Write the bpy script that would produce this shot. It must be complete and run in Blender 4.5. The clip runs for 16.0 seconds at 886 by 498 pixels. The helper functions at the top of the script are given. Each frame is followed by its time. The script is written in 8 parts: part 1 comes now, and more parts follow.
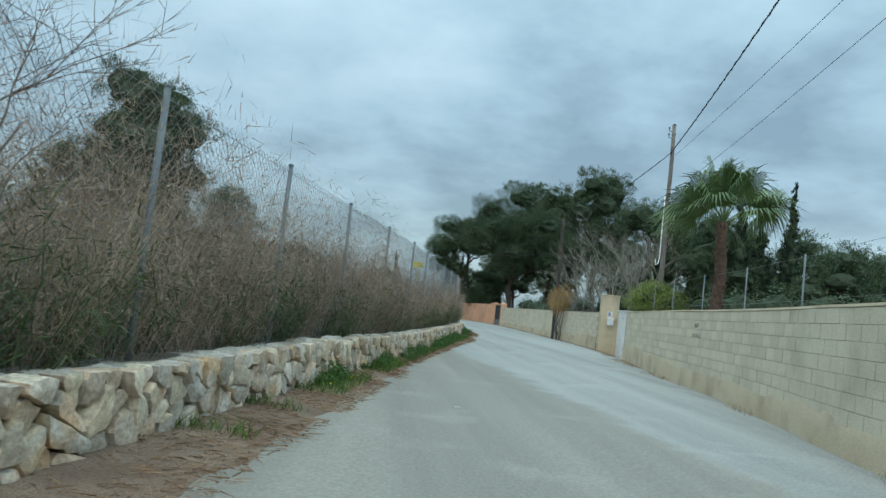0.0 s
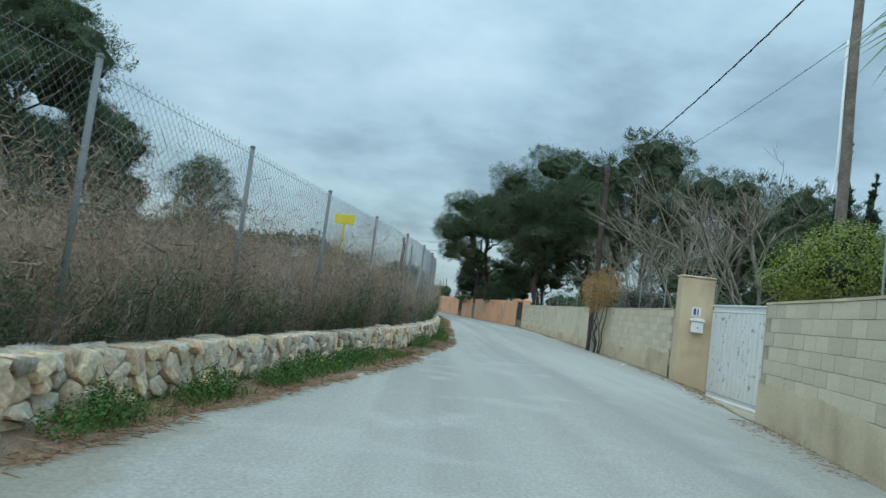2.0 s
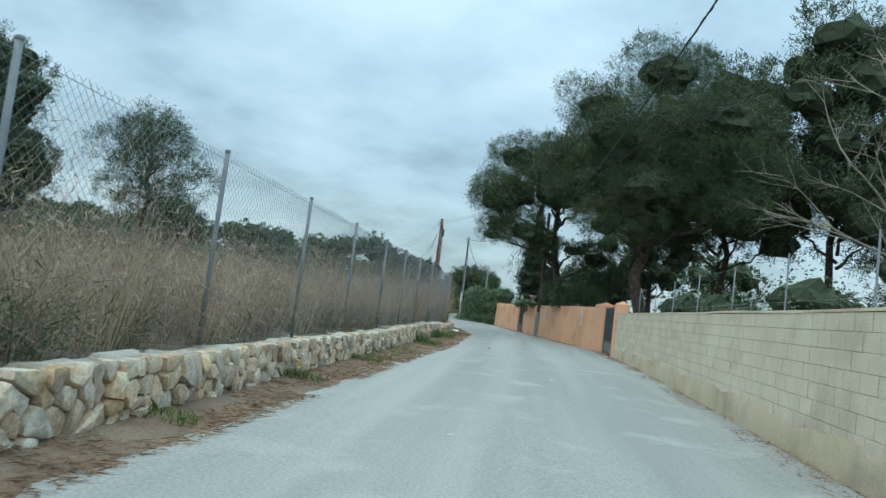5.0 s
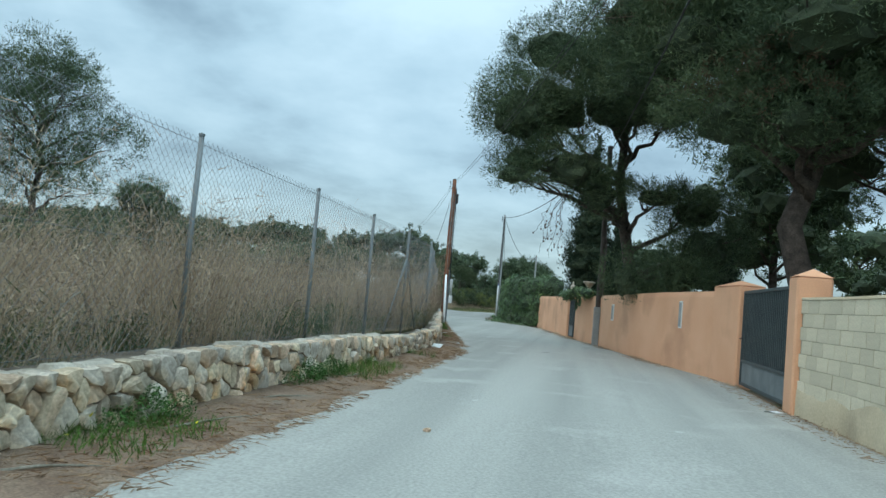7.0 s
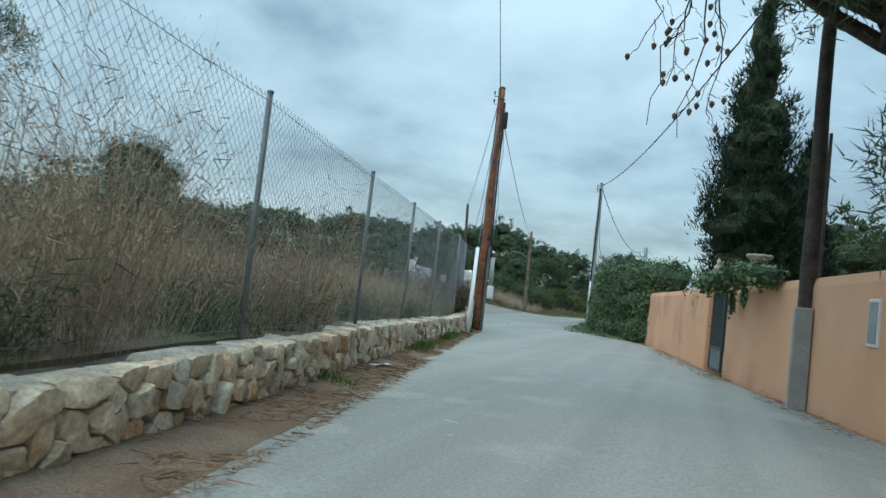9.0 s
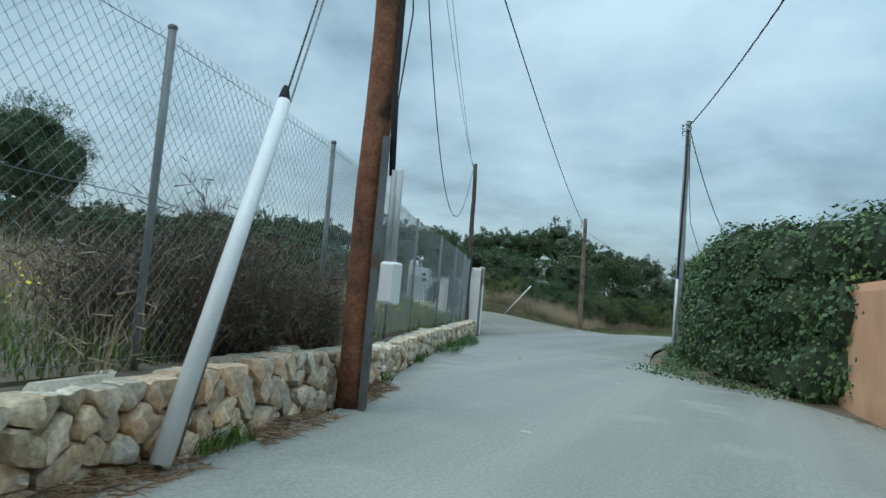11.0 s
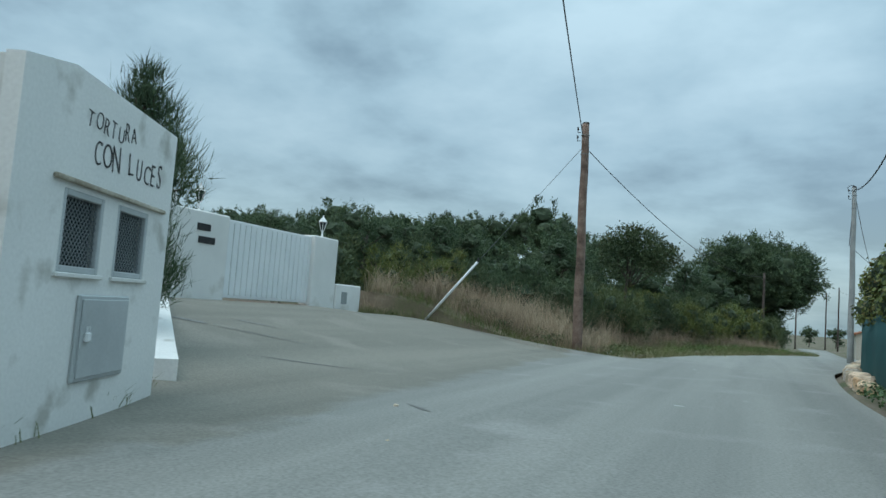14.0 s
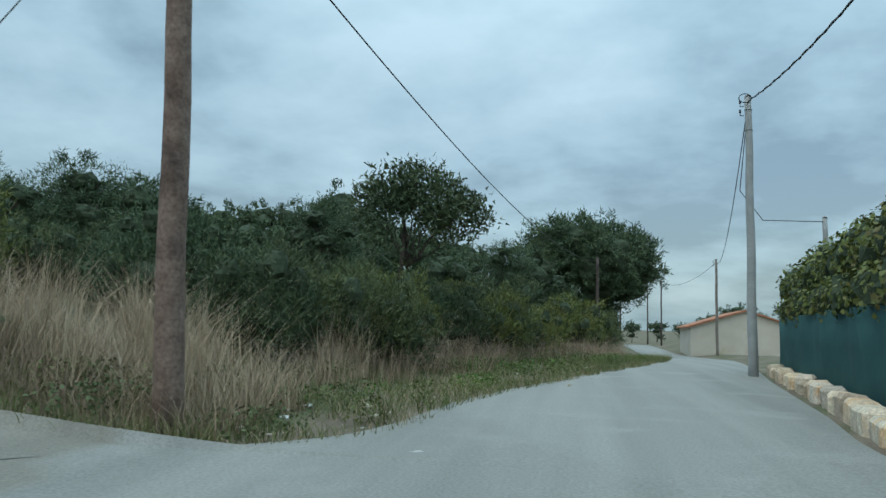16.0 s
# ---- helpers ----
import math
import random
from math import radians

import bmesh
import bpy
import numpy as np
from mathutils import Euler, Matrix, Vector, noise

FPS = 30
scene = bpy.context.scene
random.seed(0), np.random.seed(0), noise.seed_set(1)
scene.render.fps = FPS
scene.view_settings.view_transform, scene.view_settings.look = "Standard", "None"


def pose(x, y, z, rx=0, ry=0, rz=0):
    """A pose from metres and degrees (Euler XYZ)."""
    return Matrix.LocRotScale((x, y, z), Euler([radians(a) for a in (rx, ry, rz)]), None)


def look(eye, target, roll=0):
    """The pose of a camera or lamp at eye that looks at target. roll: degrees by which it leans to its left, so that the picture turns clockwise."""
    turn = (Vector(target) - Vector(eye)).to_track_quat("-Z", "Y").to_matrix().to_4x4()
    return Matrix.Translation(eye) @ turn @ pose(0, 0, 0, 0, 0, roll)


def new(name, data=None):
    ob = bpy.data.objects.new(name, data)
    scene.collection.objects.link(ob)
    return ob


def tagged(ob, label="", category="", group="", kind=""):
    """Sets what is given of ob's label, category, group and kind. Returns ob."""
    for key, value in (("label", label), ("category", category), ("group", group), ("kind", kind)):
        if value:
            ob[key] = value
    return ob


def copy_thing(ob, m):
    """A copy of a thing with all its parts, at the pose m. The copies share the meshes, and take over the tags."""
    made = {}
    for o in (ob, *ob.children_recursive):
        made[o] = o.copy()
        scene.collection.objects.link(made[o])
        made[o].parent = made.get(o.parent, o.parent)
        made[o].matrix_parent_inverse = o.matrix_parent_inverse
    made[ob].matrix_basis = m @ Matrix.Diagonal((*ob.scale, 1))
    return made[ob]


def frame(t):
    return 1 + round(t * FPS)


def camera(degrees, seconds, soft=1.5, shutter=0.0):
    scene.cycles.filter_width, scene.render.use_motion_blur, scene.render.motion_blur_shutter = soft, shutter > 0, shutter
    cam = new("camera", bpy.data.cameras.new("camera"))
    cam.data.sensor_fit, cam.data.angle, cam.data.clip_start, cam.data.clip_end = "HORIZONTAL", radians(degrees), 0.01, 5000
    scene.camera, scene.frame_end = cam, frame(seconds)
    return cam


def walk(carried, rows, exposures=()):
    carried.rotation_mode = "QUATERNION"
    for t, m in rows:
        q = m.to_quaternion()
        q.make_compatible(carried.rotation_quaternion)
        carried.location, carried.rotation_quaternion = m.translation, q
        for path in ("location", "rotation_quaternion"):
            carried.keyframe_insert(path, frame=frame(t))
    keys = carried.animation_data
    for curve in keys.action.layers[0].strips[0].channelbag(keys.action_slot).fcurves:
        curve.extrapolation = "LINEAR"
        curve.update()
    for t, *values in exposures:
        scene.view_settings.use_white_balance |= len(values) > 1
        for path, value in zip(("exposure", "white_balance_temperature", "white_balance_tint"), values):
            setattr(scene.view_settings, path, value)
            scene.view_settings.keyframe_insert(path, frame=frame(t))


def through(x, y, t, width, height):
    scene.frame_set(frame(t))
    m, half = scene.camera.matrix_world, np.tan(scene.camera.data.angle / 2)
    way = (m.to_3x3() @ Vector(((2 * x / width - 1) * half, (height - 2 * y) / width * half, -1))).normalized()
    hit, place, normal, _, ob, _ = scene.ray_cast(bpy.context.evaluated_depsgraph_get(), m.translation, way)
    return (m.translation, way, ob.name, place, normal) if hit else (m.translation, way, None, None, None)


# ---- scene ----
cam = camera(63.3, 16.0, shutter=0.05)
PATH = [
    (0, (-0.499, 0.775, 1.217), (-0.345, 2.762, 1.375), 6.5),
    (0.5, (0.514, 4.492, 1.175), (0.636, 6.481, 1.345), 6.7),
    (1, (1.443, 8.22, 1.17), (1.535, 10.212, 1.327), 6.8),
    (1.5, (2.349, 11.998, 1.179), (2.423, 13.99, 1.335), 6.6),
    (2, (3.289, 15.875, 1.182), (3.336, 17.87, 1.328), 7.3),
    (2.5, (4.153, 20.001, 1.149), (4.172, 21.997, 1.279), 6.8),
    (3, (5.055, 24.026, 1.142), (5.034, 26.02, 1.297), 4.9),
    (3.5, (5.742, 28.111, 1.157), (5.682, 30.101, 1.35), 5.4),
    (4, (6.341, 32.22, 1.234), (6.2, 34.209, 1.399), 7.3),
    (6.5, (7.677, 53.215, 1.326), (7.350, 55.183, 1.469), 5.1),
    (7, (7.730, 57.309, 1.285), (7.354, 59.269, 1.419), 5.2),
    (7.5, (7.777, 61.349, 1.226), (7.326, 63.294, 1.338), 5.6),
    (8, (7.678, 65.482, 1.160), (7.145, 67.407, 1.262), 5.2),
    (8.5, (7.405, 69.562, 1.119), (6.802, 71.466, 1.228), 5.9),
    (11, (4.386, 89.111, 1.092), (3.553, 90.924, 1.237), 5.0),
    (11.5, (3.589, 92.676, 0.888), (2.740, 94.478, 1.064), 4.2),
    (12, (2.601, 96.484, 0.940), (1.762, 98.286, 1.157), 4.0),
    (12.5, (1.631, 100.187, 0.981), (0.787, 101.984, 1.222), 4.1),
    (13, (0.602, 103.883, 1.043), (-0.244, 105.679, 1.283), 4.0),
    (13.5, (-0.407, 107.517, 1.090), (-1.246, 109.319, 1.303), 4.6),
    (14, (-1.150, 110.975, 1.030), (-1.951, 112.800, 1.195), 4.2),
    (14.5, (-1.585, 114.417, 1.029), (-2.322, 116.271, 1.167), 3.6),
    (15, (-1.927, 117.950, 1.030), (-2.567, 119.839, 1.180), 2.6),
    (15.5, (-2.118, 121.585, 1.075), (-2.614, 123.513, 1.264), 1.3),
    (16, (-2.037, 125.376, 1.125), (-2.395, 127.333, 1.334), 1.5),
]
walk(cam, [(t, look(eye, target, roll)) for t, eye, target, roll in PATH], exposures=[(0.0, 0.2), (2.5, 0.2), (4.0, 0.36), (7.0, 0.42), (8.5, 0.38), (11.0, 0.2), (12.5, 0.16), (14.0, 0.1), (15.0, 0.12), (16.0, 0.16)])

# ---- world, sun ----
world = bpy.data.worlds.new("overcast_sky")
scene.world = world
world.use_nodes = True


def overcast_sky():
    nt = world.node_tree
    nt.nodes.clear()
    n, l = nt.nodes.new, nt.links.new
    out, bg = n("ShaderNodeOutputWorld"), n("ShaderNodeBackground")
    sky = n("ShaderNodeTexSky")
    sky.sky_type, sky.sun_disc = "NISHITA", False
    sky.sun_elevation, sky.sun_rotation = radians(48), radians(200)
    sky.air_density, sky.dust_density = 1.0, 3.0
    dim = n("ShaderNodeVectorMath")
    dim.operation = "SCALE"
    dim.inputs["Scale"].default_value = 0.07
    l(sky.outputs[0], dim.inputs[0])
    tc, sep = n("ShaderNodeTexCoord"), n("ShaderNodeSeparateXYZ")
    l(tc.outputs["Generated"], sep.inputs[0])
    # cloud layer: the view ray is laid onto a flat ceiling of cloud
    up = n("ShaderNodeMath")
    up.operation = "MAXIMUM"
    up.inputs[1].default_value = 0.0
    l(sep.outputs["Z"], up.inputs[0])
    lift = n("ShaderNodeMath")
    lift.operation = "ADD"
    lift.inputs[1].default_value = 0.26
    l(up.outputs[0], lift.inputs[0])
    flat = n("ShaderNodeVectorMath")
    flat.operation = "DIVIDE"
    comb = n("ShaderNodeCombineXYZ")
    for k in range(3):
        l(lift.outputs[0], comb.inputs[k])
    l(tc.outputs["Generated"], flat.inputs[0])
    l(comb.outputs[0], flat.inputs[1])
    soft, wisp = n("ShaderNodeTexNoise"), n("ShaderNodeTexNoise")
    soft.inputs["Scale"].default_value, soft.inputs["Detail"].default_value, soft.inputs["Roughness"].default_value = 0.85, 6.0, 0.52
    soft.inputs["Distortion"].default_value = 0.25
    wisp.inputs["Scale"].default_value, wisp.inputs["Detail"].default_value, wisp.inputs["Roughness"].default_value = 2.6, 5.0, 0.55
    l(flat.outputs[0], soft.inputs["Vector"])
    l(flat.outputs[0], wisp.inputs["Vector"])
    both = n("ShaderNodeMix")
    both.inputs["Factor"].default_value = 0.4
    l(soft.outputs[0], both.inputs["A"])
    l(wisp.outputs[0], both.inputs["B"])
    ramp = n("ShaderNodeValToRGB")
    e = ramp.color_ramp.elements
    e[0].position, e[0].color = 0.385, (0.20, 0.318, 0.37, 1)
    e[1].position, e[1].color = 0.615, (0.53, 0.735, 0.81, 1)
    mid = e.new(0.49)
    mid.color = (0.37, 0.555, 0.63, 1)
    # a heavy grey bank of cloud stands ahead, over the right-hand woods
    heavy, edge, sink = n("ShaderNodeVectorMath"), n("ShaderNodeMapRange"), n("ShaderNodeMath")
    heavy.operation, sink.operation, edge.interpolation_type = "DOT_PRODUCT", "MULTIPLY_ADD", "SMOOTHSTEP"
    heavy.inputs[1].default_value = (0.30, 0.87, 0.39)
    l(tc.outputs["Generated"], heavy.inputs[0])
    edge.inputs["From Min"].default_value, edge.inputs["From Max"].default_value = 0.93, 0.995
    l(heavy.outputs["Value"], edge.inputs["Value"])
    sink.inputs[1].default_value = -0.115
    l(edge.outputs[0], sink.inputs[0])
    l(both.outputs["Result"], sink.inputs[2])
    l(sink.outputs[0], ramp.inputs[0])
    # an overcast sky is brighter towards the zenith
    grad = n("ShaderNodeMapRange")
    grad.inputs["To Min"].default_value, grad.inputs["To Max"].default_value = 0.95, 4.1
    rise = n("ShaderNodeMath")
    rise.operation = "POWER"
    rise.inputs[1].default_value = 2.5
    l(up.outputs[0], rise.inputs[0])
    l(rise.outputs[0], grad.inputs["Value"])
    cloud = n("ShaderNodeVectorMath")
    cloud.operation = "SCALE"
    l(ramp.outputs[0], cloud.inputs[0])
    l(grad.outputs[0], cloud.inputs["Scale"])
    add = n("ShaderNodeVectorMath")
    l(cloud.outputs[0], add.inputs[0])
    l(dim.outputs[0], add.inputs[1])
    l(add.outputs[0], bg.inputs["Color"])
    bg.inputs["Strength"].default_value = SKY
    l(bg.outputs[0], out.inputs[0])


SKY = 0.66
overcast_sky()
sun = new("sun", bpy.data.lights.new("sun", "SUN"))
sun.data.energy, sun.data.angle, sun.data.color = 0.5, radians(30), (1.0, 0.95, 0.88)
sun.matrix_world = look((-10, 30, 40), (0, 40, 0))
scene.view_settings.exposure = 0.0


# ---- materials ----
def mat(name, a, b, scale=2.0, fine=40.0, rough=0.85, bump=0.3, metal=0.0, speck=0.25, c=None, cscale=0.4, camt=0.5, vary=0.0, island=False, spec=0.35, dist=0.01, stretch=0.0, zones=(), hue=0.0):
    """Two colours by a coarse noise, specks by a fine one, stains of colour c by a third; vary: random shade per piece."""
    m = bpy.data.materials.new(name)
    m.use_nodes = True
    nt = m.node_tree
    n, l = nt.nodes.new, nt.links.new
    p = nt.nodes["Principled BSDF"]
    tc = n("ShaderNodeTexCoord")

    def noise_at(s, detail=5.0):
        t = n("ShaderNodeTexNoise")
        t.inputs["Scale"].default_value, t.inputs["Detail"].default_value = s, detail
        l(tc.outputs["Object"], t.inputs["Vector"])
        return t

    def mixed(kind, f, x, y):
        q = n("ShaderNodeMix")
        q.data_type, q.blend_type = "RGBA", kind
        if isinstance(f, float):
            q.inputs[0].default_value = f
        else:
            l(f, q.inputs[0])
        for v, s in ((x, 6), (y, 7)):
            if isinstance(v, tuple):
                q.inputs[s].default_value = (*v, 1)
            else:
                l(v, q.inputs[s])
        return q.outputs[2]

    def sharp(out, lo, hi):
        r = n("ShaderNodeMapRange")
        r.inputs["From Min"].default_value, r.inputs["From Max"].default_value = lo, hi
        l(out, r.inputs["Value"])
        return r.outputs[0]

    if stretch:
        mp = n("ShaderNodeMapping")
        mp.inputs["Scale"].default_value = (1.6, stretch, 1.0)
        l(tc.outputs["Object"], mp.inputs["Vector"])
        co = noise_at(scale * 2.2)
        l(mp.outputs[0], co.inputs["Vector"])
    else:
        co = noise_at(scale)
    fi = noise_at(fine, 3.0)
    col = mixed("MIX", sharp(co.outputs[0], 0.35, 0.65), a, b)
    if c:
        col = mixed("MIX", sharp(noise_at(cscale, 7.0).outputs[0], 0.62 - 0.24 * camt, 0.72 - 0.12 * camt), col, c)
    grey = n("ShaderNodeMapRange")
    grey.inputs["From Min"].default_value, grey.inputs["From Max"].default_value = 0.25, 0.75
    grey.inputs["To Min"].default_value, grey.inputs["To Max"].default_value = 1 - speck, 1 + speck
    l(fi.outputs[0], grey.inputs["Value"])
    col = mixed("MULTIPLY", 1.0, col, grey.outputs[0])
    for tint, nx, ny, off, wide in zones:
        # a stretch tinted to another colour, beyond a wavering line across the plan
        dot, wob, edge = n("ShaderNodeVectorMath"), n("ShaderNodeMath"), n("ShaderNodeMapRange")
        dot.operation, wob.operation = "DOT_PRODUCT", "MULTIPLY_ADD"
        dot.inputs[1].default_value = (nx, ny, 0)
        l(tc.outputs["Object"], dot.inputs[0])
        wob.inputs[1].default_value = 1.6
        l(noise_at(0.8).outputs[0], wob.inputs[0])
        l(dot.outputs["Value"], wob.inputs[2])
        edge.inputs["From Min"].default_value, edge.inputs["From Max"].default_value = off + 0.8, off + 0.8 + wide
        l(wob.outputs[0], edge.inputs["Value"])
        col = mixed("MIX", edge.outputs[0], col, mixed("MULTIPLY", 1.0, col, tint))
    if vary:
        if island:
            rnd = n("ShaderNodeNewGeometry").outputs["Random Per Island"]
        else:
            rnd = n("ShaderNodeObjectInfo").outputs["Random"]
        vr = n("ShaderNodeMapRange")
        vr.inputs["To Min"].default_value, vr.inputs["To Max"].default_value = 1 - vary, 1 + vary
        l(rnd, vr.inputs["Value"])
        col = mixed("MULTIPLY", 1.0, col, vr.outputs[0])
        if hue:
            # each piece leans to grey, ochre or pink by a second draw
            wrap, tints = n("ShaderNodeMath"), n("ShaderNodeValToRGB")
            wrap.operation = "PINGPONG"
            wrap.inputs[1].default_value = 0.13
            l(rnd, wrap.inputs[0])
            wide = n("ShaderNodeMapRange")
            wide.inputs["From Max"].default_value = 0.13
            l(wrap.outputs[0], wide.inputs["Value"])
            for k, tint in enumerate(((0.86, 0.90, 0.95), (1.0, 1.0, 0.98), (1.08, 1.0, 0.80), (1.12, 0.90, 0.74), (0.98, 0.98, 0.95))):
                e = tints.color_ramp.elements[k] if k < 2 else tints.color_ramp.elements.new(0.3 * k)
                e.position, e.color = 0.24 * k, (*tint, 1)
            l(wide.outputs[0], tints.inputs[0])
            col = mixed("MULTIPLY", hue, col, tints.outputs[0])
    l(col, p.inputs["Base Color"])
    p.inputs["Roughness"].default_value, p.inputs["Metallic"].default_value = rough, metal
    p.inputs["Specular IOR Level"].default_value = spec
    if bump:
        bp = n("ShaderNodeBump")
        bp.inputs["Strength"].default_value, bp.inputs["Distance"].default_value = bump, dist
        l(fi.outputs[0], bp.inputs["Height"])
        l(bp.outputs[0], p.inputs["Normal"])
    return m


def leafy(name, stops, rough=0.7, through=0.0, spec=0.2):
    """Leaves or stems: each island takes its colour from the stops."""
    m = bpy.data.materials.new(name)
    m.use_nodes = True
    nt = m.node_tree
    n, l = nt.nodes.new, nt.links.new
    p = nt.nodes["Principled BSDF"]
    geo, tc, t = n("ShaderNodeNewGeometry"), n("ShaderNodeTexCoord"), n("ShaderNodeTexNoise")
    t.inputs["Scale"].default_value, t.inputs["Detail"].default_value = 0.45, 3.0
    l(tc.outputs["Object"], t.inputs["Vector"])
    mixf = n("ShaderNodeMath")
    mixf.operation = "MULTIPLY_ADD"
    mixf.inputs[1].default_value, mixf.inputs[2].default_value = 1.3, -0.4
    l(t.outputs[0], mixf.inputs[0])
    add = n("ShaderNodeMath")
    add.operation = "MULTIPLY_ADD"
    add.inputs[1].default_value = 0.55
    l(geo.outputs["Random Per Island"], add.inputs[0])
    l(mixf.outputs[0], add.inputs[2])
    r = n("ShaderNodeValToRGB")
    e = r.color_ramp.elements
    e[0].color, e[1].color = (*stops[0], 1), (*stops[-1], 1)
    for k, s in enumerate(stops[1:-1], 1):
        e.new(k / (len(stops) - 1)).color = (*s, 1)
    l(add.outputs[0], r.inputs[0])
    l(r.outputs[0], p.inputs["Base Color"])
    p.inputs["Roughness"].default_value = rough
    p.inputs["Specular IOR Level"].default_value = spec
    if through:
        p.inputs["Subsurface Weight"].default_value = 0.0
        tr, ms, o = n("ShaderNodeBsdfTranslucent"), n("ShaderNodeMixShader"), nt.nodes["Material Output"]
        ms.inputs[0].default_value = through
        l(r.outputs[0], tr.inputs[0])
        l(p.outputs[0], ms.inputs[1])
        l(tr.outputs[0], ms.inputs[2])
        l(ms.outputs[0], o.inputs[0])
    return m


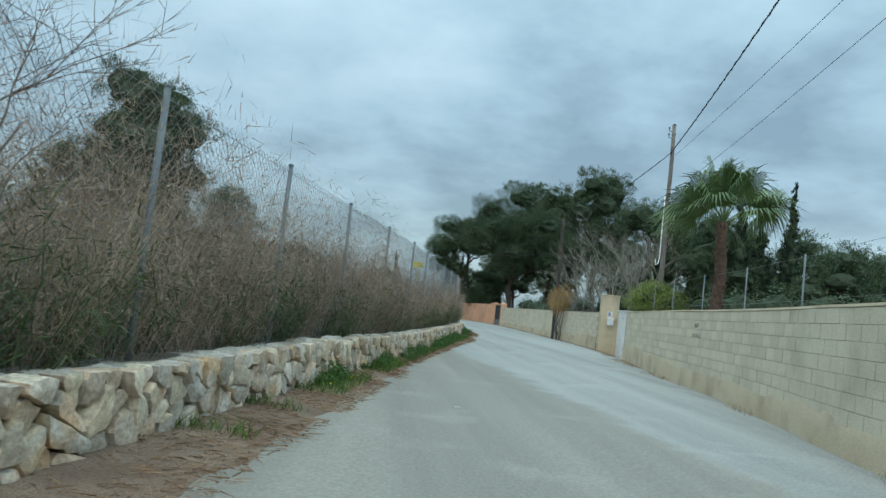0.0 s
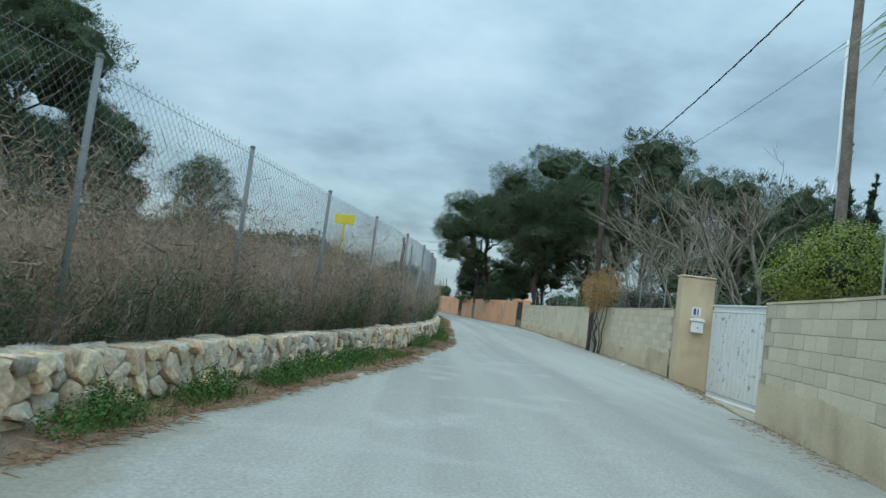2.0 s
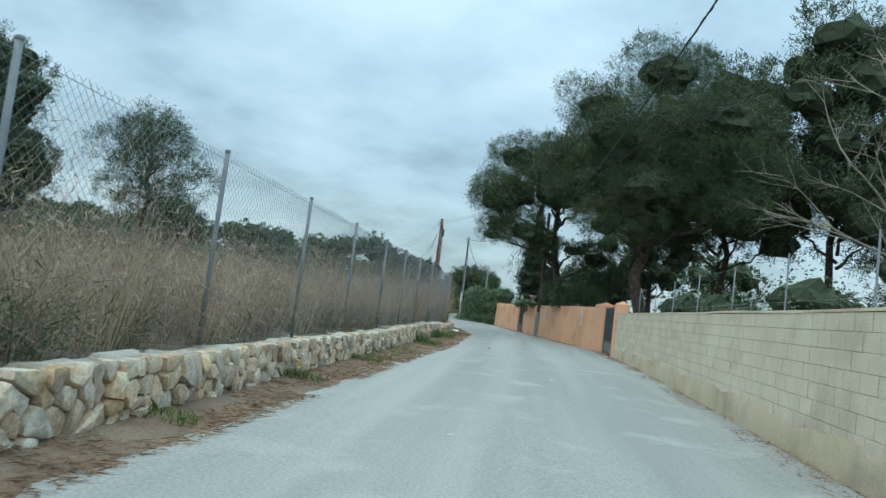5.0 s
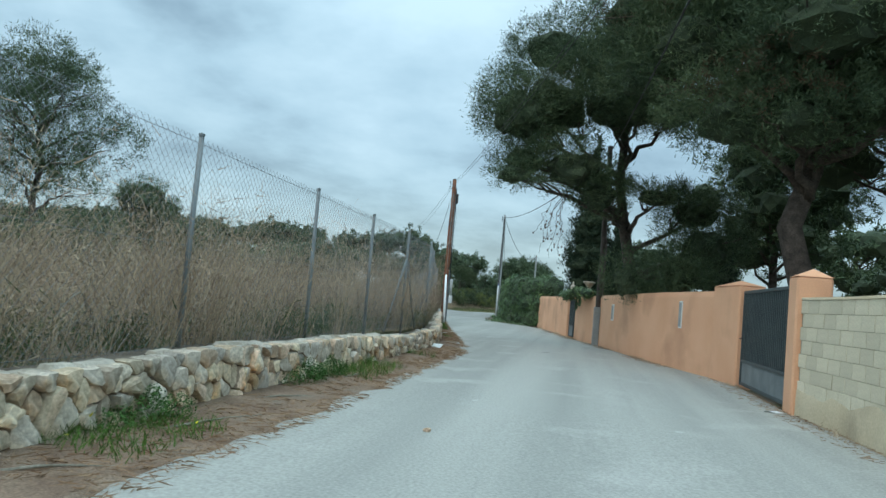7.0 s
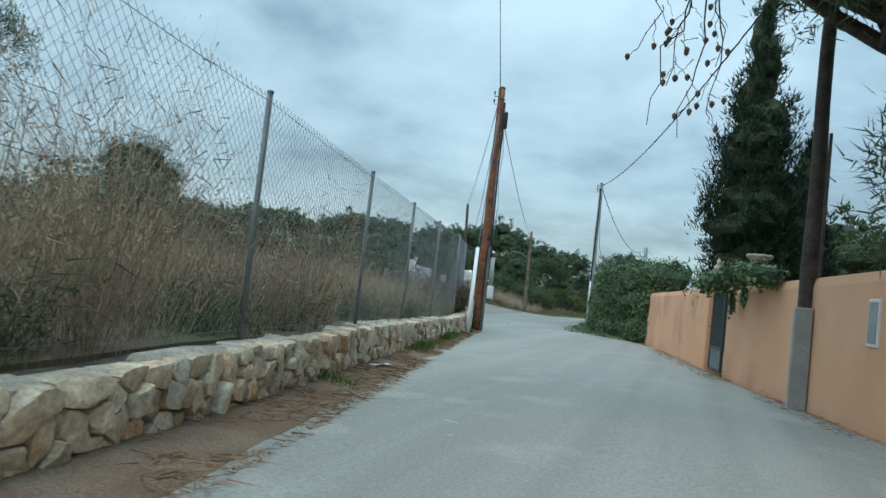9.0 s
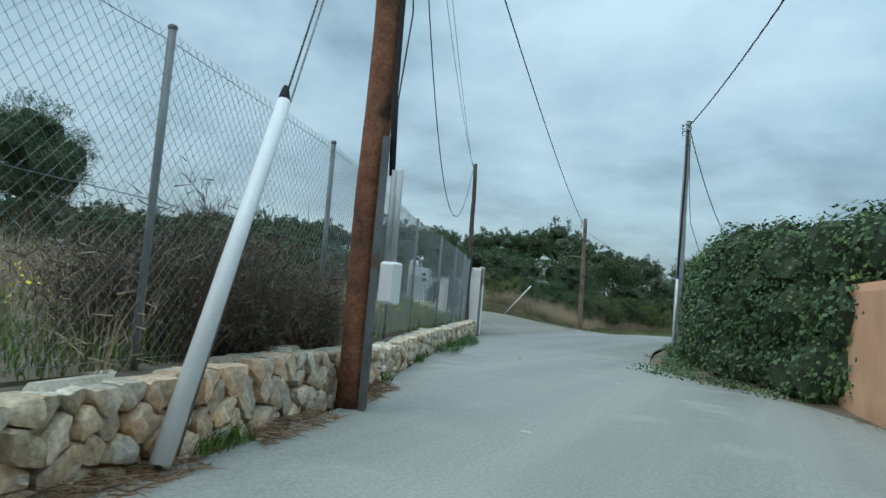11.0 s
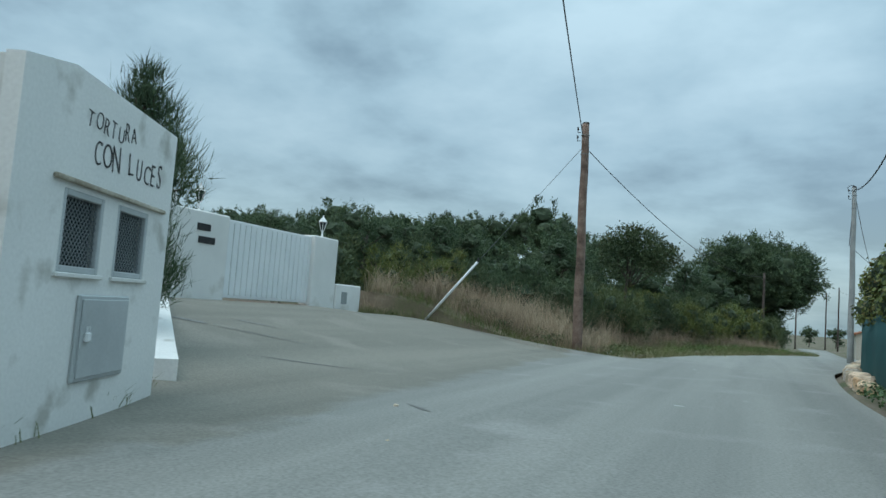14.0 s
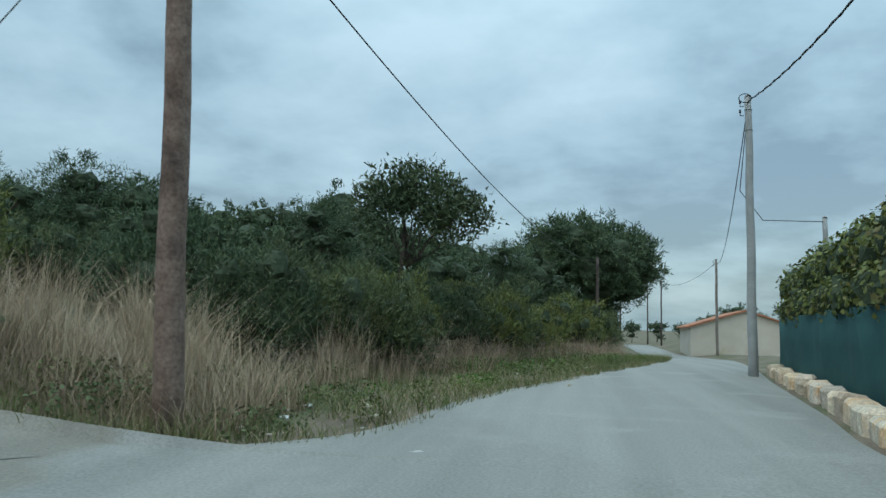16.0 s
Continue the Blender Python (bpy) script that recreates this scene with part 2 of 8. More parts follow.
M = {
    # the first zone darkens the lane gradually over some ten metres
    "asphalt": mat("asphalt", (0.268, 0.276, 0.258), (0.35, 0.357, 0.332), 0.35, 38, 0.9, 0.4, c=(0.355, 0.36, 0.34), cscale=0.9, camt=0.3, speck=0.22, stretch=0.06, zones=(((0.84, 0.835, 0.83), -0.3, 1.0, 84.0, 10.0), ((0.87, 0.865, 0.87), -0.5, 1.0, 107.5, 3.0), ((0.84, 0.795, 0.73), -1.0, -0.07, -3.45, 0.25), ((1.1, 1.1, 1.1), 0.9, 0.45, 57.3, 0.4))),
    "asphalt_worn": mat("asphalt_worn", (0.46, 0.47, 0.45), (0.40, 0.41, 0.40), 3, 60, 0.9, 0.3, speck=0.2),
    "asphalt_dark": mat("asphalt_dark", (0.16, 0.16, 0.155), (0.22, 0.22, 0.21), 3, 60, 0.9, 0.3, speck=0.2),
    "soil": mat("soil", (0.13, 0.105, 0.078), (0.20, 0.165, 0.12), 0.8, 25, 0.95, 0.5, c=(0.085, 0.10, 0.045), cscale=0.6, camt=0.7),
    "litter": mat("needle_litter", (0.165, 0.11, 0.078), (0.255, 0.185, 0.132), 1.8, 60, 0.95, 0.8, c=(0.21, 0.165, 0.125), cscale=2.2, camt=0.35, speck=0.45, dist=0.02),
    "stone": mat("limestone", (0.43, 0.375, 0.305), (0.66, 0.59, 0.50), 5.5, 30, 0.93, 0.9, c=(0.56, 0.40, 0.25), cscale=2.6, camt=0.3, speck=0.32, vary=0.26, hue=0.75, dist=0.012),
    "stone_joined": mat("limestone_rest", (0.43, 0.375, 0.305), (0.66, 0.59, 0.50), 5.5, 30, 0.93, 0.9, c=(0.56, 0.40, 0.25), cscale=2.6, camt=0.3, speck=0.32, vary=0.26, hue=0.75, island=True, dist=0.012),
    # joint shade between the rubble stones is put into this dark core colour
    "mortar": mat("wall_core_shade", (0.10, 0.083, 0.065), (0.19, 0.16, 0.125), 4, 40, 0.95, 0.6),
    "cap": mat("wall_cap", (0.40, 0.365, 0.305), (0.60, 0.55, 0.47), 4.5, 30, 0.93, 0.8, c=(0.31, 0.27, 0.21), cscale=1.5, camt=0.4),
    "block": mat("concrete_block", (0.56, 0.495, 0.365), (0.64, 0.575, 0.44), 1.3, 45, 0.9, 0.35, c=(0.46, 0.40, 0.29), cscale=0.8, camt=0.5, speck=0.14, vary=0.1),
    "block_joint": mat("block_joint", (0.33, 0.295, 0.22), (0.43, 0.39, 0.30), 2.0, 45, 0.95, 0.35),
    "render_sand": mat("sand_render", (0.52, 0.425, 0.285), (0.59, 0.50, 0.355), 1.2, 35, 0.92, 0.45, c=(0.40, 0.33, 0.23), cscale=0.9, camt=0.5, speck=0.12),
    "terracotta": mat("terracotta_render", (0.70, 0.375, 0.225), (0.76, 0.435, 0.27), 0.7, 50, 0.9, 0.3, c=(0.60, 0.325, 0.20), cscale=0.6, camt=0.4, speck=0.06),
    "white": mat("white_paint", (0.68, 0.68, 0.66), (0.75, 0.75, 0.73), 1.2, 40, 0.8, 0.25, c=(0.58, 0.57, 0.53), cscale=1.6, camt=0.2, speck=0.05),
    "white_scuffed": mat("scuffed_whitewash", (0.74, 0.745, 0.73), (0.80, 0.80, 0.785), 1.0, 35, 0.85, 0.12, c=(0.50, 0.495, 0.46), cscale=2.4, camt=0.22, speck=0.06),
    "white_metal": mat("white_metal", (0.72, 0.75, 0.76), (0.78, 0.80, 0.81), 1.5, 40, 0.45, 0.05, speck=0.03, spec=0.5),
    "white_peel": mat("peeling_white_paint", (0.70, 0.72, 0.71), (0.76, 0.78, 0.77), 2, 30, 0.6, 0.15, c=(0.22, 0.24, 0.24), cscale=5.0, camt=0.12, speck=0.05),
    "gate_dark": mat("dark_green_grey_metal", (0.035, 0.05, 0.055), (0.05, 0.07, 0.075), 3, 60, 0.5, 0.1, speck=0.1, spec=0.5),
    "galv": mat("galvanised_steel", (0.15, 0.175, 0.185), (0.21, 0.24, 0.25), 3, 60, 0.55, 0.08, metal=0.25, speck=0.1),
    "wire": mat("galvanised_wire", (0.15, 0.17, 0.18), (0.22, 0.24, 0.25), 3, 60, 0.5, 0.0, metal=0.3, speck=0.05),
    "cable": mat("black_cable", (0.015, 0.016, 0.018), (0.025, 0.026, 0.028), 3, 60, 0.6, 0.0),
    "wood_brown": mat("creosoted_wood", (0.155, 0.066, 0.038), (0.27, 0.122, 0.072), 6, 30, 0.85, 0.5, c=(0.05, 0.035, 0.028), cscale=3.0, camt=0.35, speck=0.35),
    "wood_red": mat("reddish_weathered_wood", (0.15, 0.10, 0.078), (0.235, 0.17, 0.14), 5, 26, 0.88, 0.6, c=(0.085, 0.06, 0.05), cscale=2.0, camt=0.35, speck=0.35),
    "wood_dark": mat("dark_weathered_wood", (0.055, 0.045, 0.04), (0.10, 0.08, 0.07), 6, 30, 0.85, 0.5, speck=0.3),
    "wood_grey": mat("grey_weathered_wood", (0.17, 0.15, 0.13), (0.25, 0.225, 0.20), 6, 30, 0.88, 0.5, speck=0.3),
    "concrete": mat("pole_steel_grey", (0.27, 0.29, 0.29), (0.35, 0.37, 0.37), 2.5, 40, 0.8, 0.25, speck=0.12),
    "plastic_white": mat("white_plastic", (0.70, 0.74, 0.76), (0.76, 0.80, 0.82), 2, 40, 0.4, 0.02, speck=0.04, spec=0.5),
    "plastic_grey": mat("grey_plastic", (0.42, 0.45, 0.46), (0.48, 0.51, 0.52), 2, 40, 0.5, 0.05, speck=0.05),
    "yellow": mat("yellow_paint", (0.80, 0.66, 0.02), (0.86, 0.72, 0.04), 3, 60, 0.5, 0.05, speck=0.05),
    "red": mat("sign_red", (0.50, 0.045, 0.045), (0.56, 0.06, 0.06), 3, 60, 0.45, 0.02, speck=0.05),
    "blue": mat("sign_blue", (0.035, 0.075, 0.24), (0.045, 0.09, 0.28), 3, 60, 0.45, 0.02, speck=0.05),
    "black": mat("black_paint", (0.02, 0.02, 0.022), (0.035, 0.035, 0.036), 3, 60, 0.7, 0.05),
    "glass_dark": mat("dark_glass", (0.03, 0.035, 0.04), (0.04, 0.045, 0.05), 3, 60, 0.12, 0.0, spec=0.6, speck=0.02),
    "net_green": mat("green_shade_net", (0.010, 0.062, 0.064), (0.016, 0.085, 0.084), 1.2, 120, 0.8, 0.4, speck=0.25),
    "bark": mat("pine_bark", (0.055, 0.045, 0.038), (0.11, 0.09, 0.075), 5, 25, 0.92, 0.8, speck=0.35, dist=0.03),
    "bark_palm": mat("palm_bark", (0.10, 0.065, 0.05), (0.17, 0.11, 0.08), 8, 30, 0.92, 0.8, speck=0.35, dist=0.03),
    "bark_bare": mat("pale_bark", (0.17, 0.163, 0.13), (0.265, 0.25, 0.205), 5, 40, 0.9, 0.4, speck=0.25),
    "bark_twig": mat("brown_twigs", (0.105, 0.08, 0.065), (0.17, 0.135, 0.11), 5, 40, 0.9, 0.3, speck=0.25),
    "house": mat("cream_render", (0.52, 0.49, 0.42), (0.58, 0.55, 0.48), 0.8, 30, 0.9, 0.2, c=(0.5, 0.45, 0.34), cscale=0.7, camt=0.3),
    "tile_roof": mat("roof_tile", (0.34, 0.15, 0.09), (0.42, 0.20, 0.12), 3, 30, 0.9, 0.4),
    "needles": leafy("pine_needles", [(0.030, 0.052, 0.032), (0.054, 0.090, 0.050), (0.086, 0.130, 0.066), (0.13, 0.17, 0.085)]),
    "needles_brown": leafy("dead_pine_needles", [(0.06, 0.04, 0.025), (0.11, 0.075, 0.045), (0.05, 0.055, 0.03)]),
    "cypress": leafy("cypress_leaves", [(0.012, 0.024, 0.016), (0.022, 0.042, 0.025), (0.036, 0.060, 0.033)]),
    "scrub": leafy("scrub_leaves", [(0.036, 0.060, 0.034), (0.058, 0.088, 0.044), (0.082, 0.112, 0.054), (0.115, 0.108, 0.06)]),
    "scrub_light": leafy("light_scrub_leaves", [(0.05, 0.078, 0.034), (0.085, 0.115, 0.05), (0.135, 0.145, 0.07)]),
    "ivy": leafy("ivy_leaves", [(0.028, 0.062, 0.027), (0.05, 0.105, 0.04), (0.085, 0.155, 0.055), (0.17, 0.25, 0.08)], 0.5, spec=0.35),
    "ivy_olive": leafy("olive_hedge_leaves", [(0.05, 0.075, 0.02), (0.10, 0.13, 0.035), (0.16, 0.18, 0.055), (0.13, 0.10, 0.045)], 0.6),
    "bush_green": leafy("bright_bush_leaves", [(0.11, 0.15, 0.036), (0.18, 0.235, 0.052), (0.26, 0.32, 0.09)], 0.6),
    "rust": leafy("rust_leaves", [(0.19, 0.14, 0.07), (0.33, 0.20, 0.09), (0.41, 0.27, 0.12), (0.24, 0.21, 0.10)], 0.7),
    "twig_grey": leafy("grey_twigs", [(0.12, 0.11, 0.105), (0.20, 0.185, 0.175)]),
    "palm": leafy("palm_leaves", [(0.065, 0.11, 0.045), (0.115, 0.18, 0.07), (0.19, 0.265, 0.115)], 0.5),
    "brush": leafy("dry_brush_stems", [(0.14, 0.106, 0.081), (0.235, 0.177, 0.131), (0.345, 0.262, 0.192), (0.45, 0.35, 0.255)]),
    "straw": leafy("dry_grass", [(0.25, 0.185, 0.125), (0.36, 0.28, 0.19), (0.46, 0.37, 0.26), (0.55, 0.46, 0.345)]),
    "grass": leafy("green_grass", [(0.035, 0.085, 0.016), (0.06, 0.13, 0.022), (0.10, 0.18, 0.035), (0.19, 0.19, 0.07)]),
    "grass_mixed": leafy("mixed_verge_grass", [(0.06, 0.085, 0.03), (0.09, 0.125, 0.04), (0.15, 0.165, 0.065), (0.27, 0.23, 0.14)]),
    "undergrowth": leafy("dark_undergrowth", [(0.04, 0.065, 0.03), (0.065, 0.10, 0.042), (0.11, 0.14, 0.06)]),
    "weed": leafy("weed_leaves", [(0.028, 0.075, 0.018), (0.048, 0.115, 0.026), (0.085, 0.165, 0.04)]),
    "bramble": leafy("bramble_leaves", [(0.08, 0.066, 0.052), (0.13, 0.105, 0.08), (0.19, 0.155, 0.115)]),
    "channel": mat("blue_grey_steel", (0.10, 0.125, 0.135), (0.15, 0.175, 0.185), 3, 40, 0.7, 0.2, c=(0.12, 0.085, 0.065), cscale=4.0, camt=0.2, speck=0.15),
    "flower": leafy("yellow_flowers", [(0.75, 0.60, 0.02), (0.85, 0.74, 0.06)]),
    "needle_dry": leafy("fallen_needles", [(0.16, 0.09, 0.055), (0.27, 0.17, 0.10), (0.36, 0.27, 0.18)]),
}
# the shade inside crowns and bushes is put into this dark colour
M["core_dark"] = mat("foliage_painted_shade", (0.034, 0.052, 0.031), (0.054, 0.077, 0.043), 3, 20, 0.95, 0.5)


# ---- mesh helpers ----
class G:
    """Vertices and faces of one mesh, gathered from simple solids."""

    def __init__(self):
        self.v, self.f = [], []

    def add(self, verts, faces):
        k = len(self.v)
        self.v += [tuple(p) for p in verts]
        self.f += [tuple(i + k for i in q) for q in faces]
        return self

    def box(self, x0, y0, z0, x1, y1, z1, b=0.01, m=None):
        """A box with chamfered edges, in the frame m."""
        b = min(b, 0.45 * min(x1 - x0, y1 - y0, z1 - z0))
        verts, idx = [], {}
        c, h = ((x0 + x1) / 2, (y0 + y1) / 2, (z0 + z1) / 2), ((x1 - x0) / 2, (y1 - y0) / 2, (z1 - z0) / 2)
        for sx in (-1, 1):
            for sy in (-1, 1):
                for sz in (-1, 1):
                    s = (sx, sy, sz)
                    for a in range(3):
                        idx[s, a] = len(verts)
                        verts.append(tuple(c[k] + s[k] * (h[k] - (0 if k == a else b)) for k in range(3)))
        faces = []
        for a in range(3):
            u, w = (a + 1) % 3, (a + 2) % 3
            for s in (-1, 1):
                q = []
                for su, sw in ((-1, -1), (1, -1), (1, 1), (-1, 1)):
                    t = [0, 0, 0]
                    t[a], t[u], t[w] = s, su, sw
                    q.append(idx[tuple(t), a])
                faces.append(q if s > 0 else q[::-1])
            for su in (-1, 1):
                for sw in (-1, 1):
                    e = []
                    for s in (-1, 1):
                        t = [0, 0, 0]
                        t[a], t[u], t[w] = s, su, sw
                        e.append(tuple(t))
                    q = [idx[e[0], u], idx[e[1], u], idx[e[1], w], idx[e[0], w]]
                    faces.append(q if su * sw > 0 else q[::-1])
        for sx in (-1, 1):
            for sy in (-1, 1):
                for sz in (-1, 1):
                    s = (sx, sy, sz)
                    q = [idx[s, 0], idx[s, 1], idx[s, 2]]
                    faces.append(q if sx * sy * sz > 0 else q[::-1])
        if m:
            verts = [m @ Vector(p) for p in verts]
        return self.add(verts, faces)

    def tube(self, pts, radii, n=8, cap=True):
        pts = [Vector(p) for p in pts]
        if isinstance(radii, (int, float)):
            radii = [radii] * len(pts)
        rings, side = [], None
        for i, p in enumerate(pts):
            d = (pts[min(i + 1, len(pts) - 1)] - pts[max(i - 1, 0)]).normalized()
            if side is None:
                side = d.cross(Vector((0.3, 0.2, 1)) if abs(d.z) < 0.9 else Vector((1, 0, 0))).normalized()
            side = (side - d * side.dot(d)).normalized()
            up = d.cross(side)
            rings.append([p + (side * math.cos(2 * math.pi * k / n) + up * math.sin(2 * math.pi * k / n)) * radii[i] for k in range(n)])
        verts = [q for r in rings for q in r]
        faces = [(i * n + k, i * n + (k + 1) % n, (i + 1) * n + (k + 1) % n, (i + 1) * n + k) for i in range(len(pts) - 1) for k in range(n)]
        if cap:
            faces += [tuple(range(n))[::-1], tuple((len(pts) - 1) * n + k for k in range(n))]
        return self.add(verts, faces)

    def lathe(self, prof, n=16, at=(0, 0, 0)):
        """A turned solid: prof holds (radius, height)."""
        verts = [(at[0] + r * math.cos(2 * math.pi * k / n), at[1] + r * math.sin(2 * math.pi * k / n), at[2] + z) for r, z in prof for k in range(n)]
        faces = [(i * n + k, i * n + (k + 1) % n, (i + 1) * n + (k + 1) % n, (i + 1) * n + k) for i in range(len(prof) - 1) for k in range(n)]
        faces += [tuple(range(n))[::-1], tuple((len(prof) - 1) * n + k for k in range(n))]
        return self.add(verts, faces)

    def mesh(self, name, material, smooth=False):
        me = bpy.data.meshes.new(name)
        me.from_pydata(self.v, [], self.f)
        me.materials.append(material)
        if smooth:
            me.shade_smooth()
        if smooth == "creased":
            me.set_sharp_from_angle(angle=radians(38))
        return me


def np_mesh(name, verts, tris, material):
    me = bpy.data.meshes.new(name)
    verts, tris = np.asarray(verts, np.float32), np.asarray(tris, np.int32)
    me.vertices.add(len(verts))
    me.vertices.foreach_set("co", verts.ravel())
    me.loops.add(tris.size)
    me.loops.foreach_set("vertex_index", tris.ravel())
    me.polygons.add(len(tris))
    me.polygons.foreach_set("loop_start", np.arange(0, tris.size, 3, dtype=np.int32))
    me.update(calc_edges=True)
    me.materials.append(material)
    return me


def thing(name, label, category, x=0, y=0, z=0, rz=0, group="", kind=""):
    ob = new(name)
    ob.empty_display_size = 0.2
    ob.matrix_world = pose(x, y, z, 0, 0, rz)
    return tagged(ob, label, category, group, kind)


def part(name, g, material, parent, label="", smooth=False, kind=""):
    me = g if isinstance(g, bpy.types.Mesh) else g.mesh(name, material, smooth)
    ob = new(name, me)
    ob.parent = parent
    return tagged(ob, label, kind=kind)


def solid(name, g, material, label="", category="", kind="", smooth=False, group=""):
    me = g if isinstance(g, bpy.types.Mesh) else g.mesh(name, material, smooth)
    return tagged(new(name, me), label, category, group, kind)


def sm(t):
    t = np.clip(t, 0, 1)
    return t * t * (3 - 2 * t)


class Line:
    """A smooth plan line through points in order of y."""

    def __init__(self, pts, step=0.25):
        p = np.array(pts, float)
        q = np.vstack([2 * p[0] - p[1], p, 2 * p[-1] - p[-2]])
        out = []
        for i in range(1, len(q) - 2):
            n = max(2, int(np.hypot(*(q[i + 1] - q[i])) / step))
            t = (np.arange(n) / n)[:, None]
            m0, m1 = (q[i + 1] - q[i - 1]) / 2, (q[i + 2] - q[i]) / 2
            out.append((2 * t**3 - 3 * t**2 + 1) * q[i] + (t**3 - 2 * t**2 + t) * m0 + (-2 * t**3 + 3 * t**2) * q[i + 1] + (t**3 - t**2) * m1)
        self.p = np.vstack(out + [p[-1:]])
        self.s = np.r_[0, np.cumsum(np.hypot(*np.diff(self.p, axis=0).T))]
        self.length = self.s[-1]

    def x(self, y):
        return np.interp(y, self.p[:, 1], self.p[:, 0])

    def at(self, s):
        return np.array([np.interp(s, self.s, self.p[:, 0]), np.interp(s, self.s, self.p[:, 1])]).T

    def way(self, s):
        d = self.at(np.asarray(s) + 0.3) - self.at(np.asarray(s) - 0.3)
        return d / np.linalg.norm(d, axis=-1, keepdims=True)

    def s_of_y(self, y):
        return np.interp(y, self.p[:, 1], self.s)


rng = np.random.default_rng(7)

# ---- plan ----
WALL_L = Line([(-6.3, -14), (-4.2, -4), (-2.7, 3.3), (-1.48, 9.3), (-0.87, 12.25), (-0.21, 15.2), (0.41, 18.1), (0.94, 21.1), (1.42, 24.05), (1.94, 27), (2.49, 29.9), (3.08, 32.85), (3.52, 35.85), (3.82, 38.9), (3.98, 42), (4.08, 46), (4.1, 55), (4.2, 63), (4.25, 68), (4.2, 74.5), (3.9, 77.5), (3.0, 82), (1.7, 89), (1.05, 92.8), (0.45, 95.3), (-0.6, 98.5), (-2.0, 102.6), (-3.0, 106.2), (-4.2, 110), (-5.1, 112.7), (-5.55, 113.9)])
EDGE_L = Line([(-4.9, -14), (-2.4, 0), (-0.95, 8.6), (-0.45, 11.5), (0.0, 14), (0.35, 16.4), (1.0, 19.4), (1.5, 21.8), (2.0, 24.2), (2.48, 26.2), (3.0, 28.6), (3.4, 30.8), (3.8, 33.4), (4.1, 35.6), (4.3, 38.2), (4.45, 42), (4.65, 47), (4.85, 56), (5.1, 62.7), (5.05, 68.4), (4.95, 74.3), (4.4, 77.8), (2.75, 85.5), (1.65, 90.6), (0.75, 95), (-0.45, 98.5), (-1.85, 102.6), (-2.9, 106.2), (-4.1, 110), (-5.1, 113), (-6.6, 116.2), (-9.6, 119.2), (-12.3, 121.6), (-12.3, 129.6), (-11.2, 130.9), (-8.5, 131.05), (-5.65, 131.2), (-4.15, 132.75), (-3.65, 136.4), (-2.1, 142), (0.9, 152.5), (2.6, 164), (3.5, 174), (3.8, 186), (4.0, 200), (5.0, 240)])
RIGHT = [(0.2, -14), (3.2, 0), (4.97, 8.7), (5.55, 11), (6.1, 13.5), (6.65, 16.5), (7.1, 19.5), (7.6, 22), (8.05, 24.2), (8.5, 26.8), (9.0, 29.5), (9.4, 31.5), (9.72, 34), (10.02, 37.3), (10.2, 40), (10.42, 43.5), (10.58, 48), (10.8, 53), (11.0, 60), (11.15, 66), (11.05, 69.2)]
WALL_R = Line(RIGHT)
EDGE_R = Line(RIGHT + [(11.1, 73.3), (10.8, 75), (9.8, 78.8), (8.7, 84.4), (7.6, 89.5), (7.0, 93), (5.9, 99), (4.6, 102.2), (3.0, 104.3), (1.95, 107), (1.2, 112), (0.75, 117), (0.5, 125), (0.85, 132.7), (1.45, 136.4), (2.55, 143.6), (3.15, 147), (4.8, 157), (6.5, 168), (7.0, 177), (7.2, 188), (7.5, 200), (8.8, 240)])


def dip(y):
    return -1.0 * sm((y - 145) / 50)


def ramp(x, y):
    """The drive climbs to the white gate; the lane sinks away beyond the junction."""
    return 0.85 * sm((-5.3 - x) / 6.3) * sm((y - 113) / 5.0) * (1 - 0.16 * sm((y - 126) / 4)) + dip(y)


def left_ground(x, y):
    """Height of the land left of the road."""
    off = EDGE_L.x(y) - x
    near = 0.5 * (1 - sm((y - 112) / 6.0))
    far = sm((y - 120) / 10.0)
    hill = 5.6 * sm((y - 172) / 32.0) * sm((off - 9) / 26.0)
    return near + hill + ramp(x, y) * sm((y - 113) / 5.0) + 0.5 * sm(off / 25) * (1 - far) + far * (0.75 * sm((off - 0.6) / 7.0))


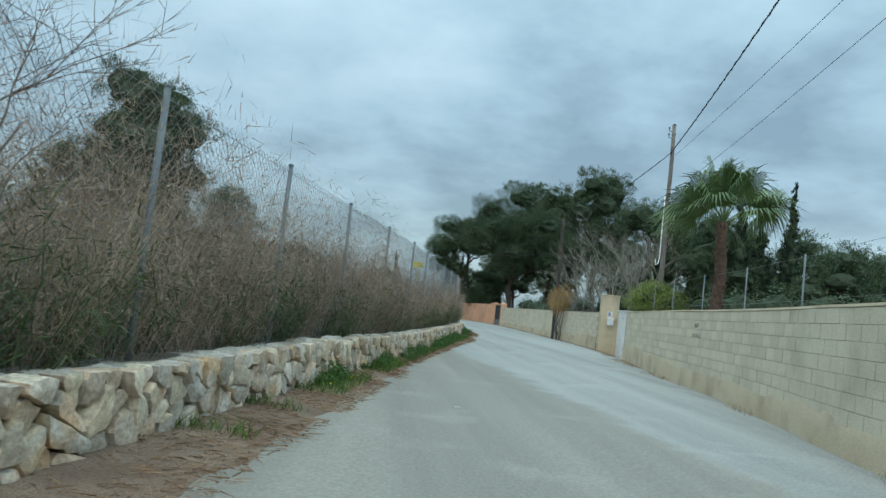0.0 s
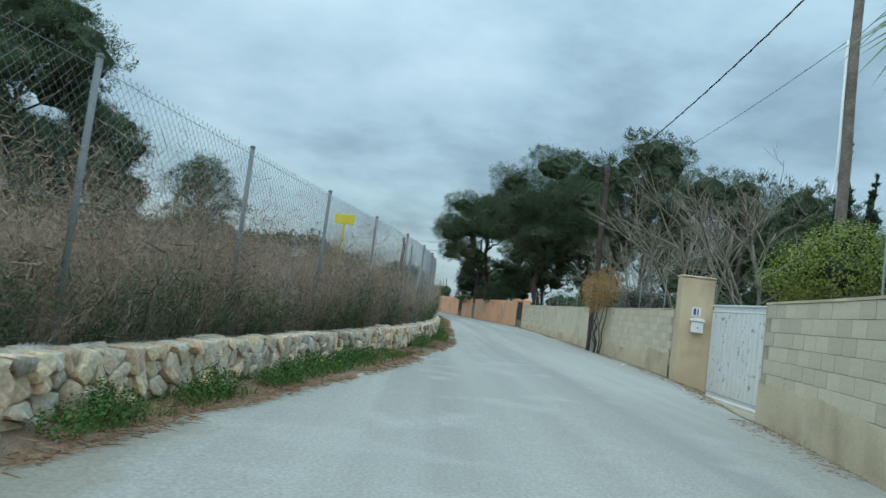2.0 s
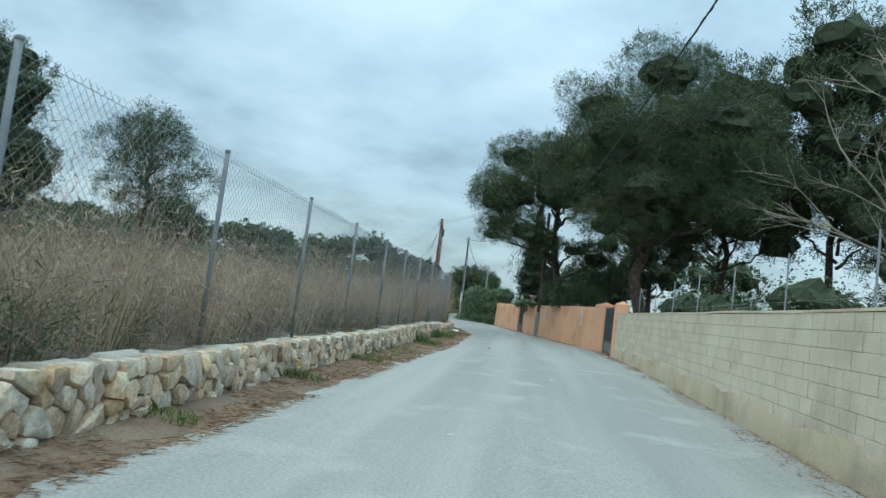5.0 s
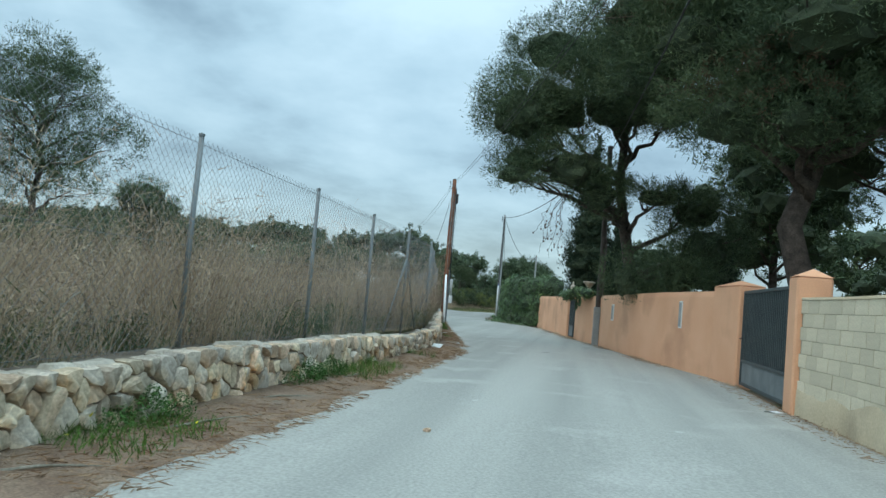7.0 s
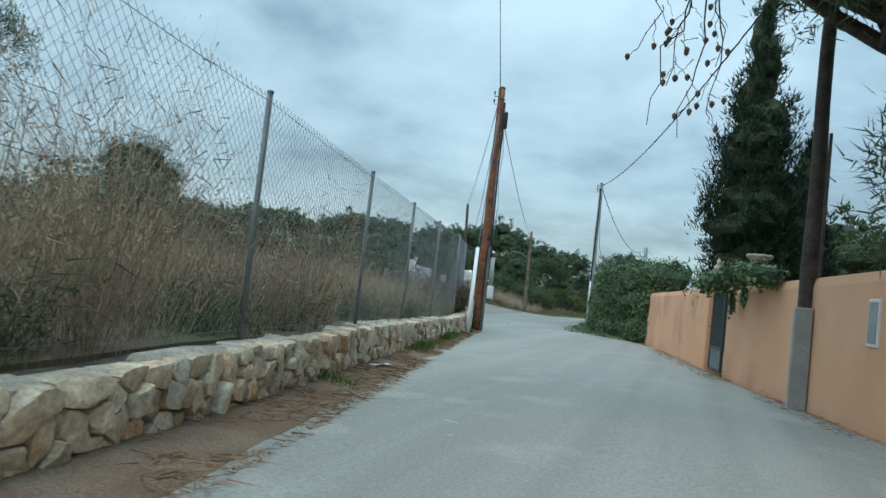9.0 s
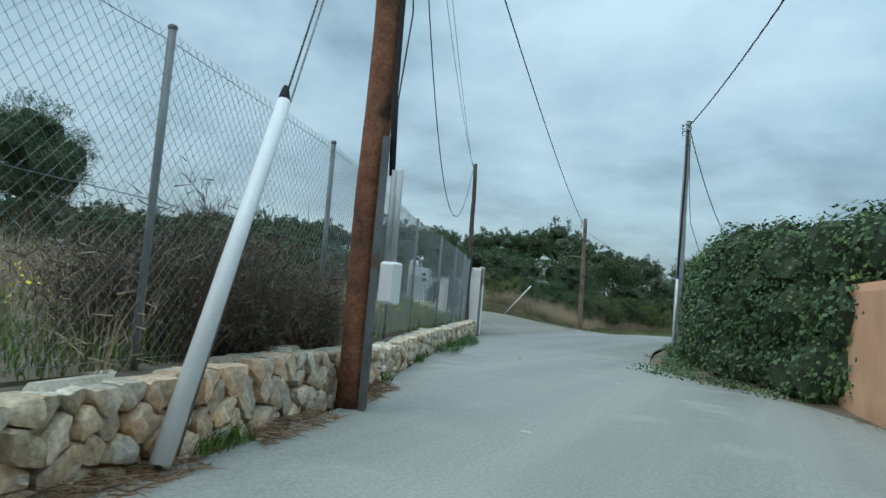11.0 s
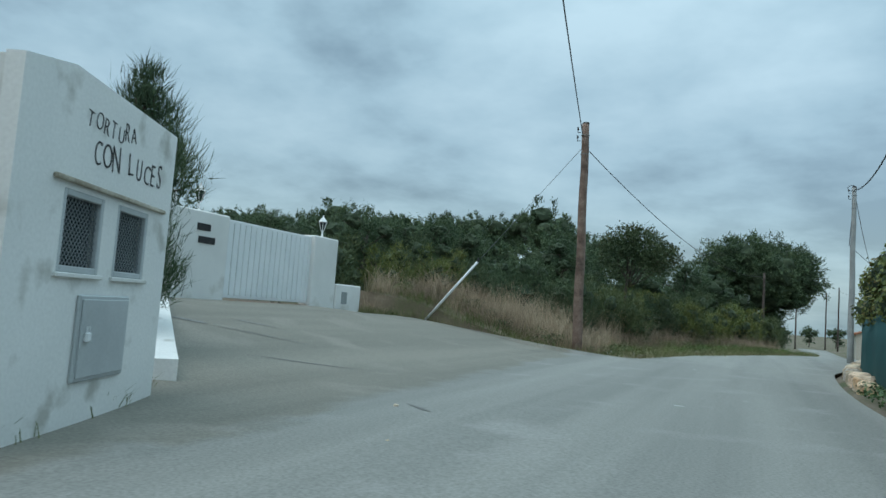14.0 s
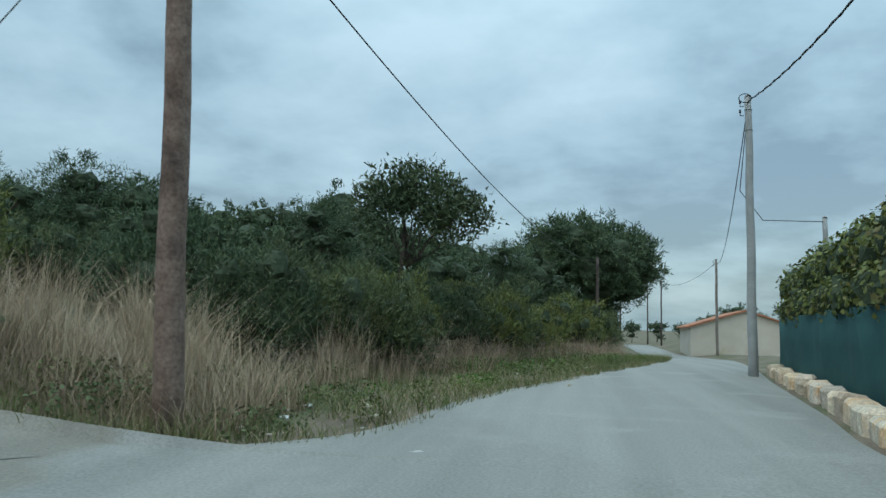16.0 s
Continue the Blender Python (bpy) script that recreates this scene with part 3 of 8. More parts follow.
def ground_sheet():
    ys = np.r_[-2500, -800, -250, -90, -40, np.arange(-20, 25, 1.0), np.arange(25, 36, 0.25), np.arange(36, 112, 1.0), np.arange(112, 136, 0.2), np.arange(136, 205, 1.0), 215, 230, 260, 320, 500, 1000, 2500]
    offl = np.array([-2500, -900, -300, -120, -70, -45, -30, -20, -14, -10, -7, -5, -3.4, -2.2, -1.4, -0.9, -0.5, -0.32])
    offr = np.array([0.4, 1.2, 2.5, 5, 9, 15, 25, 40, 70, 120, 300, 900, 2500])
    verts, cols = [], len(offl) + 6 + len(offr)
    for y in ys:
        yy = float(np.clip(y, -14, 230))
        lw = float(WALL_L.x(yy)) if yy < 113.5 else float(EDGE_L.x(yy)) - 0.1
        el, er = float(EDGE_L.x(yy)), float(EDGE_R.x(yy))
        for o in offl:
            x = lw + o
            verts.append((x, y, float(left_ground(x, yy)) - 0.02 + 0.05 * noise.noise((x * 0.4, y * 0.4, 0))))
        inner = [lw - 0.28, lw + 0.05, el + 0.05, (el + er) / 2, er - 0.05, er + 0.12]
        for k, x in enumerate(inner):
            verts.append((x, y, float(ramp(x, yy)) - 0.03 - (0.0 if yy <= 110 else 0.4 if k == 3 else 0.1 if k in (2, 4) else 0.0)))
        for o in offr:
            x = er + o
            bay = float(sm((yy - 26.2) / 1.0) * (1 - sm((yy - 33.2) / 0.5)) * (1 - sm((o - 2.6) / 1.5)))
            verts.append((x, y, float(dip(yy)) - 0.03 - 0.34 * bay * float(sm(o / 1.0)) + (1 - bay) * 0.25 * float(sm((o - 0.3) / 2.0)) + 0.05 * noise.noise((x * 0.3, y * 0.3, 4))))
    faces = [(r * cols + k, r * cols + k + 1, (r + 1) * cols + k + 1, (r + 1) * cols + k) for r in range(len(ys) - 1) for k in range(cols - 1)]
    g = G()
    g.v, g.f = verts, faces
    return solid("ground", g, M["soil"], "dry brown earth with weeds beside the lane", "ground", "structure")


def road_sheet():
    ys = np.unique(np.r_[np.arange(-14, 112, 0.5), np.arange(112, 134, 0.2), np.arange(134, 230, 1.0)])
    verts, nx = [], 26
    for y in ys:
        jag = 0.10 * noise.noise((y * 1.1, 0, 0)) + 0.07 * noise.noise((y * 3.1, 5, 0))
        el, er = float(EDGE_L.x(y)) + (jag if y < 96 else 0.3 * jag), float(EDGE_R.x(y)) - 0.02
        for k in range(nx):
            t = k / (nx - 1)
            x = el + (er - el) * t
            crown = 0.03 * (1 - (2 * t - 1) ** 2)
            verts.append((x, y, float(ramp(x, y)) + 0.004 + crown + 0.012 * noise.noise((x * 0.5, y * 0.35, 2))))
    faces = [(r * nx + k, r * nx + k + 1, (r + 1) * nx + k + 1, (r + 1) * nx + k) for r in range(len(ys) - 1) for k in range(nx - 1)]
    g = G()
    g.v, g.f = verts, faces
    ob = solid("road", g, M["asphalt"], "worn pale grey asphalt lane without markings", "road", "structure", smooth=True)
    return ob


def verge_sheet():
    """Pine litter between asphalt and stone wall."""
    ys = np.arange(-10, 97.5, 0.25)
    verts, nx = [], 9
    for y in ys:
        wide = 1 + 0.35 * noise.noise((y * 0.8, 1, 0)) + 0.3 * noise.noise((y * 2.3, 7, 0))
        a, b = float(WALL_L.x(y)) - 0.05, float(EDGE_L.x(y))
        b = a + max(0.5 if y < 90 else 0.15, (b - a) * max(1.02, min(1.4, wide + 0.1)) + 0.12) * (1 if y < 88 else max(0.22, 1 - (y - 88) / 9))
        for k in range(nx):
            t = k / (nx - 1)
            verts.append((a + (b - a) * t, y, 0.06 * (1 - t) ** 1.3 + 0.022 - 0.05 * max(0, t - 0.78) / 0.22 + 0.02 * noise.noise((t * 4, y * 2, 3)) * (1 - 0.6 * t)))
    faces = [(r * nx + k, r * nx + k + 1, (r + 1) * nx + k + 1, (r + 1) * nx + k) for r in range(len(ys) - 1) for k in range(nx - 1)]
    g = G()
    g.v, g.f = verts, faces
    return solid("verge", g, M["litter"], "brown pine-needle litter along the foot of the wall", "verge", "structure", smooth=True)


ground_sheet()
road_sheet()
verge_sheet()


# ---- blades, leaves, clumps ----
def blades(base, height, lean, width, bend=0.35, ang=None):
    """Ribbons rising from base; lean is the sideways drift of the tip as a share of the height."""
    n = len(base)
    ang = rng.uniform(0, 2 * np.pi, n) if ang is None else ang
    d = np.stack([np.cos(ang), np.sin(ang), np.zeros(n)], 1)
    wa = rng.uniform(0, 2 * np.pi, n)
    w = np.stack([np.cos(wa), np.sin(wa), np.zeros(n)], 1) * (width[:, None] / 2)
    mid = base + d * (lean * height * (0.5 - bend / 2))[:, None] + np.array([0, 0, 1]) * (height * 0.55)[:, None]
    tip = base + d * (lean * height)[:, None] + np.array([0, 0, 1]) * height[:, None]
    v = np.stack([base - w, base + w, mid - 0.75 * w, mid + 0.75 * w, tip], 1).reshape(-1, 3)
    f = np.array([[0, 1, 3], [0, 3, 2], [2, 3, 4]])
    return v, (f[None] + 5 * np.arange(n)[:, None, None]).reshape(-1, 3)


def sprigs(pos, axis, length, width):
    """Slim triangles along an axis: needles, small leaves."""
    n = len(pos)
    axis = axis / np.linalg.norm(axis, axis=1, keepdims=True)
    side = np.cross(axis, rng.normal(size=(n, 3)))
    side = side / np.linalg.norm(side, axis=1, keepdims=True) * (width[:, None] / 2)
    v = np.stack([pos - side, pos + side, pos + axis * length[:, None]], 1).reshape(-1, 3)
    return v, np.arange(3 * n).reshape(-1, 3)


def leaves(pos, normal, size, ratio=0.75):
    """Kite-shaped leaves facing normal."""
    n = len(pos)
    normal = normal / np.linalg.norm(normal, axis=1, keepdims=True)
    u = np.cross(normal, rng.normal(size=(n, 3)))
    u = u / np.linalg.norm(u, axis=1, keepdims=True)
    w = np.cross(normal, u)
    s = size[:, None]
    v = np.stack([pos - u * s * 0.5, pos + w * s * 0.5 * ratio - u * s * 0.1, pos + u * s * 0.5 + normal * s * 0.12, pos - w * s * 0.5 * ratio - u * s * 0.1], 1).reshape(-1, 3)
    f = np.array([[0, 1, 2], [0, 2, 3]])
    return v, (f[None] + 4 * np.arange(n)[:, None, None]).reshape(-1, 3)


def joined(*pieces):
    vs, fs, k = [], [], 0
    for v, f in pieces:
        vs.append(v)
        fs.append(f + k)
        k += len(v)
    return np.vstack(vs), np.vstack(fs)


def crown_mesh(name, lobes, per, length, width, material, up=0.5, bunch=26, loose=0.13):
    """lobes: centre and radii; per: sprigs per square metre of lobe surface."""
    out = []
    for cx, cy, cz, rx, ry, rz in lobes:
        n = int(per * 4 * (rx * ry + ry * rz + rx * rz))
        tufts = max(8, n // bunch)
        d = rng.normal(size=(tufts, 3))
        d[:, 2] = 0.85 * d[:, 2] + 0.22
        d /= np.linalg.norm(d, axis=1, keepdims=True)
        c = np.array([cx, cy, cz]) + d * np.array([rx, ry, rz]) * rng.uniform(0.62, 1.08, tufts)[:, None]
        k = np.repeat(np.arange(tufts), bunch)
        dirs = rng.normal(size=(len(k), 3)) + 0.9 * d[k] + np.array([0, 0, up])
        pos = c[k] + rng.normal(size=(len(k), 3)) * loose * min(rx, rz) ** 0.5
        out.append(sprigs(pos, dirs, rng.uniform(0.7, 1.3, len(k)) * length, rng.uniform(0.7, 1.3, len(k)) * width))
    v, f = joined(*out)
    return np_mesh(name, v, f, material)


BALL = {}


def lumps(lobes, share=0.7, seed=1, far=False):
    """The dense inside of a crown: uneven balls, well within the leaves."""
    if far not in BALL:
        bm = bmesh.new()
        bmesh.ops.create_icosphere(bm, subdivisions=2 if far else 3, radius=1)
        BALL[far] = ([v.co.copy() for v in bm.verts], [[v.index for v in f.verts] for f in bm.faces])
        bm.free()
    g = G()
    for k, (x, y, z, rx, ry, rz) in enumerate(lobes):
        q = []
        for c in BALL[far][0]:
            f = share * (1 + 0.45 * noise.noise(c * 1.7 + Vector((k * 3.1, seed, 0))) + 0.2 * noise.noise(c * 4.5 + Vector((k, seed, 5))))
            q.append((x + c.x * rx * f, y + c.y * ry * f, z + c.z * rz * f))
        g.add(q, BALL[far][1])
    return g


def limb(a, b, r0, r1, g, wob=0.25, n=7):
    a, b = Vector(a), Vector(b)
    k = 6
    pts = [a.lerp(b, i / k) + Vector((random.uniform(-1, 1), random.uniform(-1, 1), random.uniform(-0.4, 0.6))) * wob * math.sin(math.pi * i / k) * (b - a).length * 0.12 for i in range(k + 1)]
    g.tube(pts, [r0 + (r1 - r0) * i / k for i in range(k + 1)], n)
    return g


def filled(lobes, n, seed):
    """Smaller lobes set round each lobe, for an uneven, dense crown."""
    rs = random.Random(seed)
    out = list(lobes)
    for x, y, z, rx, ry, rz in lobes:
        for k in range(n):
            a, e, q = rs.uniform(0, 6.28), rs.uniform(-0.5, 1.1), rs.uniform(0.38, 0.6)
            out.append((x + 0.85 * rx * math.cos(a) * math.cos(e), y + 0.85 * ry * math.sin(a) * math.cos(e), z + 0.85 * rz * math.sin(e), rx * q, ry * q, rz * q))
    return out


def pine(x, y, z, h, lobes, trunk_r=0.2, lean=(0, 0), label="dark green Aleppo pine with a dense rounded crown", per=60, length=0.34, width=0.075, group="", dead=(), dense=0.6, far=False, fill=0, up=0.5):
    t = thing("pine_tree", label, "tree", x, y, z, group=group)
    g = G()
    top = Vector((lean[0], lean[1], h * 0.72))
    limb((0, 0, -0.3), top, trunk_r, trunk_r * 0.45, g, 0.35, 9)
    for lx, ly, lz, rx, ry, rz in lobes:
        f = min(0.95, max(0.35, (lz - rz * 0.8) / (h * 0.72)))
        a = Vector((0, 0, -0.3)).lerp(top, f * 0.9)
        limb(a, (lx, ly, lz - 0.2 * rz), trunk_r * 0.42, 0.02, g, 0.6, 3 if far else 6)
        for _ in range(0 if far else 3):
            e = Vector((lx + random.uniform(-0.7, 0.7) * rx, ly + random.uniform(-0.7, 0.7) * ry, lz + random.uniform(-0.5, 0.5) * rz))
            limb(a.lerp(Vector((lx, ly, lz)), 0.6), e, trunk_r * 0.16, 0.012, g, 0.8, 5)
    part("trunk", g, M["bark"], t, "dark furrowed bark", True)
    inside = lobes
    lobes = filled(lobes, fill, int(x * 7)) if fill else lobes
    crown = part("crown", crown_mesh("crown", lobes, per, length, width, M["needles"], up), None, t)
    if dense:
        part("inner_foliage", lumps(inside, dense, int(x), per < 35), M["core_dark"], crown, "inner needles, dark with painted shade")
    if dead:
        part("dead_foliage", crown_mesh("dead_foliage", dead, per * 0.5, length, width, M["needles_brown"]), None, t, "browned dead needles")
    return t


def lobes_umbrella(r, h, n=9, flat=0.5, seed=0):
    rs = random.Random(seed)
    out = [(0, 0, h - flat * r * 0.55, r * 0.6, r * 0.6, flat * r * 0.6)]
    for k in range(n):
        a = 2 * math.pi * k / n + rs.uniform(-0.3, 0.3)
        q = r * rs.uniform(0.45, 0.72)
        s = r * rs.uniform(0.30, 0.46)
        out.append((q * math.cos(a), q * math.sin(a), h - flat * r * rs.uniform(0.6, 1.25), s, s, s * flat * 1.25))
    return out


def lobes_full(r, h, seed=0, n=18, low=0.36):
    """A deep, rounded crown, uneven in outline, from low on the trunk to the top."""
    rs = random.Random(seed)
    out = []
    for k in range(n):
        f = low + (1 - low) * ((k + 0.5) / n)
        w = r * max(0.28, 1 - abs((f - 0.62) / 0.48) ** 2.0)
        q, a, z = w * rs.uniform(0.3, 0.8), k * 2.4 + rs.uniform(-0.4, 0.4), r * rs.uniform(0.32, 0.5)
        out.append((q * math.cos(a), q * math.sin(a), h * f - 0.5 * z, z, z, z * rs.uniform(0.6, 0.85)))
    return out


# ---- stone wall: rubble cells fitted together ----
def clip_cell(poly, nx, ny, c):
    out = []
    for i in range(len(poly)):
        a, b = poly[i], poly[(i + 1) % len(poly)]
        da, db = nx * a[0] + ny * a[1] - c, nx * b[0] + ny * b[1] - c
        if da <= 0:
            out.append(a)
        if (da < 0 < db) or (db < 0 < da):
            t = da / (da - db)
            out.append((a[0] + t * (b[0] - a[0]), a[1] + t * (b[1] - a[1])))
    return out


def rubble_cells(length, height, w=0.2, h=0.12, seed=3):
    rs = random.Random(seed)
    rows = max(2, round(height / h))
    n = int(length / w)
    pts = {}
    for r in range(rows):
        for k in range(-1, n + 2):
            if rs.random() < 0.24:
                continue
            pts[r, k] = ((k + 0.5 * (r % 2) + rs.uniform(-0.42, 0.42)) * w, (r + 0.5 + rs.uniform(-0.4, 0.4)) * height / rows)
    cells = []
    for r in range(rows):
        for k in range(n + 1):
            if (r, k) not in pts:
                continue
            cx, cy = pts[r, k]
            poly = [(cx - 2 * w, 0), (cx + 2 * w, 0), (cx + 2 * w, height), (cx - 2 * w, height)]
            for r2 in range(r - 2, r + 3):
                for k2 in range(k - 3, k + 4):
                    if (r2, k2) in pts and (r2, k2) != (r, k):
                        px, py = pts[r2, k2]
                        nx, ny = px - cx, py - cy
                        poly = clip_cell(poly, nx, ny, (px * px + py * py - cx * cx - cy * cy) / 2)
                        if len(poly) < 3:
                            break
                if len(poly) < 3:
                    break
            if len(poly) >= 3:
                cells.append(((cx, cy), poly))
    return cells


def stone_piece(poly, centre, line, rs, top):
    """One stone: the cell with its corners worn off, bulging and uneven. Returns verts and faces."""
    cut = []
    for i in range(len(poly)):
        p, q = poly[i], poly[(i + 1) % len(poly)]
        if math.hypot(q[0] - p[0], q[1] - p[1]) > 0.035:
            cut += [(p[0] * 0.83 + q[0] * 0.17, p[1] * 0.83 + q[1] * 0.17), (p[0] * 0.5 + q[0] * 0.5, p[1] * 0.5 + q[1] * 0.5), (p[0] * 0.17 + q[0] * 0.83, p[1] * 0.17 + q[1] * 0.83)]
    if len(cut) < 5:
        cut = poly
    n = len(cut)
    cx, cy = sum(p[0] for p in cut) / n, sum(p[1] for p in cut) / n
    depth = rs.uniform(0.06, 0.14)
    tilt, seed = (rs.uniform(-0.3, 0.3), rs.uniform(-0.35, 0.25)), rs.uniform(0, 99)
    flat = []
    for shrink, d in ((0.90, -0.09), (0.955, 0.45 * depth), (0.885, 0.9 * depth), (0.55, depth)):
        for px, py in cut:
            qx, qy = cx + (px - cx) * shrink, cy + (py - cy) * shrink
            j = noise.noise((qx * 11, qy * 11, seed + d * 20))
            bump = (tilt[0] * (qx - cx) + tilt[1] * (qy - cy)) * 0.6 + 0.03 * j if d > 0 else 0
            flat.append((qx + 0.028 * j, qy + 0.02 * noise.noise((qx * 9, qy * 9, seed + 7)), d + bump))
    flat.append((cx, cy, depth * 1.02))
    ss = np.array([q[0] for q in flat])
    p, d = line.at(ss), line.way(ss)
    verts = [(p[i][0] + d[i][1] * flat[i][2], p[i][1] - d[i][0] * flat[i][2], flat[i][1] * top - 0.03) for i in range(len(flat))]
    faces = []
    for i in range(3):
        faces += [(i * n + k, i * n + (k + 1) % n, (i + 1) * n + (k + 1) % n, (i + 1) * n + k) for k in range(n)]
    faces += [(3 * n + k, 3 * n + (k + 1) % n, 4 * n) for k in range(n)]
    return verts, faces


def wall_height(s):
    y = float(WALL_L.at(s)[1])
    h = float(np.interp(y, [10, 20, 28, 36, 45, 57, 64, 69, 72.5, 76, 82, 91, 94, 98.5, 104, 110], [0.6, 0.56, 0.52, 0.57, 0.58, 0.52, 0.6, 0.55, 0.42, 0.5, 0.54, 0.52, 0.58, 0.44, 0.5, 0.54]))
    return h + 0.035 * noise.noise((s * 0.5, 3, 0)) + 0.02 * noise.noise((s * 1.7, 8, 0))


def stone_wall():
    t = tagged(new("stone_wall"), "low dry-laid rubble wall of pale limestone with rough cap", "wall", kind="structure")
    L = WALL_L.length
    ss = np.arange(0, L, 0.5)
    p, d = WALL_L.at(ss), WALL_L.way(ss)
    g = G()
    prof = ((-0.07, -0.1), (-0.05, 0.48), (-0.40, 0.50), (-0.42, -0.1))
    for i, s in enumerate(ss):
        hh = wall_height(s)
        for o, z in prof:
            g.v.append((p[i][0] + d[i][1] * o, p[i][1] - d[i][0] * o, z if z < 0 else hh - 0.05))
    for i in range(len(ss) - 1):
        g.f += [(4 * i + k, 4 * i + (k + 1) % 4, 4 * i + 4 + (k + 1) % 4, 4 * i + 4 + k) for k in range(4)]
    part("core", g, M["mortar"], t, "rubble core, dark with painted joint shade")
    # rough capping course, in short uneven slabs
    rs = random.Random(11)
    g, s = G(), 0.0
    while s < L - 0.5:
        w = rs.uniform(0.22, 0.6)
        q, e = WALL_L.at(s + w / 2), WALL_L.way(s + w / 2)
        m = Matrix.Translation((q[0], q[1], wall_height(s) - 0.02)) @ Matrix.Rotation(math.atan2(e[1], e[0]) + rs.uniform(-0.06, 0.06), 4, "Z") @ Matrix.Rotation(rs.uniform(-0.06, 0.06), 4, "X")
        g.box(-w / 2 - 0.004, rs.uniform(-0.03, 0.06), -0.07, w / 2 + 0.004, 0.17, rs.uniform(-0.03, 0.025), 0.035, m)
        m = m @ Matrix.Rotation(rs.uniform(-0.2, 0.2), 4, "Z")
        g.box(-w / 2 + rs.uniform(-0.05, 0.05), 0.14, -0.12, w / 2 + rs.uniform(-0.05, 0.02), 0.40, rs.uniform(-0.06, -0.02), 0.03, m)
        s += w
    g.v = [(x + 0.03 * noise.noise((x * 4, y * 4, z * 4)), y + 0.03 * noise.noise((x * 4, y * 4, 9)), z + 0.022 * noise.noise((x * 5, y * 5, 3))) for x, y, z in g.v]
    part("capping", g, M["cap"], t, "pale weathered capping stones", kind="stuff")
    cells = rubble_cells(L, 0.53)
    rest, near = G(), 0
    for centre, poly in cells:
        if centre[0] > L - 0.2 or centre[0] < 0.3:
            continue
        v, f = stone_piece(poly, centre, WALL_L, rs, (wall_height(centre[0]) + 0.01) / 0.53)
        y = v[-1][1]
        if near < 290 and (11 < y < 16 or 19 < y < 24 or 30 < y < 34 or 61 < y < 64 or 92 < y < 94) and rs.random() < 0.95:
            near += 1
            o = Vector(v[-1])
            h = G().add([Vector(q) - o for q in v], f)
            ob = part("stone", h, M["stone"], t, smooth="creased")
            ob.location = o
        else:
            rest.add(v, f)
    part("rubble", rest, M["stone_joined"], t, "fitted rubble stones", "creased", "stuff")


stone_wall()


# ---- chain-link fence on the stone wall ----
def fence_left():
    t = thing("chain_link_fence", "tall galvanised chain-link fence on the stone wall", "fence")
    off, z0, top = -0.30, 0.52, 2.62
    rows = [9.38 + 2.957 * k for k in range(-5, 13)] + [48.2, 51.5, 54.8, 58.1, 61.1, 63.85, 67.15, 70.05, 72.95, 76.0, 79.1, 83.0, 86.2, 89.3, 92.5, 95.6, 99.3, 102.05, 105.2, 108.3, 110.95, 113.3]
    posts = [float(WALL_L.s_of_y(y)) for y in rows]

    def at(s):
        p, d = WALL_L.at(s), WALL_L.way(s)
        return np.array([p[0] + d[1] * off, p[1] - d[0] * off])

    rs = random.Random(4)
    braced = [14, 26]
    for i, s in enumerate(posts):
        p = at(s)
        g = G()
        a, b = rs.uniform(-0.02, 0.02), rs.uniform(-0.02, 0.02)
        g.tube([(p[0], p[1], 0.3), (p[0] + a, p[1] + b, top + 0.06)], 0.027, 10)
        post = part("post", g, M["galv"], t, smooth=True)
        part("post_cap", G().lathe([(0.032, 0), (0.032, 0.02), (0.012, 0.032)], 10, (p[0] + a, p[1] + b, top + 0.055)), M["galv"], post)
        if i in braced:
            for sgn in (-1, 1):
                q = at(s + sgn * 1.5)
                part("brace", G().tube([(p[0], p[1], top - 0.55), (q[0], q[1], 0.5)], 0.022, 8), M["galv"], t, smooth=True)
    cell, lean = 0.098, 1.0
    for i in range(len(posts) - 1):
        a, b = at(posts[i]), at(posts[i + 1])
        w = float(np.hypot(*(b - a)))
        H = top - z0
        e = (b - a) / w
        nrm = np.array([e[1], -e[0]])
        V, F = [], []
        n = int((w + H * lean) / cell) + 1
        for sgn in (1, -1):
            for k in range(n):
                u0 = k * cell - H * lean
                pts = []
                lo, hi = max(0.0, -u0 / lean), min(H, (w - u0) / lean)
                if hi - lo < 0.02:
                    continue
                if hi >= H - 1e-6:
                    hi = H + 0.035
                for hgt in (lo, (lo + hi) / 2, hi):
                    u = u0 + hgt * lean
                    u = u if sgn > 0 else w - u
                    sag = 0.012 * math.sin(math.pi * min(1, max(0, u / w)))
                    q = a + e * u + nrm * (0.004 * sgn + sag)
                    pts.append((q[0], q[1], z0 + hgt))
                r = 0.0024
                k0 = len(V)
                for x, y, z in pts:
                    V += [(x + nrm[0] * r, y + nrm[1] * r, z), (x - e[0] * r, y - e[1] * r, z - 0.0), (x + e[0] * r - nrm[0] * r, y + e[1] * r - nrm[1] * r, z)]
                for j in range(2):
                    for c in range(3):
                        A, B, C, D = k0 + 3 * j + c, k0 + 3 * j + (c + 1) % 3, k0 + 3 * j + 3 + (c + 1) % 3, k0 + 3 * j + 3 + c
                        F += [(A, B, C), (A, C, D)]
        part("chain_link", np_mesh("chain_link", V, F, M["wire"]), None, t, "diamond wire mesh")
        g = G()
        for hz in (top - 0.02, (top + z0) / 2, z0 + 0.05):
            g.tube([(a[0], a[1], hz), ((a[0] + b[0]) / 2, (a[1] + b[1]) / 2, hz - 0.01), (b[0], b[1], hz)], 0.0028, 5)
        part("line_wire", g, M["wire"], t)


fence_left()


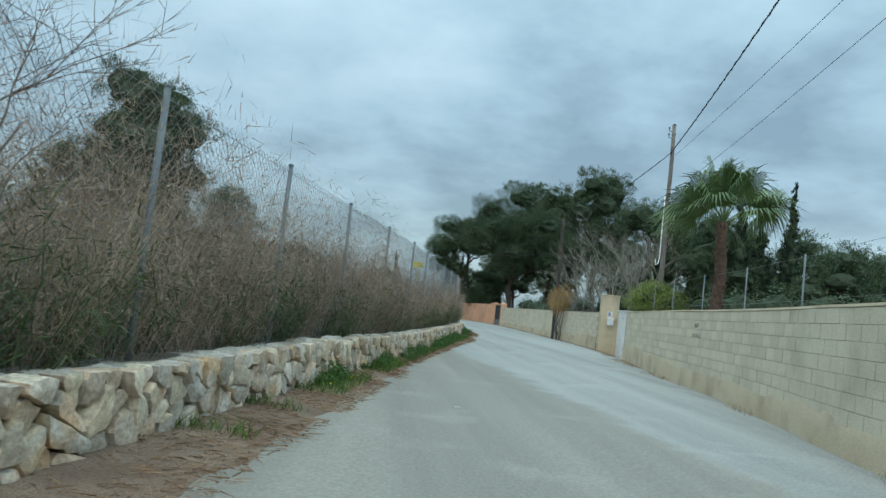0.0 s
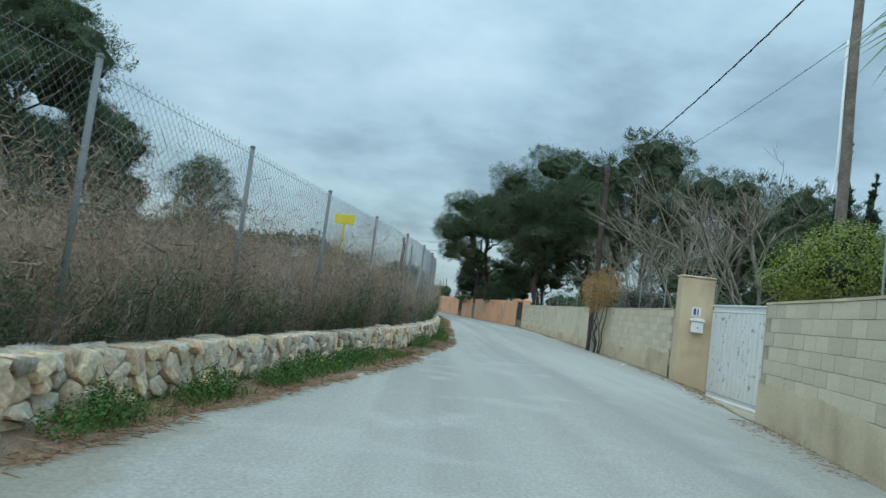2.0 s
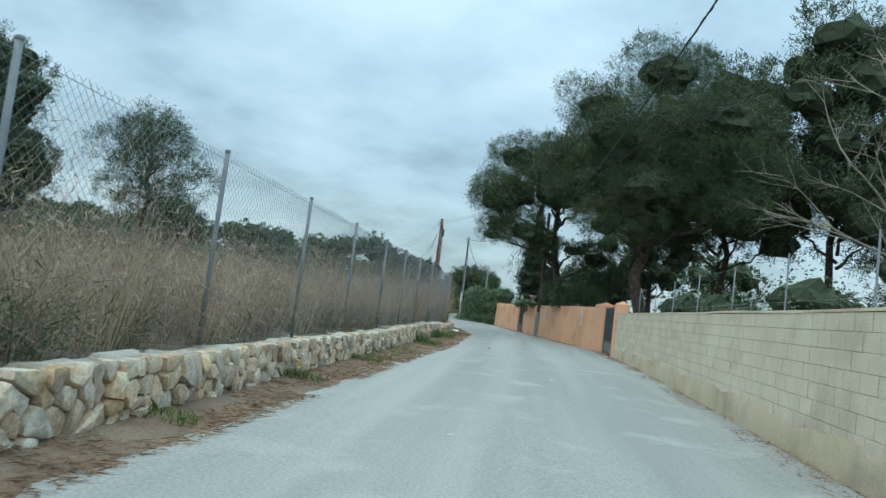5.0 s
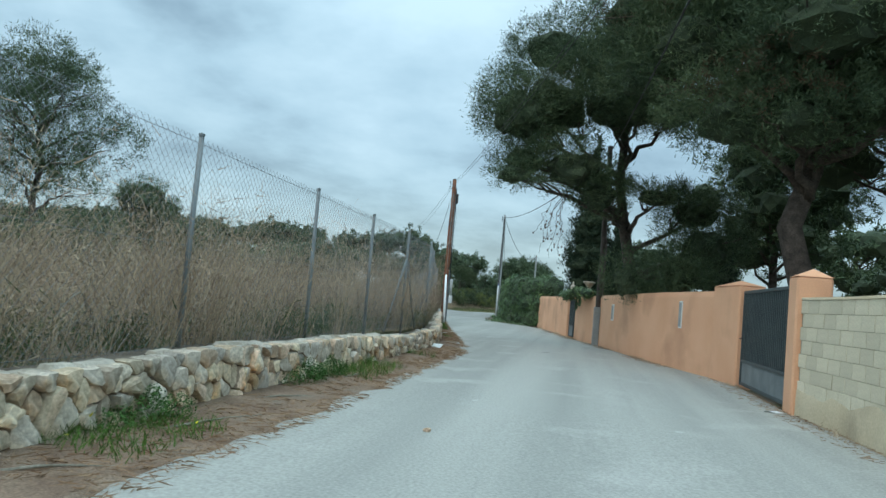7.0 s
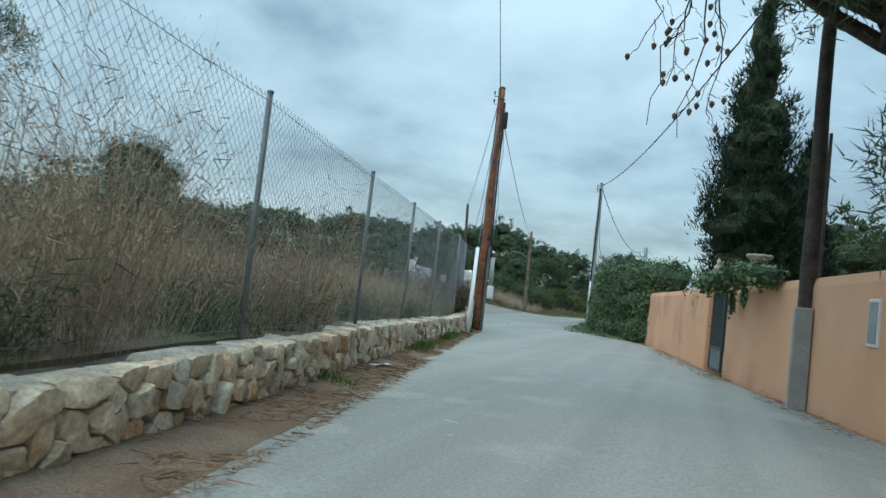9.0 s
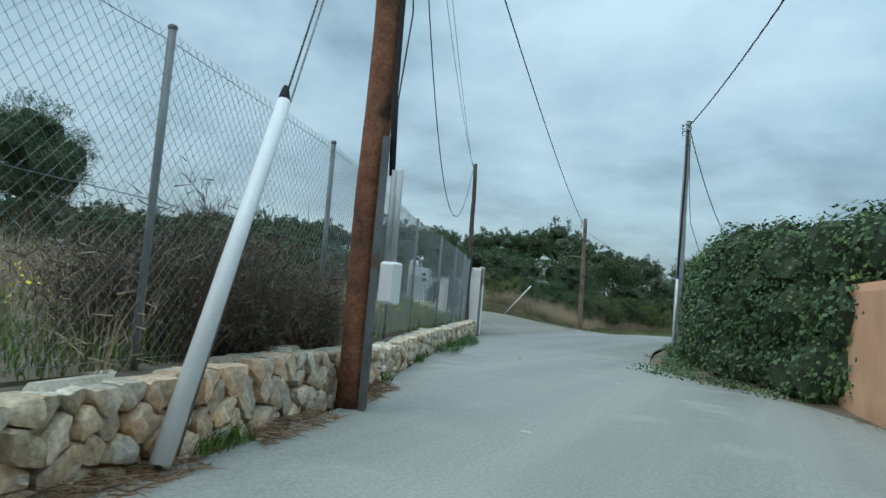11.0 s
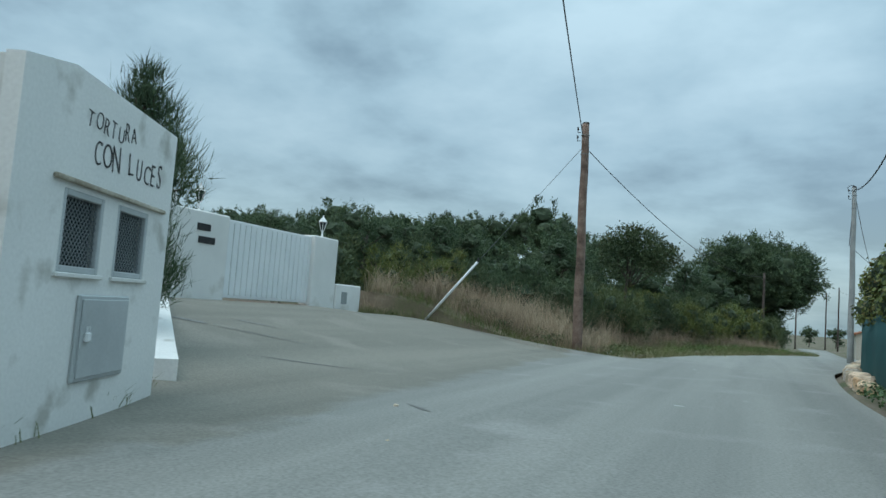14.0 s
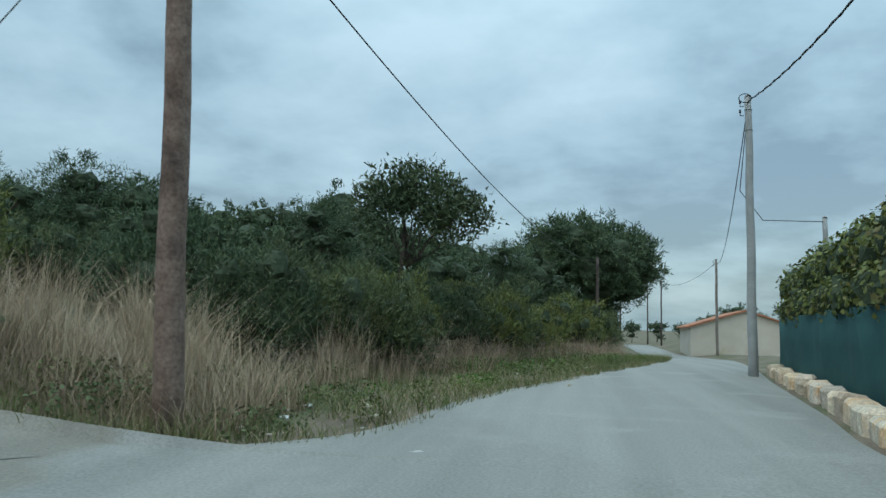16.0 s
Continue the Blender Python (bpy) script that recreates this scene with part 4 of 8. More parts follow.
# ---- right-hand walls ----
def block_wall(name, y0, y1, height, label):
    t = tagged(new(name), label, "wall", kind="structure")
    s0, s1 = float(WALL_R.s_of_y(y0)), float(WALL_R.s_of_y(y1))
    n = max(2, int((s1 - s0) / 1.0))
    ss = np.linspace(s0, s1, n + 1)
    p, d = WALL_R.at(ss), WALL_R.way(ss)

    def sweep(prof, ends=True):
        g = G()
        m = len(prof)
        for i in range(n + 1):
            hh = 0.025 * noise.noise((ss[i] * 0.3, 0, 5))
            for o, z in prof:
                g.v.append((p[i][0] - d[i][1] * o, p[i][1] + d[i][0] * o, z + (hh if z > 0.8 else 0)))
        for i in range(n):
            g.f += [(m * i + k, m * i + (k + 1) % m, m * i + m + (k + 1) % m, m * i + m + k) for k in range(m)]
        g.f += [tuple(range(m)), tuple(m * n + k for k in range(m))[::-1]]
        return g

    part("core", sweep([(-0.02, -0.1), (-0.02, height - 0.04), (-0.19, height - 0.04), (-0.19, -0.1)]), M["block_joint"], t, "grey mortar core")
    part("coping", sweep([(0.008, height - 0.035), (0.0, height), (-0.2, height), (-0.208, height - 0.035)]), M["render_sand"], t, "thin sandy mortar coping")
    # sand-coloured render smeared over the lowest courses, with a ragged top
    g, base = G(), 0.42
    k = int((s1 - s0) / 0.12)
    q = np.linspace(s0, s1, k + 1)
    pp, dd = WALL_R.at(q), WALL_R.way(q)
    for i in range(k + 1):
        hz = base + 0.12 * noise.noise((q[i] * 0.5, 2, 0)) + 0.10 * noise.noise((q[i] * 1.7, 6, 0)) + 0.04 * noise.noise((q[i] * 5.0, 1, 0))
        yy = float(pp[i][1])
        hz = min(height - 0.05, hz + (0.2 * float(sm((yy - 18) / 8.0)) * (1 + 0.8 * noise.noise((q[i] * 0.7, 4, 9))) if y0 < 20 else 0.22 * float(sm((44.0 - yy) / 10.0)) * (1 + 0.8 * noise.noise((q[i] * 0.6, 4, 4)))))
        for o, z in ((0.018, -0.05), (0.014, hz * 0.5), (0.007, hz - 0.04), (-0.001, hz)):
            g.v.append((pp[i][0] - dd[i][1] * o, pp[i][1] + dd[i][0] * o, z))
    for i in range(k):
        g.f += [(4 * i + c, 4 * i + c + 1, 4 * i + 5 + c, 4 * i + 4 + c) for c in range(3)]
    part("base_render", g, M["render_sand"], t, "ragged sand-coloured render along the foot", True)
    bl, bh = 0.40, 0.20
    proto = G().box(-bl / 2 + 0.006, -0.05, -bh / 2 + 0.002, bl / 2 - 0.006, 0.0, bh / 2 - 0.002, 0.004).mesh("block", M["block"])
    rest = G()
    rs = random.Random(len(name) + int(y0))
    count = 0
    rows = int((height - 0.04) / bh)
    for r in range(rows):
        z = height - 0.04 - (r + 0.5) * bh
        if z < 0.2:
            continue
        s = s0 + bl * (0.5 + 0.5 * (r % 2)) + 0.12 * noise.noise((r * 3.3, 1, 0))
        while s < s1 - bl * 0.4:
            c, e = WALL_R.at(s), WALL_R.way(s)
            m = Matrix.Translation((c[0] + e[1] * rs.uniform(-0.003, 0.004), c[1] - e[0] * rs.uniform(-0.003, 0.004), z)) @ Matrix.Rotation(math.atan2(e[1], e[0]), 4, "Z") @ Matrix.Rotation(rs.uniform(-0.008, 0.008), 4, "Y")
            if count < 290 and (11 < c[1] < 42 or 58 < c[1]):
                ob = part("block", proto, None, t)
                ob.matrix_local = m
                count += 1
            else:
                rest.box(-bl / 2 + 0.006, -0.05, -bh / 2 + 0.002, bl / 2 - 0.006, 0.0, bh / 2 - 0.002, 0.004, m)
            s += bl
    if rest.v:
        part("blockwork", rest, M["block"], t, "concrete blocks laid in bond", kind="stuff")


block_wall("wall_east_1", -12, 26.5, 1.79, "unpainted beige concrete block wall with sandy render at its foot")
block_wall("wall_east_2", 33.95, 69.15, 1.77, "unpainted beige concrete block wall beside the lane")


def terracotta_run(name, pts, h0, h1, label):
    t = tagged(new(name), label, "wall", kind="structure")
    ln = Line(pts, 0.4)
    ss = np.linspace(0, ln.length, max(3, int(ln.length / 0.8)))
    p, d = ln.at(ss), ln.way(ss)
    g = G()
    prof = ((0.0, -0.1), (0.0, 0.93), (-0.035, 1.0), (-0.215, 1.0), (-0.25, 0.93), (-0.25, -0.1))
    for i, s in enumerate(ss):
        h = h0 + (h1 - h0) * s / ln.length + 0.012 * noise.noise((s, 2, 1))
        for o, z in prof:
            g.v.append((p[i][0] - d[i][1] * o, p[i][1] + d[i][0] * o, z * h if z > 0 else z))
    m = len(prof)
    for i in range(len(ss) - 1):
        g.f += [(m * i + k, m * i + (k + 1) % m, m * i + m + (k + 1) % m, m * i + m + k) for k in range(m)]
    g.f += [tuple(range(m)), tuple(m * (len(ss) - 1) + k for k in range(m))[::-1]]
    part("wall_body", g, M["terracotta"], t, "terracotta-coloured render")
    return t


terracotta_run("wall_east_3", [(10.85, 74.75), (9.8, 78.8), (8.75, 84.4), (7.7, 89.6)], 2.0, 1.85, "low garden wall in terracotta-coloured render with rounded top")
terracotta_run("wall_east_4", [(7.15, 92.1), (6.3, 97), (5.3, 102.8)], 1.85, 1.9, "terracotta-rendered garden wall running into the ivy hedge")

# ---- poles, stays, cables ----
def pole(x, y, h, r0, r1, material, label, lean=(0, 0), z=0.0, fittings=True):
    t = thing("utility_pole", label, "utility pole", x, y, z)
    k = 10
    pts = [(lean[0] * i / k + 0.012 * math.sin(i * 1.7), lean[1] * i / k, -0.3 + (h + 0.3) * i / k) for i in range(k + 1)]
    part("shaft", G().tube(pts, [r0 + (r1 - r0) * i / k for i in range(k + 1)], 16), material, t, smooth=True)
    part("pole_top", G().lathe([(r1 * 1.02, 0), (r1 * 0.9, 0.04), (0.02, 0.06)], 14, (lean[0], lean[1], h)), M["wood_dark"], t)
    if fittings:
        for dz in (0.25, 0.5):
            g = G()
            g.tube([(lean[0] - r1 - 0.03, lean[1], h - dz), (lean[0] - r1 - 0.12, lean[1], h - dz), (lean[0] - r1 - 0.12, lean[1], h - dz + 0.1)], 0.012, 6)
            g.lathe([(0.02, 0), (0.035, 0.02), (0.02, 0.045), (0.032, 0.07), (0.012, 0.09)], 10, (lean[0] - r1 - 0.12, lean[1], h - dz + 0.08))
            part("insulator_bracket", g, M["black"], t)
        for dz in (0.35, 0.9):
            ring = [(lean[0] + (r1 + 0.012) * math.cos(a * 0.5236), lean[1] + (r1 + 0.012) * math.sin(a * 0.5236), h - dz) for a in range(13)]
            part("band", G().tube(ring, 0.009, 5), M["galv"], t)
    return t


def cable(a, b, sag, r=0.011, label="black overhead cable hung between two poles", twist=0.0):
    a, b = Vector(a), Vector(b)
    n = max(16, int((b - a).length / 0.8))
    pts = [a.lerp(b, i / n) - Vector((0, 0, sag * 4 * (i / n) * (1 - i / n))) for i in range(n + 1)]
    g = G().tube(pts, r, 6)
    if twist:
        d = (b - a).normalized()
        s = d.cross(Vector((0, 0, 1))).normalized()
        m = int((b - a).length / 0.12)
        tw = []
        for i in range(m + 1):
            q = a.lerp(b, i / m) - Vector((0, 0, sag * 4 * (i / m) * (1 - i / m)))
            tw.append(q + (s * math.cos(i * 0.9) + Vector((0, 0, 1)) * math.sin(i * 0.9)) * twist)
        g.tube(tw, r * 0.8, 4)
    return solid("overhead_cable", g, M["cable"], label, "cable", smooth=True)


def hanging(pts, r, name, label, category="cable", material=None):
    return solid(name, G().tube(pts, r, 7), material or M["cable"], label, category, smooth=True)


t = pole(10.0, 27.45, 9.2, 0.105, 0.07, M["wood_grey"], "weathered grey wooden utility pole behind the block wall")
part("conduit", G().tube([(-0.13, 0, 6.4), (-0.13, 0.0, 4.0), (-0.2, -0.05, 3.75), (-0.3, -0.1, 3.7), (-0.33, -0.12, 3.9)], 0.022, 8), M["plastic_white"], t, "pale plastic conduit", True)
t = pole(10.26, 44.6, 7.4, 0.14, 0.09, M["wood_dark"], "dark creosoted wooden utility pole leaning on the block wall", lean=(-0.2, -0.6))
part("steel_channel", G().box(-0.02, -0.3, 0, 0.1, -0.16, 2.5, 0.012), M["concrete"], t, "grey steel channel strapped to the pole")
t = pole(8.55, 85.2, 7.6, 0.12, 0.09, M["wood_dark"], "dark utility pole with a grey concrete foot against the terracotta wall")
part("foot_post", G().box(-0.17, -0.24, -0.1, 0.07, -0.07, 1.45, 0.015), M["concrete"], t, "grey concrete foot post")
part("conduit", G().tube([(0.12, -0.12, 0), (0.12, -0.12, 4.0)], 0.025, 8), M["wood_dark"], t, "dark conduit", True)
t = pole(0.78, 95.15, 7.65, 0.155, 0.105, M["wood_brown"], "tall reddish-brown wooden utility pole beside the stone wall")
part("steel_channel", G().box(0.155, -0.13, -0.1, 0.24, -0.12, 2.62, 0.003).box(0.155, -0.12, -0.1, 0.165, -0.02, 2.62, 0.003), M["channel"], t, "blue-grey steel angle bolted to the pole")
part("loose_cable", G().tube([(0.25, -0.06, 2.25), (0.2, -0.04, 2.9), (0.18, -0.02, 3.6), (0.15, 0.0, 5.0), (0.17, -0.04, 6.2), (0.13, 0, 7.2)], 0.028, 8), M["cable"], t, "black cable running down the pole", True)
part("loose_cable", G().tube([(0.28, -0.06, 2.25), (0.2, 0.02, 3.0), (0.26, 0.05, 3.9), (0.19, 0.03, 4.8), (0.24, 0.04, 5.6), (0.15, 0.02, 6.6)], 0.008, 5), M["cable"], t, "thin black cable running down the pole", True)
part("splice_sleeve", G().lathe([(0.03, 0), (0.06, 0.05), (0.06, 0.5), (0.03, 0.56)], 12, (0.22, 0.0, 6.35)), M["black"], t, "black cable sleeve", True)
bx = part("junction_box", G().box(0.245, -0.12, 1.02, 0.42, 0.03, 1.42, 0.02), M["plastic_white"], t, "pale grey plastic junction box")
part("lid", G().box(0.26, -0.135, 1.04, 0.405, -0.12, 1.40, 0.008), M["plastic_white"], bx)
for dx in (0.29, 0.36):
    part("conduit", G().tube([(dx, -0.07, 1.41), (dx - 0.01, -0.06, 2.3)], 0.028, 10), M["plastic_grey"], t, "pale grey conduit above the box", True)
t = pole(1.34, 116.6, 8.5, 0.15, 0.095, M["concrete"], "grey steel utility pole at the end of the ivy hedge")
part("conduit", G().tube([(-0.05, -0.17, 0), (-0.05, -0.17, 2.7)], 0.04, 8), M["plastic_white"], t, "pale plastic conduit", True)
part("conduit_collar", G().lathe([(0.05, 0), (0.05, 0.16)], 10, (-0.05, -0.17, 2.65)), M["blue"], t, "blue collar")
part("cable_drop", G().tube([(-0.05, -0.17, 2.7), (-0.03, -0.16, 4.5), (0.0, -0.13, 6.5), (-0.02, -0.12, 8.2)], 0.035, 8), M["cable"], t, "thick black cable down the pole", True)
part("cable_coil", G().tube([(0.16 * math.cos(a * 0.6) - 0.05, -0.12, 8.25 + 0.14 * math.sin(a * 0.6)) for a in range(24)], 0.012, 6), M["cable"], t, "coil of spare cable", True)
t = pole(-5.84, 131.8, 6.65, 0.15, 0.105, M["wood_red"], "weathered reddish-grey wooden utility pole on the grassy verge", lean=(-0.02, -0.38), z=0.05)
pole(-5.6, 113.4, 6.3, 0.10, 0.07, M["wood_dark"], "thin dark wooden pole beside the white meter hut", lean=(-0.33, 0.45), fittings=False)
t = pole(2.5, 145.1, 7.35, 0.13, 0.085, M["concrete"], "grey steel utility pole beside the green net fence")
part("cable_coil", G().tube([(0.16 * math.cos(a * 0.6) - 0.1, -0.1, 7.3 + 0.12 * math.sin(a * 0.6)) for a in range(24)], 0.012, 6), M["cable"], t, "coil of spare cable", True)
pole(9.1, 185.2, 7.7, 0.12, 0.09, M["wood_grey"], "grey utility pole far along the lane", z=-0.9)
for x, y, h in ((9.6, 226, 8.0), (9.0, 238, 7.8), (-0.6, 170, 5.4), (4.2, 225, 5.6), (2.2, 250, 6.0)):
    pole(x, y, h + 0.8, 0.12, 0.08, M["wood_dark"], "distant dark wooden utility pole", z=-0.8, fittings=False)
pole(-1.2, -14.5, 8.2, 0.13, 0.09, M["wood_grey"], "grey wooden utility pole behind the start of the lane")
pole(14.8, 42.0, 6.6, 0.10, 0.07, M["wood_dark"], "dark wooden pole standing among the bare trees", fittings=False)
pole(1.8, -14.5, 8.2, 0.12, 0.09, M["wood_grey"], "grey wooden utility pole behind the block wall", fittings=False)
pole(5.4, 148.5, 4.6, 0.09, 0.07, M["concrete"], "short grey pole behind the hedge", fittings=False)

cable((-1.2, -14.5, 8.1), (9.95, 27.45, 8.1), 0.6, 0.016, "thick twisted black overhead cable", 0.014)
cable((1.7, -14.5, 8.0), (10.0, 27.45, 7.9), 0.5, 0.006, "thin black overhead wire")
cable((1.9, -14.5, 7.6), (10.05, 27.45, 6.5), 0.4, 0.006, "thin black overhead wire")
cable((9.95, 27.45, 8.1), (10.06, 44.0, 7.1), 0.25, 0.016, "thick twisted black overhead cable", 0.014)
cable((10.0, 27.45, 6.5), (10.1, 44.0, 6.6), 0.3, 0.006, "thin black overhead wire")
cable((10.06, 44.0, 7.1), (8.55, 85.2, 7.4), 0.9, 0.016, "thick twisted black overhead cable", 0.014)
cable((8.55, 85.2, 7.4), (1.34, 116.6, 8.35), 0.7, 0.016, "thick twisted black overhead cable", 0.014)
cable((1.34, 116.6, 8.35), (2.5, 145.1, 7.25), 1.6, 0.018, "thick twisted black overhead cable", 0.016)
cable((2.5, 145.1, 7.25), (9.1, 185.2, 6.6), 1.4, 0.014)
cable((9.1, 185.2, 6.6), (9.6, 226, 7.6), 1.0, 0.014)
cable((-0.6, 170, 5.2), (9.0, 238, 7.5), 0.8, 0.009, "thin black overhead wire")
for k in range(2):
    cable((14.75 + 0.1 * k, 42.0, 6.5), (0.75, 95.1, 7.5 - 0.15 * k), 0.8, 0.007, "thin black overhead wire")
cable((0.78, 95.15, 7.1), (-5.93, 131.4, 6.35), 0.45, 0.014)
cable((0.78, 95.15, 7.2), (-6.05, 113.9, 6.1), 3.3, 0.010)
cable((0.78, 95.15, 7.6), (-6.05, 113.9, 6.2), 0.35, 0.006, "thin black overhead wire")
cable((0.7, 95.15, 7.3), (-6.0, 113.9, 6.15), 0.5, 0.006, "thin black overhead wire")
cable((-5.93, 131.4, 6.1), (-0.6, 170, 5.2), 1.1, 0.012)
hanging([(1.34, 116.5, 8.2), (1.46, 116.3, 7.2), (1.55, 116.1, 5.8), (1.7, 115.7, 4.6), (2.1, 114.9, 3.6), (2.5, 114.2, 3.0)], 0.012, "service_cable", "slack black service cable dropping into the hedge")
hanging([(2.5, 145.1, 7.2), (2.45, 146, 5.0), (3.4, 147.5, 4.4), (5.4, 148.5, 4.5)], 0.012, "service_cable", "slack black service cable beside the pole")


def guy(base, elbow, top, label, sleeve=0.06):
    t = thing("guy_stay", label, "guy wire", *base)
    b = Vector(base)
    e, tp = Vector(elbow) - b, Vector(top) - b
    part("wire", G().tube([e, tp], 0.008, 6), M["galv"], t, "steel stay wire", True)
    part("sleeve", G().tube([e * 0.02, e * 0.5, e], [sleeve, sleeve * 0.95, sleeve * 0.85], 14), M["plastic_white"], t, "white plastic guard sleeve", True)
    part("clamp", G().lathe([(0.03, -0.03), (0.045, 0.02), (0.03, 0.08), (0.015, 0.12)], 8, tuple(e)), M["black"], t)
    part("anchor", G().tube([(-0.04, -0.02, -0.1), e * 0.025], 0.02, 6), M["wood_dark"], t)


guy((1.42, 92.12, 0.02), (1.12, 93.25, 2.43), (0.78, 95.1, 7.1), "white-sleeved guy stay of the brown utility pole")
guy((-10.4, 131.05, 0.62), (-8.85, 131.2, 2.52), (-5.93, 131.45, 6.0), "white-sleeved guy stay leaning from the verge to the pole", 0.04)
hanging([(1.28, 92.4, 0.02), (1.2, 92.75, 0.9), (0.82, 95.05, 6.9)], 0.008, "stay_wire", "bare steel stay wire down to the stone wall", "guy wire", M["galv"])


# ---- gates, pillars and fittings on the right-hand side ----
def frame_at(a, b):
    ang = math.atan2(b[1] - a[1], b[0] - a[0])
    return (a[0], a[1], 0), math.degrees(ang), math.hypot(b[0] - a[0], b[1] - a[1])


def white_gate_small():
    a, b = (10.42, 28.2), (10.42, 33.3)
    o, ang, w = frame_at(a, b)
    t = thing("metal_gate", "white sliding metal gate with peeling paint", "gate", a[0], a[1], -0.3, ang)
    h = 2.25
    fr = G().box(0, -0.06, 0.03, w, 0.0, 0.07, 0.008).box(0, -0.06, h - 0.03, w, 0.0, h, 0.008)
    part("gate_frame", fr, M["white_metal"], t)
    n = int(w / 0.105)
    for k in range(n):
        x0 = 0.02 + k * (w - 0.04) / n
        part("slat", G().box(x0, -0.05 + 0.012 * (k % 2), 0.20, x0 + (w - 0.04) / n - 0.006, -0.03 + 0.012 * (k % 2), h - 0.18, 0.004), M["white_peel"], t)
    for z0, z1 in ((0.07, 0.19), (h - 0.16, h - 0.04)):
        g = G()
        m = int(w / 0.045)
        for k in range(m):
            x = 0.02 + (k + 0.5) * (w - 0.04) / m
            g.box(x - 0.008, -0.045, z0, x + 0.008, -0.03, z1, 0.003)
        g.box(0, -0.05, z0 - 0.01, w, -0.02, z0 + 0.012, 0.004).box(0, -0.05, z1 - 0.012, w, -0.02, z1 + 0.01, 0.004)
        part("ornamental_band", g, M["white_metal"], t, "row of small white balusters")
    part("sill", G().box(-0.1, -0.02, -0.05, w + 0.1, 0.2, 0.035, 0.01), M["block_joint"], t, "concrete threshold")


white_gate_small()


def pillar_small():
    """The pillar turns its broad side, with the letter box, to the traffic coming up the lane."""
    o, ang, w = frame_at((9.66, 33.42), (10.46, 33.3))
    t = thing("gate_pillar", "tall sand-rendered gate pillar with a letter box", "pillar", *o, ang)
    part("body", G().box(0, 0, -0.4, w, 0.5, 2.56, 0.03), M["render_sand"], t)
    part("cap", G().box(-0.02, -0.02, 2.555, w + 0.02, 0.52, 2.61, 0.02), M["render_sand"], t)
    part("number_plate", G().box(0.30, -0.008, 1.62, 0.52, 0.0, 1.84, 0.003), M["white"], t, "small white plate")
    part("plate_bar", G().box(0.34, -0.012, 1.65, 0.40, -0.008, 1.81, 0.001).box(0.43, -0.012, 1.65, 0.46, -0.008, 1.81, 0.001), M["blue"], t, "dark bars on the plate")
    l = thing("letter_box", "white metal letter box with an arched hood on the gate pillar", "letter box", *o, ang)
    part("body", G().box(0.30, -0.14, 1.22, 0.58, -0.005, 1.50, 0.015), M["white_metal"], l)
    g = G()
    pr = [(0.44 + 0.17 * math.cos(math.pi * k / 8), 1.50 + 0.09 * math.sin(math.pi * k / 8)) for k in range(9)]
    g.add([(x, -0.16, z) for x, z in pr] + [(x, -0.003, z) for x, z in pr], [(k, k + 1, k + 10, k + 9) for k in range(8)] + [tuple(range(9)), tuple(range(17, 8, -1))])
    part("hood", g, M["white_metal"], l)
    part("lock", G().box(0.425, -0.15, 1.33, 0.455, -0.14, 1.36, 0.003), M["black"], l)


def gate_bay():
    """The lane wall turns in towards the gate, and a concrete apron slopes down to it."""
    t = tagged(new("wall_east_5"), "sand-rendered return wall beside the white gate", "wall", kind="structure")
    p0, p1 = Vector((8.47, 26.55, 0)), Vector((10.45, 28.15, 0))
    m = Matrix.Translation(p0) @ Matrix.Rotation(math.atan2(p1.y - p0.y, p1.x - p0.x), 4, "Z")
    part("wall_body", G().box(0, -0.2, -0.5, (p1 - p0).length, 0.0, 1.75, 0.03, m), M["render_sand"], t)
    g, n = G(), 14
    for k in range(n + 1):
        y = 26.7 + 6.65 * k / n
        x = float(EDGE_R.x(y))
        for f in (0.0, 0.35, 0.7, 1.0):
            q = x - 0.06 + (10.5 - x) * f
            g.v.append((q, y, 0.012 - 0.30 * float(sm(f * 1.1)) + 0.008 * noise.noise((q * 2, y * 2, 0))))
    g.f = [(4 * i + k, 4 * i + k + 1, 4 * i + 5 + k, 4 * i + 4 + k) for i in range(n) for k in range(3)]
    solid("pavement_1", g, M["block_joint"], "worn concrete apron sloping down to the white gate", "pavement", "structure", True)


gate_bay()
pillar_small()


def dark_gate(a, b, h, label):
    o, ang, w = frame_at(a, b)
    t = thing("metal_gate", label, "gate", *o, ang)
    g = G().box(0, -0.08, 0.06, 0.06, -0.02, h, 0.008).box(w - 0.06, -0.08, 0.06, w, -0.02, h, 0.008)
    for z in (0.06, 0.52, h - 0.06):
        g.box(0.06, -0.08, z, w - 0.06, -0.02, z + 0.06, 0.008)
    part("gate_frame", g, M["gate_dark"], t)
    part("kick_panel", G().box(0.06, -0.06, 0.12, w - 0.06, -0.045, 0.52, 0.004), M["galv"], t, "grey sheet-metal lower panel")
    n = max(4, int(w / 0.125))
    for k in range(n):
        x = 0.06 + (k + 0.5) * (w - 0.12) / n
        part("bar", G().box(x - 0.018, -0.068, 0.58, x + 0.018, -0.032, h - 0.05, 0.005), M["gate_dark"], t)
    part("backing", G().box(0.06, -0.10, 0.5, w - 0.06, -0.09, h - 0.06, 0.003), M["gate_dark"], t, "dark sheet behind the bars")
    part("handle", G().tube([(w - 0.14, -0.02, 1.0), (w - 0.14, 0.04, 1.0), (w - 0.26, 0.04, 1.0)], 0.011, 6), M["black"], t)


dark_gate((11.06, 69.55), (11.1, 73.15), 1.98, "dark green-grey barred metal gate between terracotta pillars")
dark_gate((7.62, 89.75), (7.42, 90.95), 1.75, "narrow dark metal garden gate in the terracotta wall")


